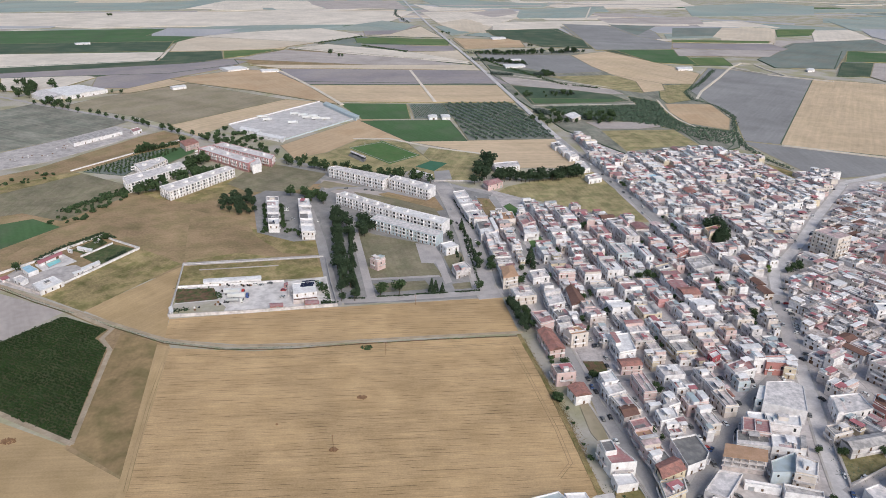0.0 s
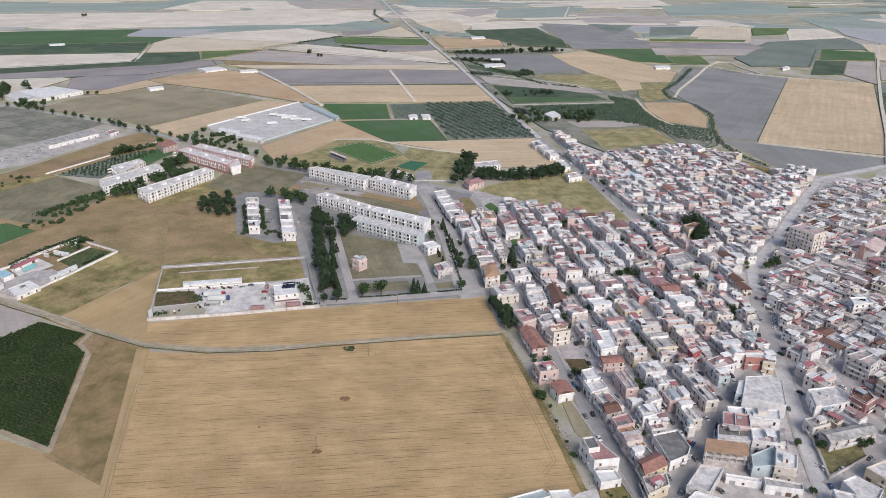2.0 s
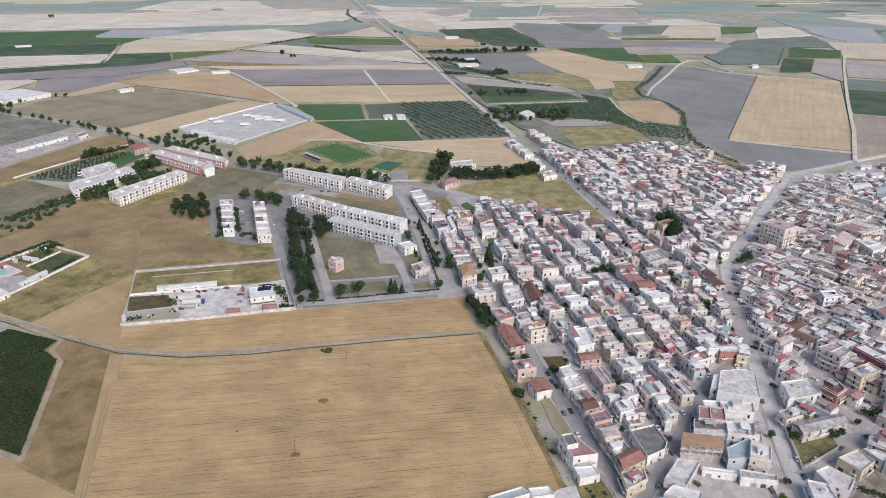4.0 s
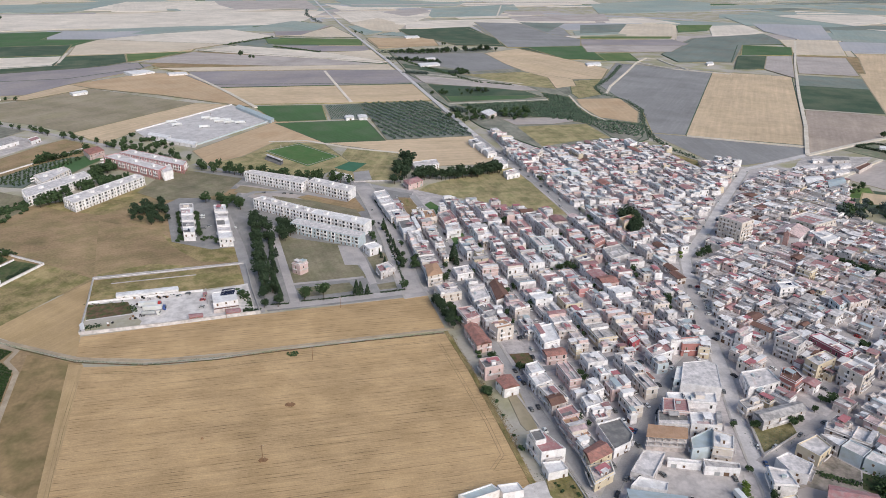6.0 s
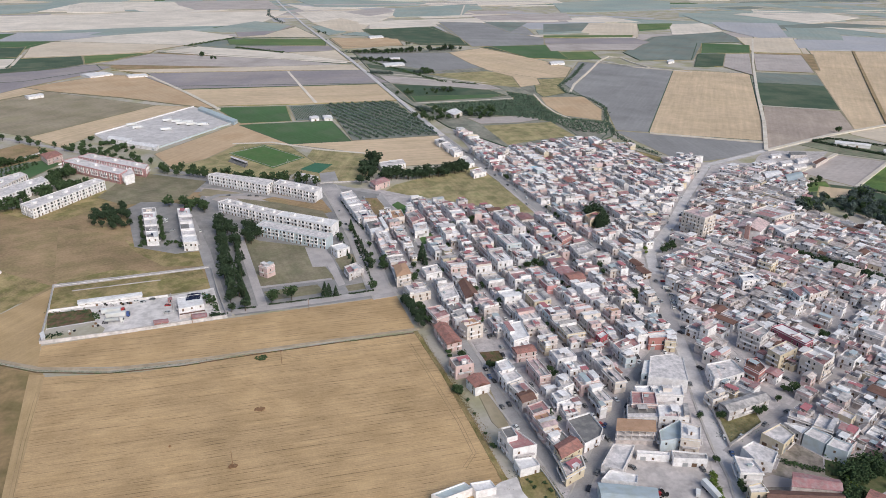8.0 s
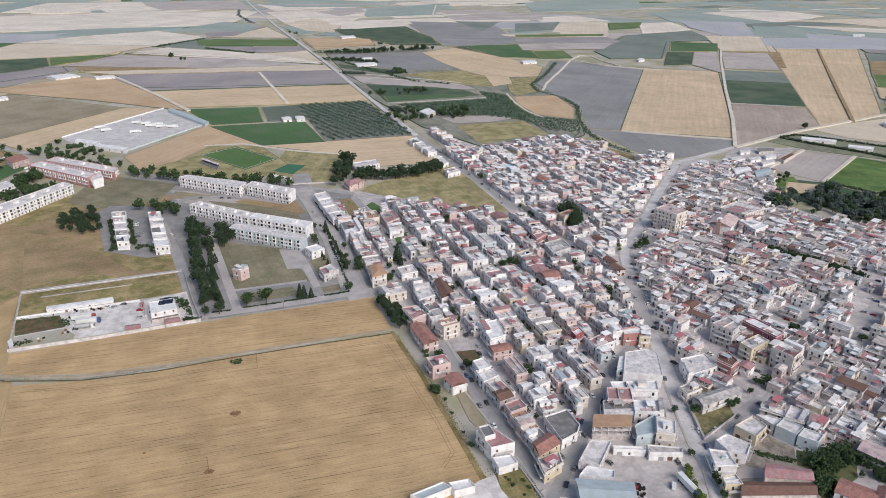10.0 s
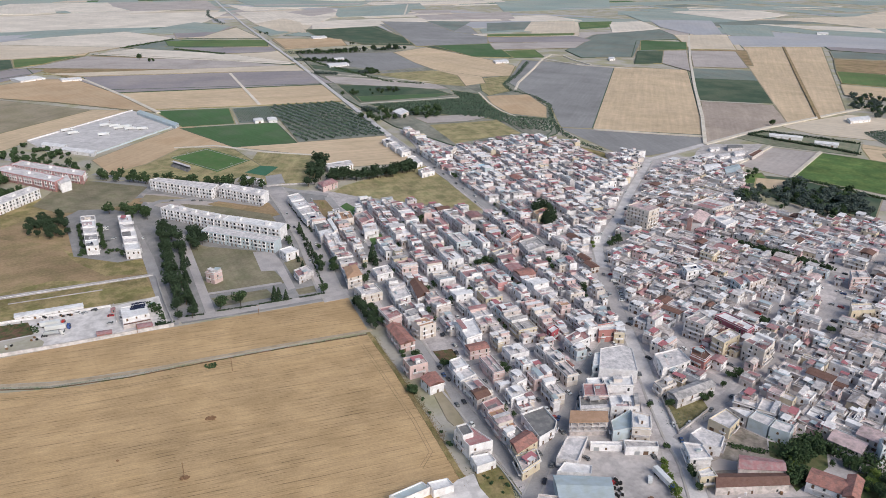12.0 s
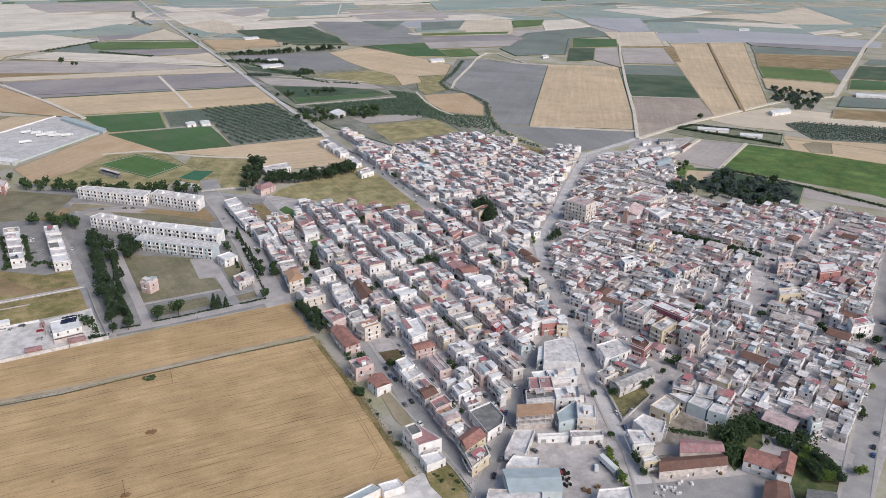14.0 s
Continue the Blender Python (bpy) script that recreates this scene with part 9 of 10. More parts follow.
plants_along("round", [(45.3, 462.0), (57.5, 463.0), (66.0, 465.2), (80.6, 465.6), (87.5, 468.6), (101.4, 464.2)], 9, 0.75, 1)
plants_along("round", [(132.0, 465.0), (151.2, 468.8), (169.1, 467.6), (187.4, 466.3)], 10, 0.75, 1)
plants_along("round", [(181.5, 701.3), (192.5, 634.0), (201.5, 558.8)], 11, 0.8, 0.6)
plants_in("pine", [(218.7, 542.8), (230.5, 570.2), (244.4, 572.4), (242.0, 547.7), (224.6, 532.1)], 18, 1.05)
plants_along("pine", [(44.0, 428.5), (49.1, 408.4), (53.0, 386.2)], 3.6, 0.72, 1.2)
plants_along("round", [(48.5, 431.1), (54.8, 410.1), (58.1, 389.9)], 4.0, 0.9, 1.0)
plants("round", [(75.8, 445.5), (71.0, 458.6), (66.7, 462.0), (88.2, 425.0), (92.8, 419.1), (70.9, 348.4), (71.5, 343.7), (84.4, 335.1), (87.8, 335.2)], 0.8)
plants_along("shrub", [(61.9, 370.2), (64.4, 349.2), (65.6, 339.3)], 4, 1.1, 0.6)
plants("shrub", [(66.0, 306.5), (66.9, 294.2), (69.1, 277.5), (70.6, 267.0)], 0.9)
plants("shrub", [(61.9, 315.4), (62.5, 314.1)], 1.8)
plants_in("shrub", [(79.7, 242.3), (87.3, 244.6), (89.9, 232.7), (88.4, 225.0), (83.0, 232.0)], 7, 0.6)
for wq, v0 in ((260, 150), (300, 170), (345, 190), (372, 150), (395, 225), (415, 170), (455, 140), (470, 210), (492, 160), (505, 240), (530, 190), (330, 245), (410, 260), (450, 255), (480, 270), (360, 262)):
    for k in range(2):
        p = V * (112.25 + 18.75 * round((v0 - 112.25) / 18.75) + trng.choice((-1.6, 1.6))) + WD * (wq + 7 * k + trng.uniform(-3, 3))
        plant("round", p.x, p.y, 0.7)
plants("round", STREET_TREES, 1.1)
# park, hedges and gardens at the lower edge of the old town
plants_in("round", [(239.4, 230.4), (249.7, 230.0), (239.4, 217.1), (230.1, 216.5)], 14, 0.85)
plants_in("pine", [(247.0, 200.4), (261.9, 199.9), (259.6, 185.9), (250.1, 175.4), (236.0, 183.8)], 7, 0.7)
plants_in("round", [(225.8, 224.4), (233.7, 223.6), (216.6, 201.3), (212.1, 202.8)], 14, 0.85)
plants("conifer", [(246.9, 219.3), (249.7, 219.3)], 0.8)
plants("round", [(248.3, 212.4), (249.3, 207.5), (251.1, 204.7), (253.6, 202.6), (226.1, 198.2), (226.3, 196.9)], 0.8)
plants_in("lime", [(222.7, 219.4), (228.7, 219.7), (223.4, 212.5), (218.1, 211.7)], 5, 0.8)
scrub_garden = [(192.4, 274.0), (186.9, 255.0), (207.6, 265.7)]
plants_in("round", [(244.2, 199.2), (257.0, 203.7), (263.2, 199.5), (259.9, 187.9), (251.6, 176.8), (243.9, 175.6), (243.8, 185.1), (239.3, 190.6)], 17, 0.75)
plants_in("lime", [(246.8, 188.1), (252.7, 184.2), (248.2, 179.8), (242.1, 181.8)], 5, 1.0)
plants_in("lime", [(248.9, 204.2), (257.3, 202.3), (252.6, 192.3), (242.0, 191.7)], 7, 0.8)
plants_along("lime", [(163.8, 232.1), (161.8, 222.1), (159.9, 212.8), (156.9, 202.4)], 3.2, 0.75, 0.7)
plants_along("round", [(174.5, 224.3), (172.0, 216.7), (171.2, 211.0)], 4, 0.7, 0.7)
plants("round", [(171.6, 240.7), (180.6, 272.9), (211.3, 271.2), (214.0, 272.6), (216.5, 273.6), (190.7, 271.2), (193.0, 271.6)], 0.8)
plants("round", [(238.7, 289.5), (240.9, 288.1), (243.1, 288.0), (229.4, 280.6)], 0.9)
plants_in("round", [(243.2, 218.6), (252.0, 211.2), (256.7, 205.1), (245.9, 206.4), (238.9, 211.8)], 8, 0.65)
plants("lime", [(266.1, 181.0), (267.6, 180.5), (266.1, 182.6)], 0.9)
plants("round", [(304.8, 216.5), (304.2, 214.2), (474.5, 361.7), (447.5, 338.5), (375.4, 268.8), (352.6, 249.3), (356.6, 293.3), (355.8, 289.7), (332.1, 319.3), (341.1, 314.0), (344.6, 315.3), (370.3, 285.1), (357.6, 281.7), (368.3, 274.7)], 0.9)
plants("lime", [(330.3, 232.5), (403.2, 302.3), (414.5, 311.5), (246.4, 484.2), (245.2, 479.5)], 0.9)
scrub_later = [(350.2, 478.5), (366.2, 454.3), (382.2, 431.2), (400.5, 398.8)]
plants_along("round", scrub_later, 8, 0.95, 2)
plants("pine", [(365.8, 477.8), (368.8, 475.5), (371.7, 473.1)], 0.9)
plants("round", [(259.0, 480.3), (264.3, 482.5), (269.6, 484.7), (270.6, 489.8)], 1.0)
plants("pine", [(371.6, 526.2), (375.2, 525.1), (378.2, 524.2), (327.5, 519.4), (328.9, 515.9), (334.5, 509.6)], 0.9)
plants("round", [(290.2, 334.4), (296.3, 336.6), (300.7, 339.4), (465.0, 432.7), (457.6, 528.3), (481.2, 492.1)], 1.0)
wood([(424.0, 552.0), (439.5, 578.1), (461.1, 586.6), (492.1, 576.9), (526.2, 598.7), (556.9, 546.9), (525.5, 489.3), (500.1, 478.7), (485.9, 493.3), (463.5, 512.9), (441.9, 540.6)], 170, ("hazed", "hazed", "round", "hazed", "shrub"), 1.45, "dense dark mixed wood at the town edge", 61)
plants_in("round", [(501.7, 625.7), (534.4, 659.2), (486.5, 630.3), (472.6, 621.0), (467.9, 609.2)], 10, 0.9)
wood([(866, 905), (963.9, 1008), (990, 980), (992, 925), (932, 866), (880, 834), (862, 850), (905, 900)], 100, ("round", "hazed", "hazed"), 1.3, "dark clump of trees round a farmstead", 62)
plants_in("round", [(149.4, 979.8), (178.8, 1009.5), (222.3, 1017.1), (249.4, 988.9), (219.9, 970.3)], 22, 1.2)
plants_in("round", [(121.0, 1007.2), (166.4, 1068.5), (164.8, 1028.3), (127.0, 954.2)], 12, 1.2)
plants_along("pine", [(69, 1697), (155, 1684), (237, 1710)], 10, 1.2, 5)
plants_along("pine", [(249, 1701), (327, 1727)], 12, 1.5, 6)
plants_along("pine", [(75, 1586), (137, 1556), (171, 1526)], 10, 1.0, 5)
plants_in("round", [(181, 1407), (218, 1438), (216, 1382), (180, 1354)], 10, 1.2)
plants_along("round", [(-13, 2135), (20, 2107)], 14, 1.3, 4)
plants("round", [(210, 1836), (218, 1837)], 1.8)
plants("round", [(-1178, 2575), (-1178, 2598)], 2.0)
plants("round", [(679.6, 835.4), (-264, 1685)], 1.6)


for q in WOODS:
    wood(*q)
join_pieces(FAR_TREES, "far_trees", "scattered dark trees among far fields and streets", "trees")


def scrub(name, pts_fn, n, size, m, label, seed):
    """Uncountable low growth as one object of many clumps."""
    r = random.Random(seed)
    v, f = clump_cloud(r, n, pts_fn, size)
    return tagged(new(name, mesh_of(name, v, f, m)), label, "vegetation", kind="stuff")


def along(line, wide, tall):
    segs = [(Vector(a), Vector(b)) for a, b in zip(line, line[1:])]
    lens = [(b - a).length for a, b in segs]

    def shape(r):
        a, b = r.choices(segs, lens)[0]
        p = a + (b - a) * r.random()
        return p.x + r.gauss(0, wide), p.y + r.gauss(0, wide), r.uniform(0, tall)
    return shape


scrub("stream_reeds", along([(554, 1482), (474, 1322), (414, 1222), (405, 1156), (428.0, 1103.0), (425.1, 1029.3), (394.1, 942.9), (375.9, 872.0), (373.5, 800.9), (387.9, 759.6)], 2.2, 2.4), 2600, (0.5, 1.1), LEAF["olive"], "green reeds and brambles lining a stream", 3)
for k, (line, wide, tall, n) in enumerate((([(223.0, 222.0), (231.0, 223.0), (243.0, 228.0)], 2.6, 6.5, 900), ([(219.0, 213.0), (222.0, 206.0)], 2.0, 6.0, 420), ([(246.0, 222.0), (256.0, 214.0), (262.0, 206.0)], 2.2, 5.5, 700), ([(203.5, 236.5), (212.0, 230.0), (218.0, 227.5)], 0.9, 1.2, 160))):
    scrub("thicket", along(line, wide, tall), n, (0.35, 0.8), LEAF["broad"], "dense dark green thicket in a town garden", 90 + k)
scrub("boundary_hedge", along([(-343.8, 598.1), (-330.6, 623.2), (-307.9, 656.6)], 2.4, 2.6), 700, (0.5, 1.1), LEAF["broad"], "ragged dark green hedge along a field edge", 71)
scrub("boundary_hedge", along([(-304.5, 658.5), (-292.6, 687.1), (-280.8, 728.7), (-274.5, 768.5)], 2.6, 6.0), 1100, (0.6, 1.2), LEAF["broad"], "dense green trees between apartment blocks", 72)
scrub("boundary_hedge", along([(-360.6, 795.9), (-344.7, 815.9), (-327.1, 844.0)], 1.8, 4.0), 420, (0.6, 1.2), LEAF["broad"], "dark hedge at the end of an orchard", 73)
for k, (line, tall) in enumerate((([(-200, 2990), (-186, 2740), (-150, 2560), (-122, 2440)], 7.0), ([(43, 1706), (110, 1713), (179, 1729), (243, 1747)], 5.5), ([(252, 1726), (321, 1754)], 6.0), ([(58, 1593), (119, 1572), (172, 1526)], 5.5), ([(91, 1403), (130, 1386)], 4.5), ([(175, 1390), (210, 1402)], 6.0), ([(137, 1047), (153, 1029)], 6.5), ([(199, 1002), (237, 995)], 6.0), ([(182, 1213), (216, 1194)], 4.5))):
    scrub("far_hedge", along(line, 3.0, tall), 420, (0.9, 1.8), LEAF["hazed"], "dark unbroken hedge of trees on the plain", 80 + k)
scrub("roadside_scrub", along([(614.1, 795.9), (637.8, 755.0), (670.1, 707.4), (684.7, 679.1)], 1.2, 2.5), 700, (0.7, 1.3), LEAF["pine"], "dark hedge along a plot", 4)
scrub("roadside_scrub", along([(614.1, 795.9), (646.1, 807.7), (695.5, 757.9), (724.9, 722.5)], 1.0, 2.0), 600, (0.7, 1.2), LEAF["pine"], "dark hedge along a plot", 5)
scrub("field_margin", along([(538.3, 614.5), (556.5, 586.4), (578.8, 533.8), (626.3, 403.3)], 1.5, 1.5), 1200, (0.6, 1.2), LEAF["broad"], "dark weedy field margin", 6)
scrub("tree_hedge", along(scrub_later, 2.2, 5.0), 900, (0.6, 1.2), LEAF["pine"], "dense dark row of trees in the town", 20)
scrub("garden_shrubs", along([(-156.6, 436.8), (-152.2, 430.0)], 1.2, 1.5), 90, (0.35, 0.7), LEAF["broad"], "bushes beside a kitchen garden", 22)
scrub("garden_shrubs", along([(-183.8, 440.6), (-162.0, 442.9)], 1.5, 0.7), 60, (0.4, 0.8), LEAF["broad"], "bushes beside a kitchen garden", 23)
scrub("garden_shrubs", along([(-178.2, 409.7), (-169.1, 411.5)], 1.2, 1.6), 70, (0.4, 0.8), LEAF["pine"], "dark bushes in a wall corner", 24)
scrub("garden_shrubs", along([(-81.5, 424.0), (-72.9, 422.5)], 0.9, 1.8), 110, (0.4, 0.9), LEAF["pine"], "dark shrubs along a yard wall", 25)
plants("round", [(-88.1, 447.3), (-85.5, 448.3), (-82.8, 449.2), (-86.7, 441.0), (-84.1, 442.0), (-81.4, 442.9)], 0.55)
scrub("verge_hedge", along([(-64.4, 431.1), (-53.2, 431.4)], 0.35, 0.9), 145, (0.35, 0.6), LEAF["pine"], "clipped low hedge along the street", 70)
scrub("verge_hedge", along([(-44.9, 434.1), (-35.2, 435.2)], 0.35, 0.9), 125, (0.35, 0.6), LEAF["pine"], "clipped low hedge along the street", 71)
scrub("verge_hedge", along([(-34.1, 435.3), (-20.1, 437.3)], 0.35, 0.9), 180, (0.35, 0.6), LEAF["pine"], "clipped low hedge along the street", 72)
scrub("verge_hedge", along([(-18.2, 438.2), (3.1, 441.4)], 0.35, 0.9), 270, (0.35, 0.6), LEAF["pine"], "clipped low hedge along the street", 73)
scrub("verge_hedge", along([(9.4, 442.4), (26.6, 445.5)], 0.35, 0.9), 215, (0.35, 0.6), LEAF["pine"], "clipped low hedge along the street", 74)
scrub("verge_hedge", along([(17.8, 541.3), (23.7, 483.8), (26.7, 453.7)], 0.5, 1.0), 420, (0.35, 0.6), LEAF["pine"], "clipped low hedge on the avenue verge", 8)
scrub("verge_hedge", along([(10.0, 642.1), (19.3, 593.7), (26.3, 564.0)], 0.5, 1.6), 420, (0.35, 0.7), LEAF["pine"], "hedge along the avenue terraces", 9)
scrub("field_weeds", along([(49.9, 379.1), (57.1, 339.5), (64.8, 288.6), (70.5, 246.6), (72.0, 235.6)], 0.9, 0.3), 2400, (0.1, 0.3), M["fallow"], "dry weeds along the wheat edge", 26)
scrub("garden_shrubs", along(scrub_garden, 3.0, 0.4), 900, (0.12, 0.35), LEAF["olive"], "overgrown weeds in a walled garden", 28)
scrub("field_weeds", along([(78.2, 244.4), (85.6, 243.5), (88.5, 236.2), (88.2, 225.8)], 3.0, 0.3), 1500, (0.1, 0.3), LEAF["olive"], "rough green weeds on an empty lot", 29)
scrub("field_weeds", along([(60.6, 329.9), (66.4, 290.0), (69.6, 268.6)], 1.3, 0.4), 900, (0.1, 0.3), M["fallow"], "withered weeds along the wheat edge", 27)
scrub("road_verge", along([(-311.3, 443.8), (-277.1, 424.6), (-208.4, 390.0), (-169.2, 371.2), (-129.1, 363.4), (-48.9, 371.0), (-0.8, 378.1), (48.5, 383.3)], 0.4, 0.15), 2600, (0.07, 0.2), LEAF["olive"], "dry weeds on the farm road verge", 10)
scrub("garden_hedge", along([(-309.3, 485.9), (-302.1, 507.9), (-283.5, 540.7), (-271.5, 534.8)], 0.7, 3.2), 700, (0.5, 0.9), LEAF["pine"], "dark tall hedge behind a country house", 18)
scrub("garden_hedge", along([(-256.8, 487.2), (-249.2, 505.9)], 0.6, 2.2), 200, (0.5, 0.9), LEAF["pine"], "dark clipped hedge on a lawn", 19)
plants("round", [(-313.2, 468.4), (-273.7, 519.1), (-279.5, 523.7), (-274.5, 531.0), (-293.8, 504.8)], 1.0)
scrub("garden_shrubs", along([(-300.0, 517.2), (-288.8, 531.9), (-271.5, 534.8)], 1.5, 2.5), 160, (0.6, 1.2), LEAF["broad"], "garden shrubs by a country house", 12)
scrub("garden_shrubs", along([(-90.9, 456.5), (-80.7, 438.5), (-76.2, 421.6)], 1.0, 1.6), 120, (0.5, 0.9), LEAF["broad"], "garden shrubs in a yard", 13)
scrub("far_hedges", along([(73, 1622), (208, 1294), (272, 1252)], 3.0, 2.5), 500, (1.0, 2.0), LEAF["broad"], "dark field hedges", 14)
scrub("far_hedges", along([(-330, 1861), (-232, 2026)], 4.0, 3.0), 350, (1.2, 2.2), LEAF["broad"], "dark field hedges", 15)
scrub("far_hedges", along([(-210, 1824), (-91, 1715)], 3.0, 3.0), 350, (1.2, 2.2), LEAF["broad"], "dark field hedges", 16)


def crop_rows(name, poly, heading, gap, step, size, tall, m, label, seed, per=1, spread=0.3):
    """Planted rows: leaf clumps along parallel lines inside a field."""
    r = random.Random(seed)
    a = radians(heading)
    e, n = Vector((math.cos(a), math.sin(a))), Vector((-math.sin(a), math.cos(a)))
    us, ws = [Vector(p).dot(e) for p in poly], [Vector(p).dot(n) for p in poly]
    spots = []
    w = min(ws)
    while w < max(ws):
        u = min(us)
        while u < max(us):
            p = e * (u + r.uniform(-0.2, 0.2) * step) + n * w
            if inside(p, poly):
                spots += [p] * per
            u += step
        w += gap
    it = iter(spots)

    def shape(rr):
        p = next(it)
        return p.x + rr.uniform(-spread, spread), p.y + rr.uniform(-spread, spread), rr.uniform(tall * 0.4, tall)
    v, f = clump_cloud(r, len(spots), shape, size)
    return tagged(new(name, mesh_of(name, v, f, m)), label, "crop", kind="stuff")


crop_rows("vine_rows", VINE, -24, 2.0, 1.1, (0.55, 0.9), 0.8, LEAF["vine"], "dark green trained vines in close rows", 31, spread=0.55)
crop_rows("olive_trees", [(-1.5, 1107.3), (105.1, 1117.3), (145.0, 891.4), (31.6, 877.8)], -65, 10.5, 5.6, (0.9, 1.55), 3.2, LEAF["olive"], "grey-green olive trees planted in rows", 32, per=7, spread=1.2)
crop_rows("young_vines", [(-53.4, 1095.7), (-1.5, 1102.8), (11.2, 1020.9), (-41.7, 1003.2)], 80, 3.5, 3.0, (0.6, 1.1), 1.2, LEAF["olive"], "young vines in rows", 33)
crop_rows("olive_trees", [(773.9, 770.0), (808.5, 774.6), (964.6, 657.7), (894.0, 604.6), (745.9, 690.9)], 10, 6.5, 5.0, (0.7, 1.3), 3.0, LEAF["olive"], "grey-green olive trees planted in rows", 34, per=5, spread=1.3)
crop_rows("orchard_trees", [(-382.9, 720.9), (-350.3, 790.0), (-327.0, 816.2), (-312.9, 814.2), (-335.4, 737.5), (-335.9, 712.2)], 20, 6.0, 4.0, (0.8, 1.4), 2.5, LEAF["broad"], "dark orchard trees in rows", 35, per=3, spread=0.8)
crop_rows("orchard_trees", [(151.2, 1084.6), (301.1, 1105.2), (304, 1170), (339.2, 1134.2), (331.3, 1032.5), (337.0, 963.7), (389.1, 929.7), (363.2, 863.0), (328.6, 884.4), (307.9, 952.3), (247.0, 994.8), (176.9, 1036.7)], 8, 7.0, 5.0, (1.0, 1.9), 2.6, LEAF["olive"], "scattered olive and orchard trees", 36, per=3, spread=2.0)

# ------------------------------------------------------------------ vehicles
def extrude(profile, w):
    """A side outline (x, z) given a width along y."""
    n = len(profile)
    v = [(x, -w / 2, z) for x, z in profile] + [(x, w / 2, z) for x, z in profile]
    f = [tuple(range(n)), tuple(range(2 * n - 1, n - 1, -1))] + [((i + 1) % n, i, n + i, n + (i + 1) % n) for i in range(n)]
    return v, f


BODY = extrude([(-2.05, 0.3), (2.0, 0.3), (2.08, 0.62), (1.95, 0.82), (1.1, 0.95), (-1.75, 0.98), (-2.08, 0.88), (-2.1, 0.55)], 1.72)
CABIN = extrude([(-1.75, 0.96), (1.1, 0.94), (0.45, 1.38), (-1.1, 1.42), (-1.55, 1.25)], 1.5)
LID = extrude([(-1.2, 1.41), (0.5, 1.37), (0.4, 1.46), (-1.05, 1.49)], 1.45)
VANBODY = extrude([(-2.4, 0.35), (2.3, 0.35), (2.4, 0.8), (2.2, 1.1), (1.5, 1.95), (1.2, 2.05), (-2.35, 2.05), (-2.45, 1.0)], 1.85)
VANGLASS = extrude([(1.05, 1.2), (2.12, 1.18), (1.55, 1.9), (1.05, 1.9)], 1.88)


def wheel_mesh(rad, w):
    n = 10
    v = [(rad * math.cos(6.283 * i / n), s * w / 2, rad * math.sin(6.283 * i / n)) for s in (-1, 1) for i in range(n)]
    f = [tuple(range(n - 1, -1, -1)), tuple(range(n, 2 * n))] + [(i, (i + 1) % n, n + (i + 1) % n, n + i) for i in range(n)]
    return mesh_of("wheel", v, f, M["rubber"])


WHEEL, BIGWHEEL = wheel_mesh(0.31, 0.2), wheel_mesh(0.5, 0.3)
CAR_MESH = {k: mesh_of("body", *join(BODY, LID), m) for k, m in CAR.items()}
CABIN_MESH = mesh_of("windscreen", *CABIN, M["glass"])
VAN_MESH = mesh_of("body", *VANBODY, CAR["white"])
VAN_GLASS = mesh_of("windscreen", *VANGLASS, M["glass"])
crng = random.Random(5)
CAR_Z = 0.27


def car(x, y, heading, colour=None):
    if not clear_of([(x - 1, y - 1), (x + 1, y - 1), (x + 1, y + 1), (x - 1, y + 1)], BUILT):
        return None
    colour = colour or crng.choices(list(CAR), (5, 4, 4, 4, 1, 1))[0]
    van = crng.random() < 0.1 and colour == "white"
    root = new("parked_van" if van else "parked_car", VAN_MESH if van else CAR_MESH[colour])
    root.matrix_basis = pose(x, y, CAR_Z, 0, 0, heading)
    part("windscreen", VAN_GLASS if van else CABIN_MESH, root)
    for wx in (-1.3, 1.3):
        for wy in (-0.78, 0.78):
            part("wheel", WHEEL, root, pose(wx, wy, 0.31))
    return tagged(root, "white panel van parked at the kerb" if van else f"{colour} hatchback car parked at the kerb", "van" if van else "car", "parked cars")


def cars_along(line, n, off, jitter=0.3, across=False):
    segs = [(Vector(a), Vector(b)) for a, b in zip(line, line[1:])]
    total = sum((b - a).length for a, b in segs)
    spots = sorted(crng.uniform(3, total - 3) for _ in range(int(n * 0.85)))
    last = -9
    for s in spots:
        if s - last < (2.6 if across else 5.2):
            continue
        last, t = s, s
        for a, b in segs:
            L = (b - a).length
            if t <= L:
                e = (b - a).normalized()
                side = off * crng.choice((1, -1)) + crng.uniform(-jitter, jitter)
                p = a + e * t + Vector((-e.y, e.x)) * side
                car(p.x, p.y, math.degrees(math.atan2(e.y, e.x)) + (90 if across else crng.choice((0, 180))) + crng.uniform(-4, 4))
                break
            t -= L


cars_along([(422.3, 711.3), (333.9, 594.0), (298.7, 544.1), (248.9, 480.9)], 16, 3.6)
cars_along([(233.7, 443.7), (220.1, 391.9), (209.8, 352.2)], 18, 5.5, 1.0, True)
cars_along([(230.1, 439.3), (206.4, 361.4)], 8, 2.0, 1.5)
cars_along([(199.4, 318.7), (187.6, 278.9), (179.8, 248.9), (176.2, 228.0)], 10, 3.4)
cars_along([(101.9, 231.8), (132.6, 272.8), (160.5, 311.6), (185.3, 337.4)], 18, 3.2)
cars_along([(67.8, 406.0), (72.9, 381.0), (78.5, 338.2), (87.5, 285.0), (93.8, 255.0)], 11, 2.9)
cars_along([(152.6, 833.4), (176.9, 661.6), (203.7, 521.7), (228.6, 451.0)], 22, 3.8)
cars_along([(252.7, 298.1), (239.6, 319.9), (237.3, 335.6)], 10, 2.5, 0.8, True)
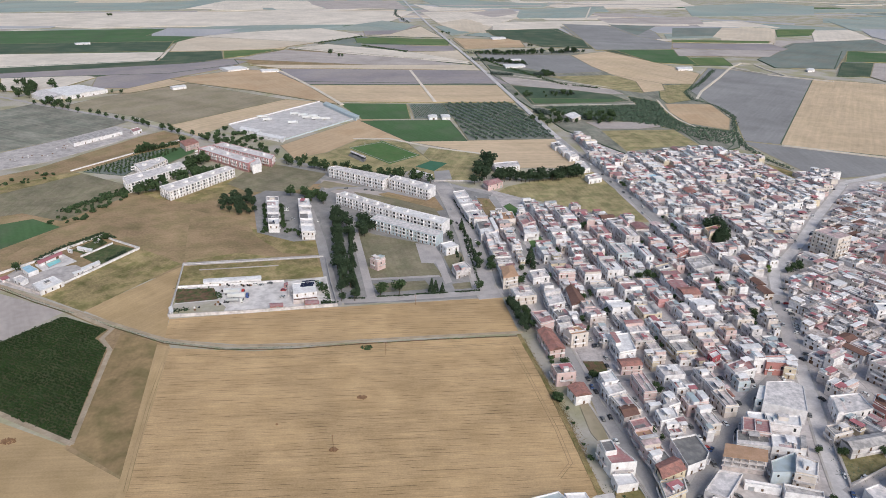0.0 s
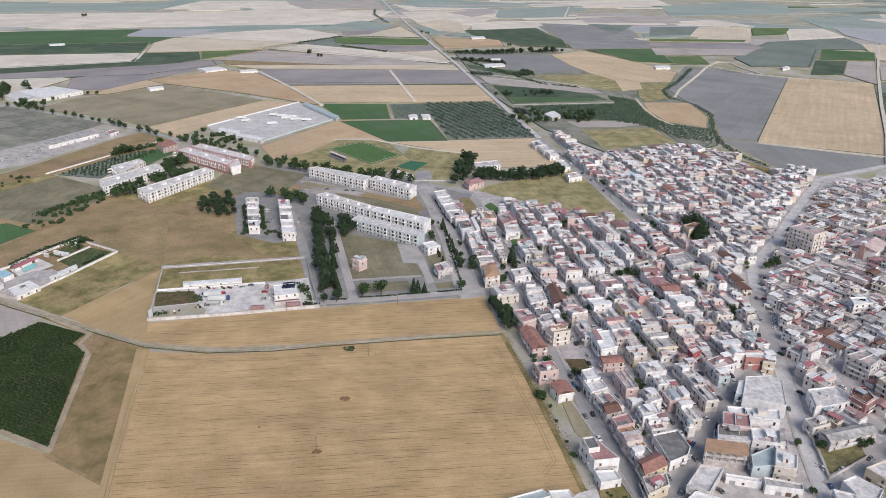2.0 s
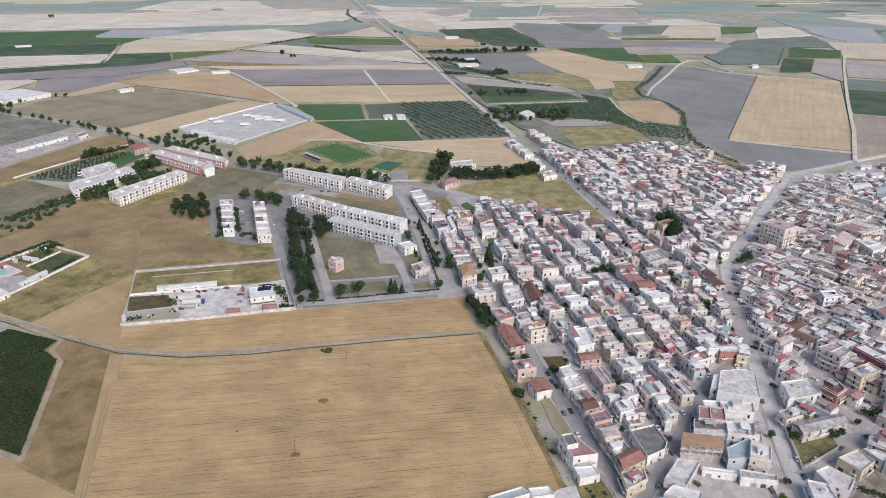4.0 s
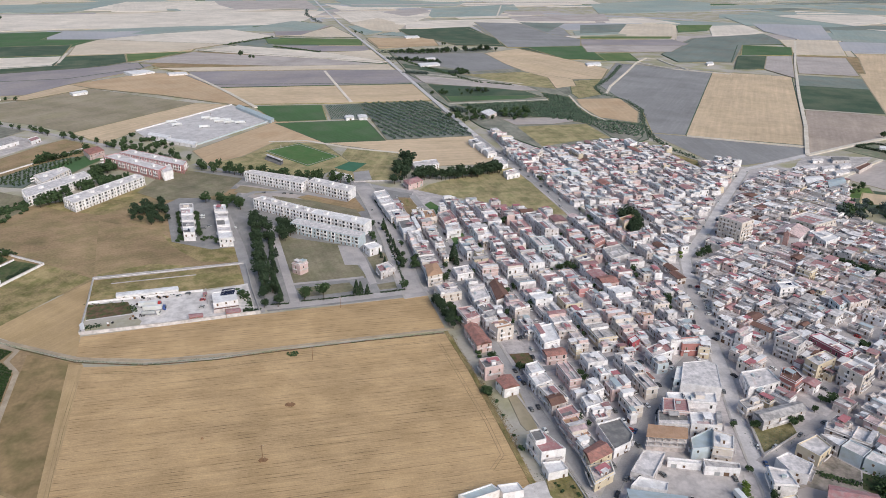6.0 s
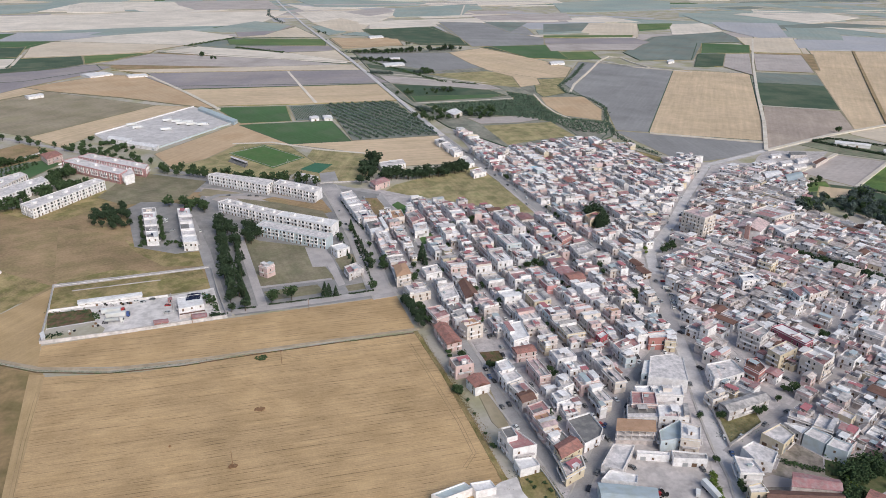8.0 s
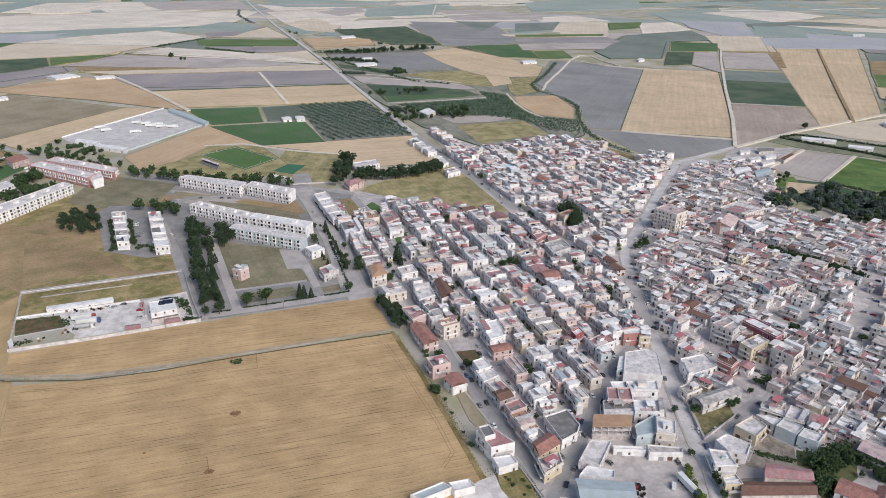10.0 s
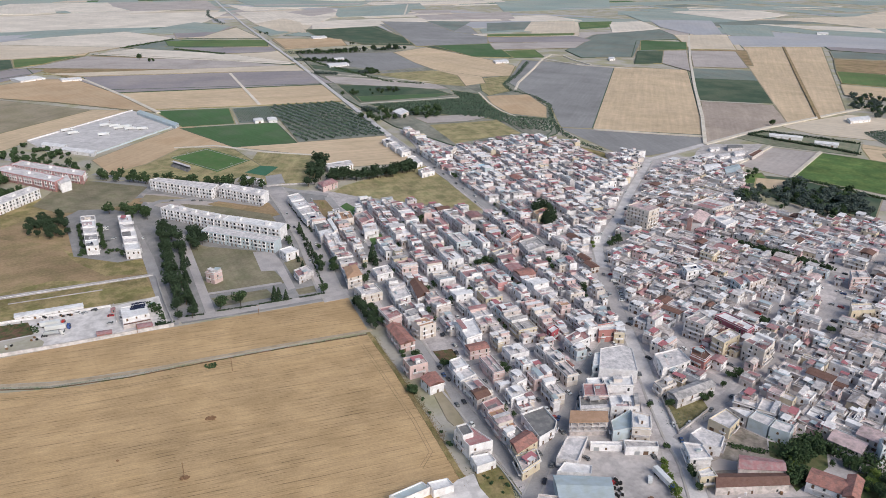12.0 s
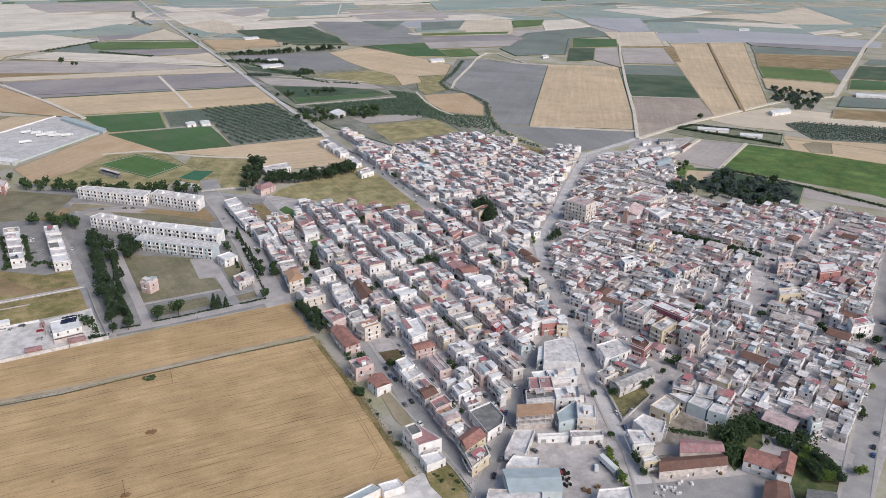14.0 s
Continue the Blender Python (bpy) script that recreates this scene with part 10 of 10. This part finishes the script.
cars_along([(232.2, 274.9), (211.1, 265.7), (186.3, 248.7)], 4, 2.0)
cars_along([(278.2, 190.2), (320.5, 221.9), (383.4, 273.4)], 12, 4.0)
cars_along([(371.9, 354.8), (415.5, 380.4)], 8, 2.5, 0.6, True)
cars_along([(399.9, 402.5), (406.6, 376.6)], 6, 5.0)
cars_along([(9.2, 626.5), (22.1, 540.0), (27.6, 462.8)], 6, 4.5)
cars_along([(-143.8, 617.6), (-130.4, 559.3)], 6, 2.5, 0.6, True)
cars_along([(-120.9, 603.9), (-101.2, 536.0)], 5, 3.0)
cars_along([(-112.1, 677.0), (-63.8, 668.4)], 5, 2.0)
cars_along([(87.2, 395.7), (90.3, 375.4), (91.9, 356.9)], 4, 1.5)
for q in [(-111.0, 445.9), (-110.0, 431.8), (-111.4, 442.2), (-133.0, 450.8), (-128.8, 450.0), (-123.4, 452.9)]:
    car(*q, crng.uniform(0, 180))

# cars in the narrow lanes between the terraces, too many to count
LANE_CARS = []
for zone, U, T, u0, u1, pitch, t0, t1 in ((ZONE_A, V, WD, 112.25, 281, 18.75, 205, 620), (ZONE_B, V, WD, 286.0, 480, 24.5, 430, 830), (ZONE_C, E1, E2, 240.0, 900, 25.0, -60, 420)):
    while u0 < u1:
        t = t0
        while t < t1:
            t += crng.uniform(5.5, 19)
            p = U * (u0 + crng.choice((-1.35, 1.35))) + T * t
            if inside(p, zone) and clear_of([(p.x - 0.9, p.y - 0.9), (p.x + 0.9, p.y - 0.9), (p.x + 0.9, p.y + 0.9), (p.x - 0.9, p.y + 0.9)], BUILT):
                at = pose(p.x, p.y, CAR_Z, 0, 0, math.degrees(math.atan2(T.y, T.x)) + crng.choice((0, 180)) + crng.uniform(-3, 3))
                LANE_CARS.append((CAR_MESH[crng.choices(list(CAR), (5, 4, 5, 5, 1, 1))[0]], at))
                LANE_CARS.append((CABIN_MESH, at))
                for wx in (-1.3, 1.3):
                    for wy in (-0.78, 0.78):
                        LANE_CARS.append((WHEEL, at @ pose(wx, wy, 0.31)))
        u0 += pitch
join_pieces(LANE_CARS, "lane_cars", "small cars parked along narrow town lanes", "cars")

TRAILER = mesh_of("trailer", *join(box_geo(-8.2, -1.25, 1.2, 3.6, 1.25, 3.9), box_geo(-8.0, -0.5, 0.7, 3.4, 0.5, 1.2)), CAR["white"])
TANKER = lathe("tank", [(0.5, -5.6), (1.15, -5.4), (1.2, -5.0), (1.2, 2.6), (1.15, 3.0), (0.5, 3.2)], 14, CAR["silver"])


def lorry(x, y, heading, cab, tank=False, short=False):
    """A lorry: tractor cab with windscreen, box or tank body, wheels."""
    prof = [(4.0, 0.5), (6.1, 0.5), (6.2, 1.6), (5.9, 3.2), (4.2, 3.3)]
    root = new("lorry", mesh_of("cab", *extrude(prof, 2.4), cab))
    root.matrix_basis = pose(x, y, CAR_Z, 0, 0, heading)
    part("windscreen", mesh_of("windscreen", *extrude([(5.6, 1.75), (6.22, 1.75), (6.0, 2.8), (5.6, 2.8)], 2.42), M["glass"]), root)
    if tank:
        part("tank", TANKER, root, pose(0, 0, 2.2, 0, 90, 0))
    else:
        part("trailer", TRAILER, root)
    for wx in (-6.6, -5.3, -4.0, 5.2):
        for wy in (-1.0, 1.0):
            part("wheel", BIGWHEEL, root, pose(wx, wy, 0.5))
    return tagged(root, "articulated lorry with silver tank parked in a yard" if tank else "articulated lorry with white box trailer parked in a yard", "lorry", "parked lorries")


for (x, y), a, c, k in zip([(-143.1, 436.2), (-138.7, 430.3), (-140.7, 423.5)], (4, 6, 3), (M["redtruck"], M["bluetruck"], CAR["white"]), (False, False, True)):
    lorry(x, y, a, c, k)
for (x, y), a in zip([(-215.1, 1013.8), (-202.3, 1006.8), (-194.0, 992.2), (-186.5, 1000.0), (-179.2, 985.6), (-164.4, 982.7), (-247.0, 975.2), (-207.5, 959.4), (-258.4, 992.8)], (15, 18, 14, 16, 17, 12, 40, 20, 35)):
    lorry(x, y, a, CAR["white"])
lorry(*[(159.0, 219.0)][0], -82, M["bluetruck"])
for (x, y) in [(136.0, 224.6), (152.9, 222.2), (146.3, 249.0), (162.9, 236.8), (131.1, 242.8)]:
    car(x, y, crng.uniform(0, 180))

# ------------------------------------------------------------------ poles, field marks, yard clutter
def utility_pole(x, y, h=9.0, heading=10):
    root = tagged(new("utility_pole", lathe("pole", [(0.16, -0.3), (0.13, h * 0.6), (0.1, h)], 8, M["timber"])), "wooden utility pole with a crossarm", "pole", "utility poles")
    root.matrix_basis = pose(x, y, 0, 0, 0, heading)
    part("crossarm", mesh_of("crossarm", *box_geo(-0.9, -0.06, h - 0.7, 0.9, 0.06, h - 0.55), M["timber"]), root)
    for k in (-0.8, 0.0, 0.8):
        part("insulator", mesh_of("insulator", *box_geo(k - 0.06, -0.05, h - 0.55, k + 0.06, 0.05, h - 0.3), M["frame"]), root)
    return root


for q in [(-51.4, 272.0), (-33.1, 358.3), (-209.5, 1010.2), (-236.6, 872.3), (373.7, 929.1)]:
    utility_pole(*q)
for q in [(-91.5, 415.6), (-18.3, 422.9)]:
    utility_pole(*q, 8.0)


def spot_patch(x, y, rx, ry, m, label, seed, tall=0.5, n=90):
    r = random.Random(seed)

    def shape(rr):
        a, k = rr.uniform(0, 6.283), math.sqrt(rr.random())
        return x + math.cos(a) * rx * k, y + math.sin(a) * ry * k, rr.uniform(0.1, tall)
    return scrub("weed_patch", shape, n, (0.3, 0.6), m, label, seed)


for i, ((x, y), rx, ry, m) in enumerate(zip([(-42.4, 315.2), (-51.4, 272.0), (-45.0, 366.4), (-209.0, 275.8), (-82.7, 291.1)], (2.6, 2.0, 3.6, 3.5, 0.1), (1.6, 1.2, 3.0, 2.5, 0.1), (M["timber"], M["timber"], LEAF["broad"], M["timber"], M["timber"]))):
    spot_patch(x, y, rx, ry, m, "dark weedy patch flattened in the wheat", 50 + i)


def wheel_track(line, gap=1.7):
    """A pair of wheel lines pressed into the crop."""
    for s in (-gap / 2, gap / 2):
        pts = []
        for i, p in enumerate(line):
            a = Vector(line[min(i + 1, len(line) - 1)]) - Vector(line[max(i - 1, 0)])
            a.normalize()
            pts.append((p[0] - a.y * s, p[1] + a.x * s))
        v, f = strip_geo(pts, 0.32, 0.0, 0.06)
        tagged(new("wheel_track", mesh_of("wheel_track", v, f, M["brown"])), "pressed wheel track in the wheat", "track", kind="structure")


wheel_track([(42.2, 370.8), (48.9, 338.2), (57.9, 289.8), (60.9, 264.5), (54.1, 254.8)])
wheel_track([(-161.0, 349.0), (-153.0, 305.2), (-144.9, 269.3), (-138.6, 242.8)])
wheel_track([(-150.5, 356.6), (-100.1, 354.5), (-47.9, 362.5), (40.7, 373.5)])

PALLETS = [lathe("pallet", [(k, 0.15 * i + z) for i in range(8) for k, z in ((0.78, 0.0), (0.78, 0.11), (0.66, 0.11), (0.66, 0.15))], 4, m) for m in (M["timber"], WALL["white"], WALL["grey"], M["rubber"])]
prng = random.Random(9)


def stacks(pts, n, spread, kinds):
    for x, y in pts:
        for _ in range(n):
            ob = new("pallet", prng.choice([PALLETS[k] for k in kinds]))
            ob.matrix_basis = pose(x + prng.uniform(-spread, spread), y + prng.uniform(-spread, spread), 0.2, 0, 0, prng.choice((0, 30, 90, 120)))
            tagged(ob, "slatted pallet of materials standing in a yard", "pallet", "pallets in the yards")


stacks([(177.2, 200.2), (180.4, 198.4), (172.8, 200.1), (186.2, 200.2)], 4, 3.0, (1, 2, 1))
stacks([(141.7, 210.4), (140.0, 212.4), (147.1, 212.3)], 3, 1.2, (0,))
stacks([(138.5, 225.3), (136.6, 221.2), (135.3, 217.8)], 7, 2.2, (3, 3, 2))
stacks([(182.7, 210.0), (190.1, 207.6), (198.1, 205.8), (204.5, 204.0)], 3, 3.0, (0, 2, 1))
stacks([(-155.7, 448.4), (-150.2, 447.7), (-145.1, 447.8), (-139.3, 448.8), (-135.3, 448.9), (-154.5, 440.4), (-150.0, 420.0), (-162.2, 413.2)], 4, 2.6, (0, 1, 2, 3))
stacks([(516.2, 729.8), (523.3, 716.2), (527.1, 698.3), (560.7, 722.2)], 3, 8.0, (0, 1, 2))
stacks([(-456.3, 818.9), (-448.1, 829.8), (-459.2, 785.8), (-442.4, 846.5), (-474.4, 777.9), (-479.2, 763.6)], 4, 7.0, (0, 0, 1, 2))
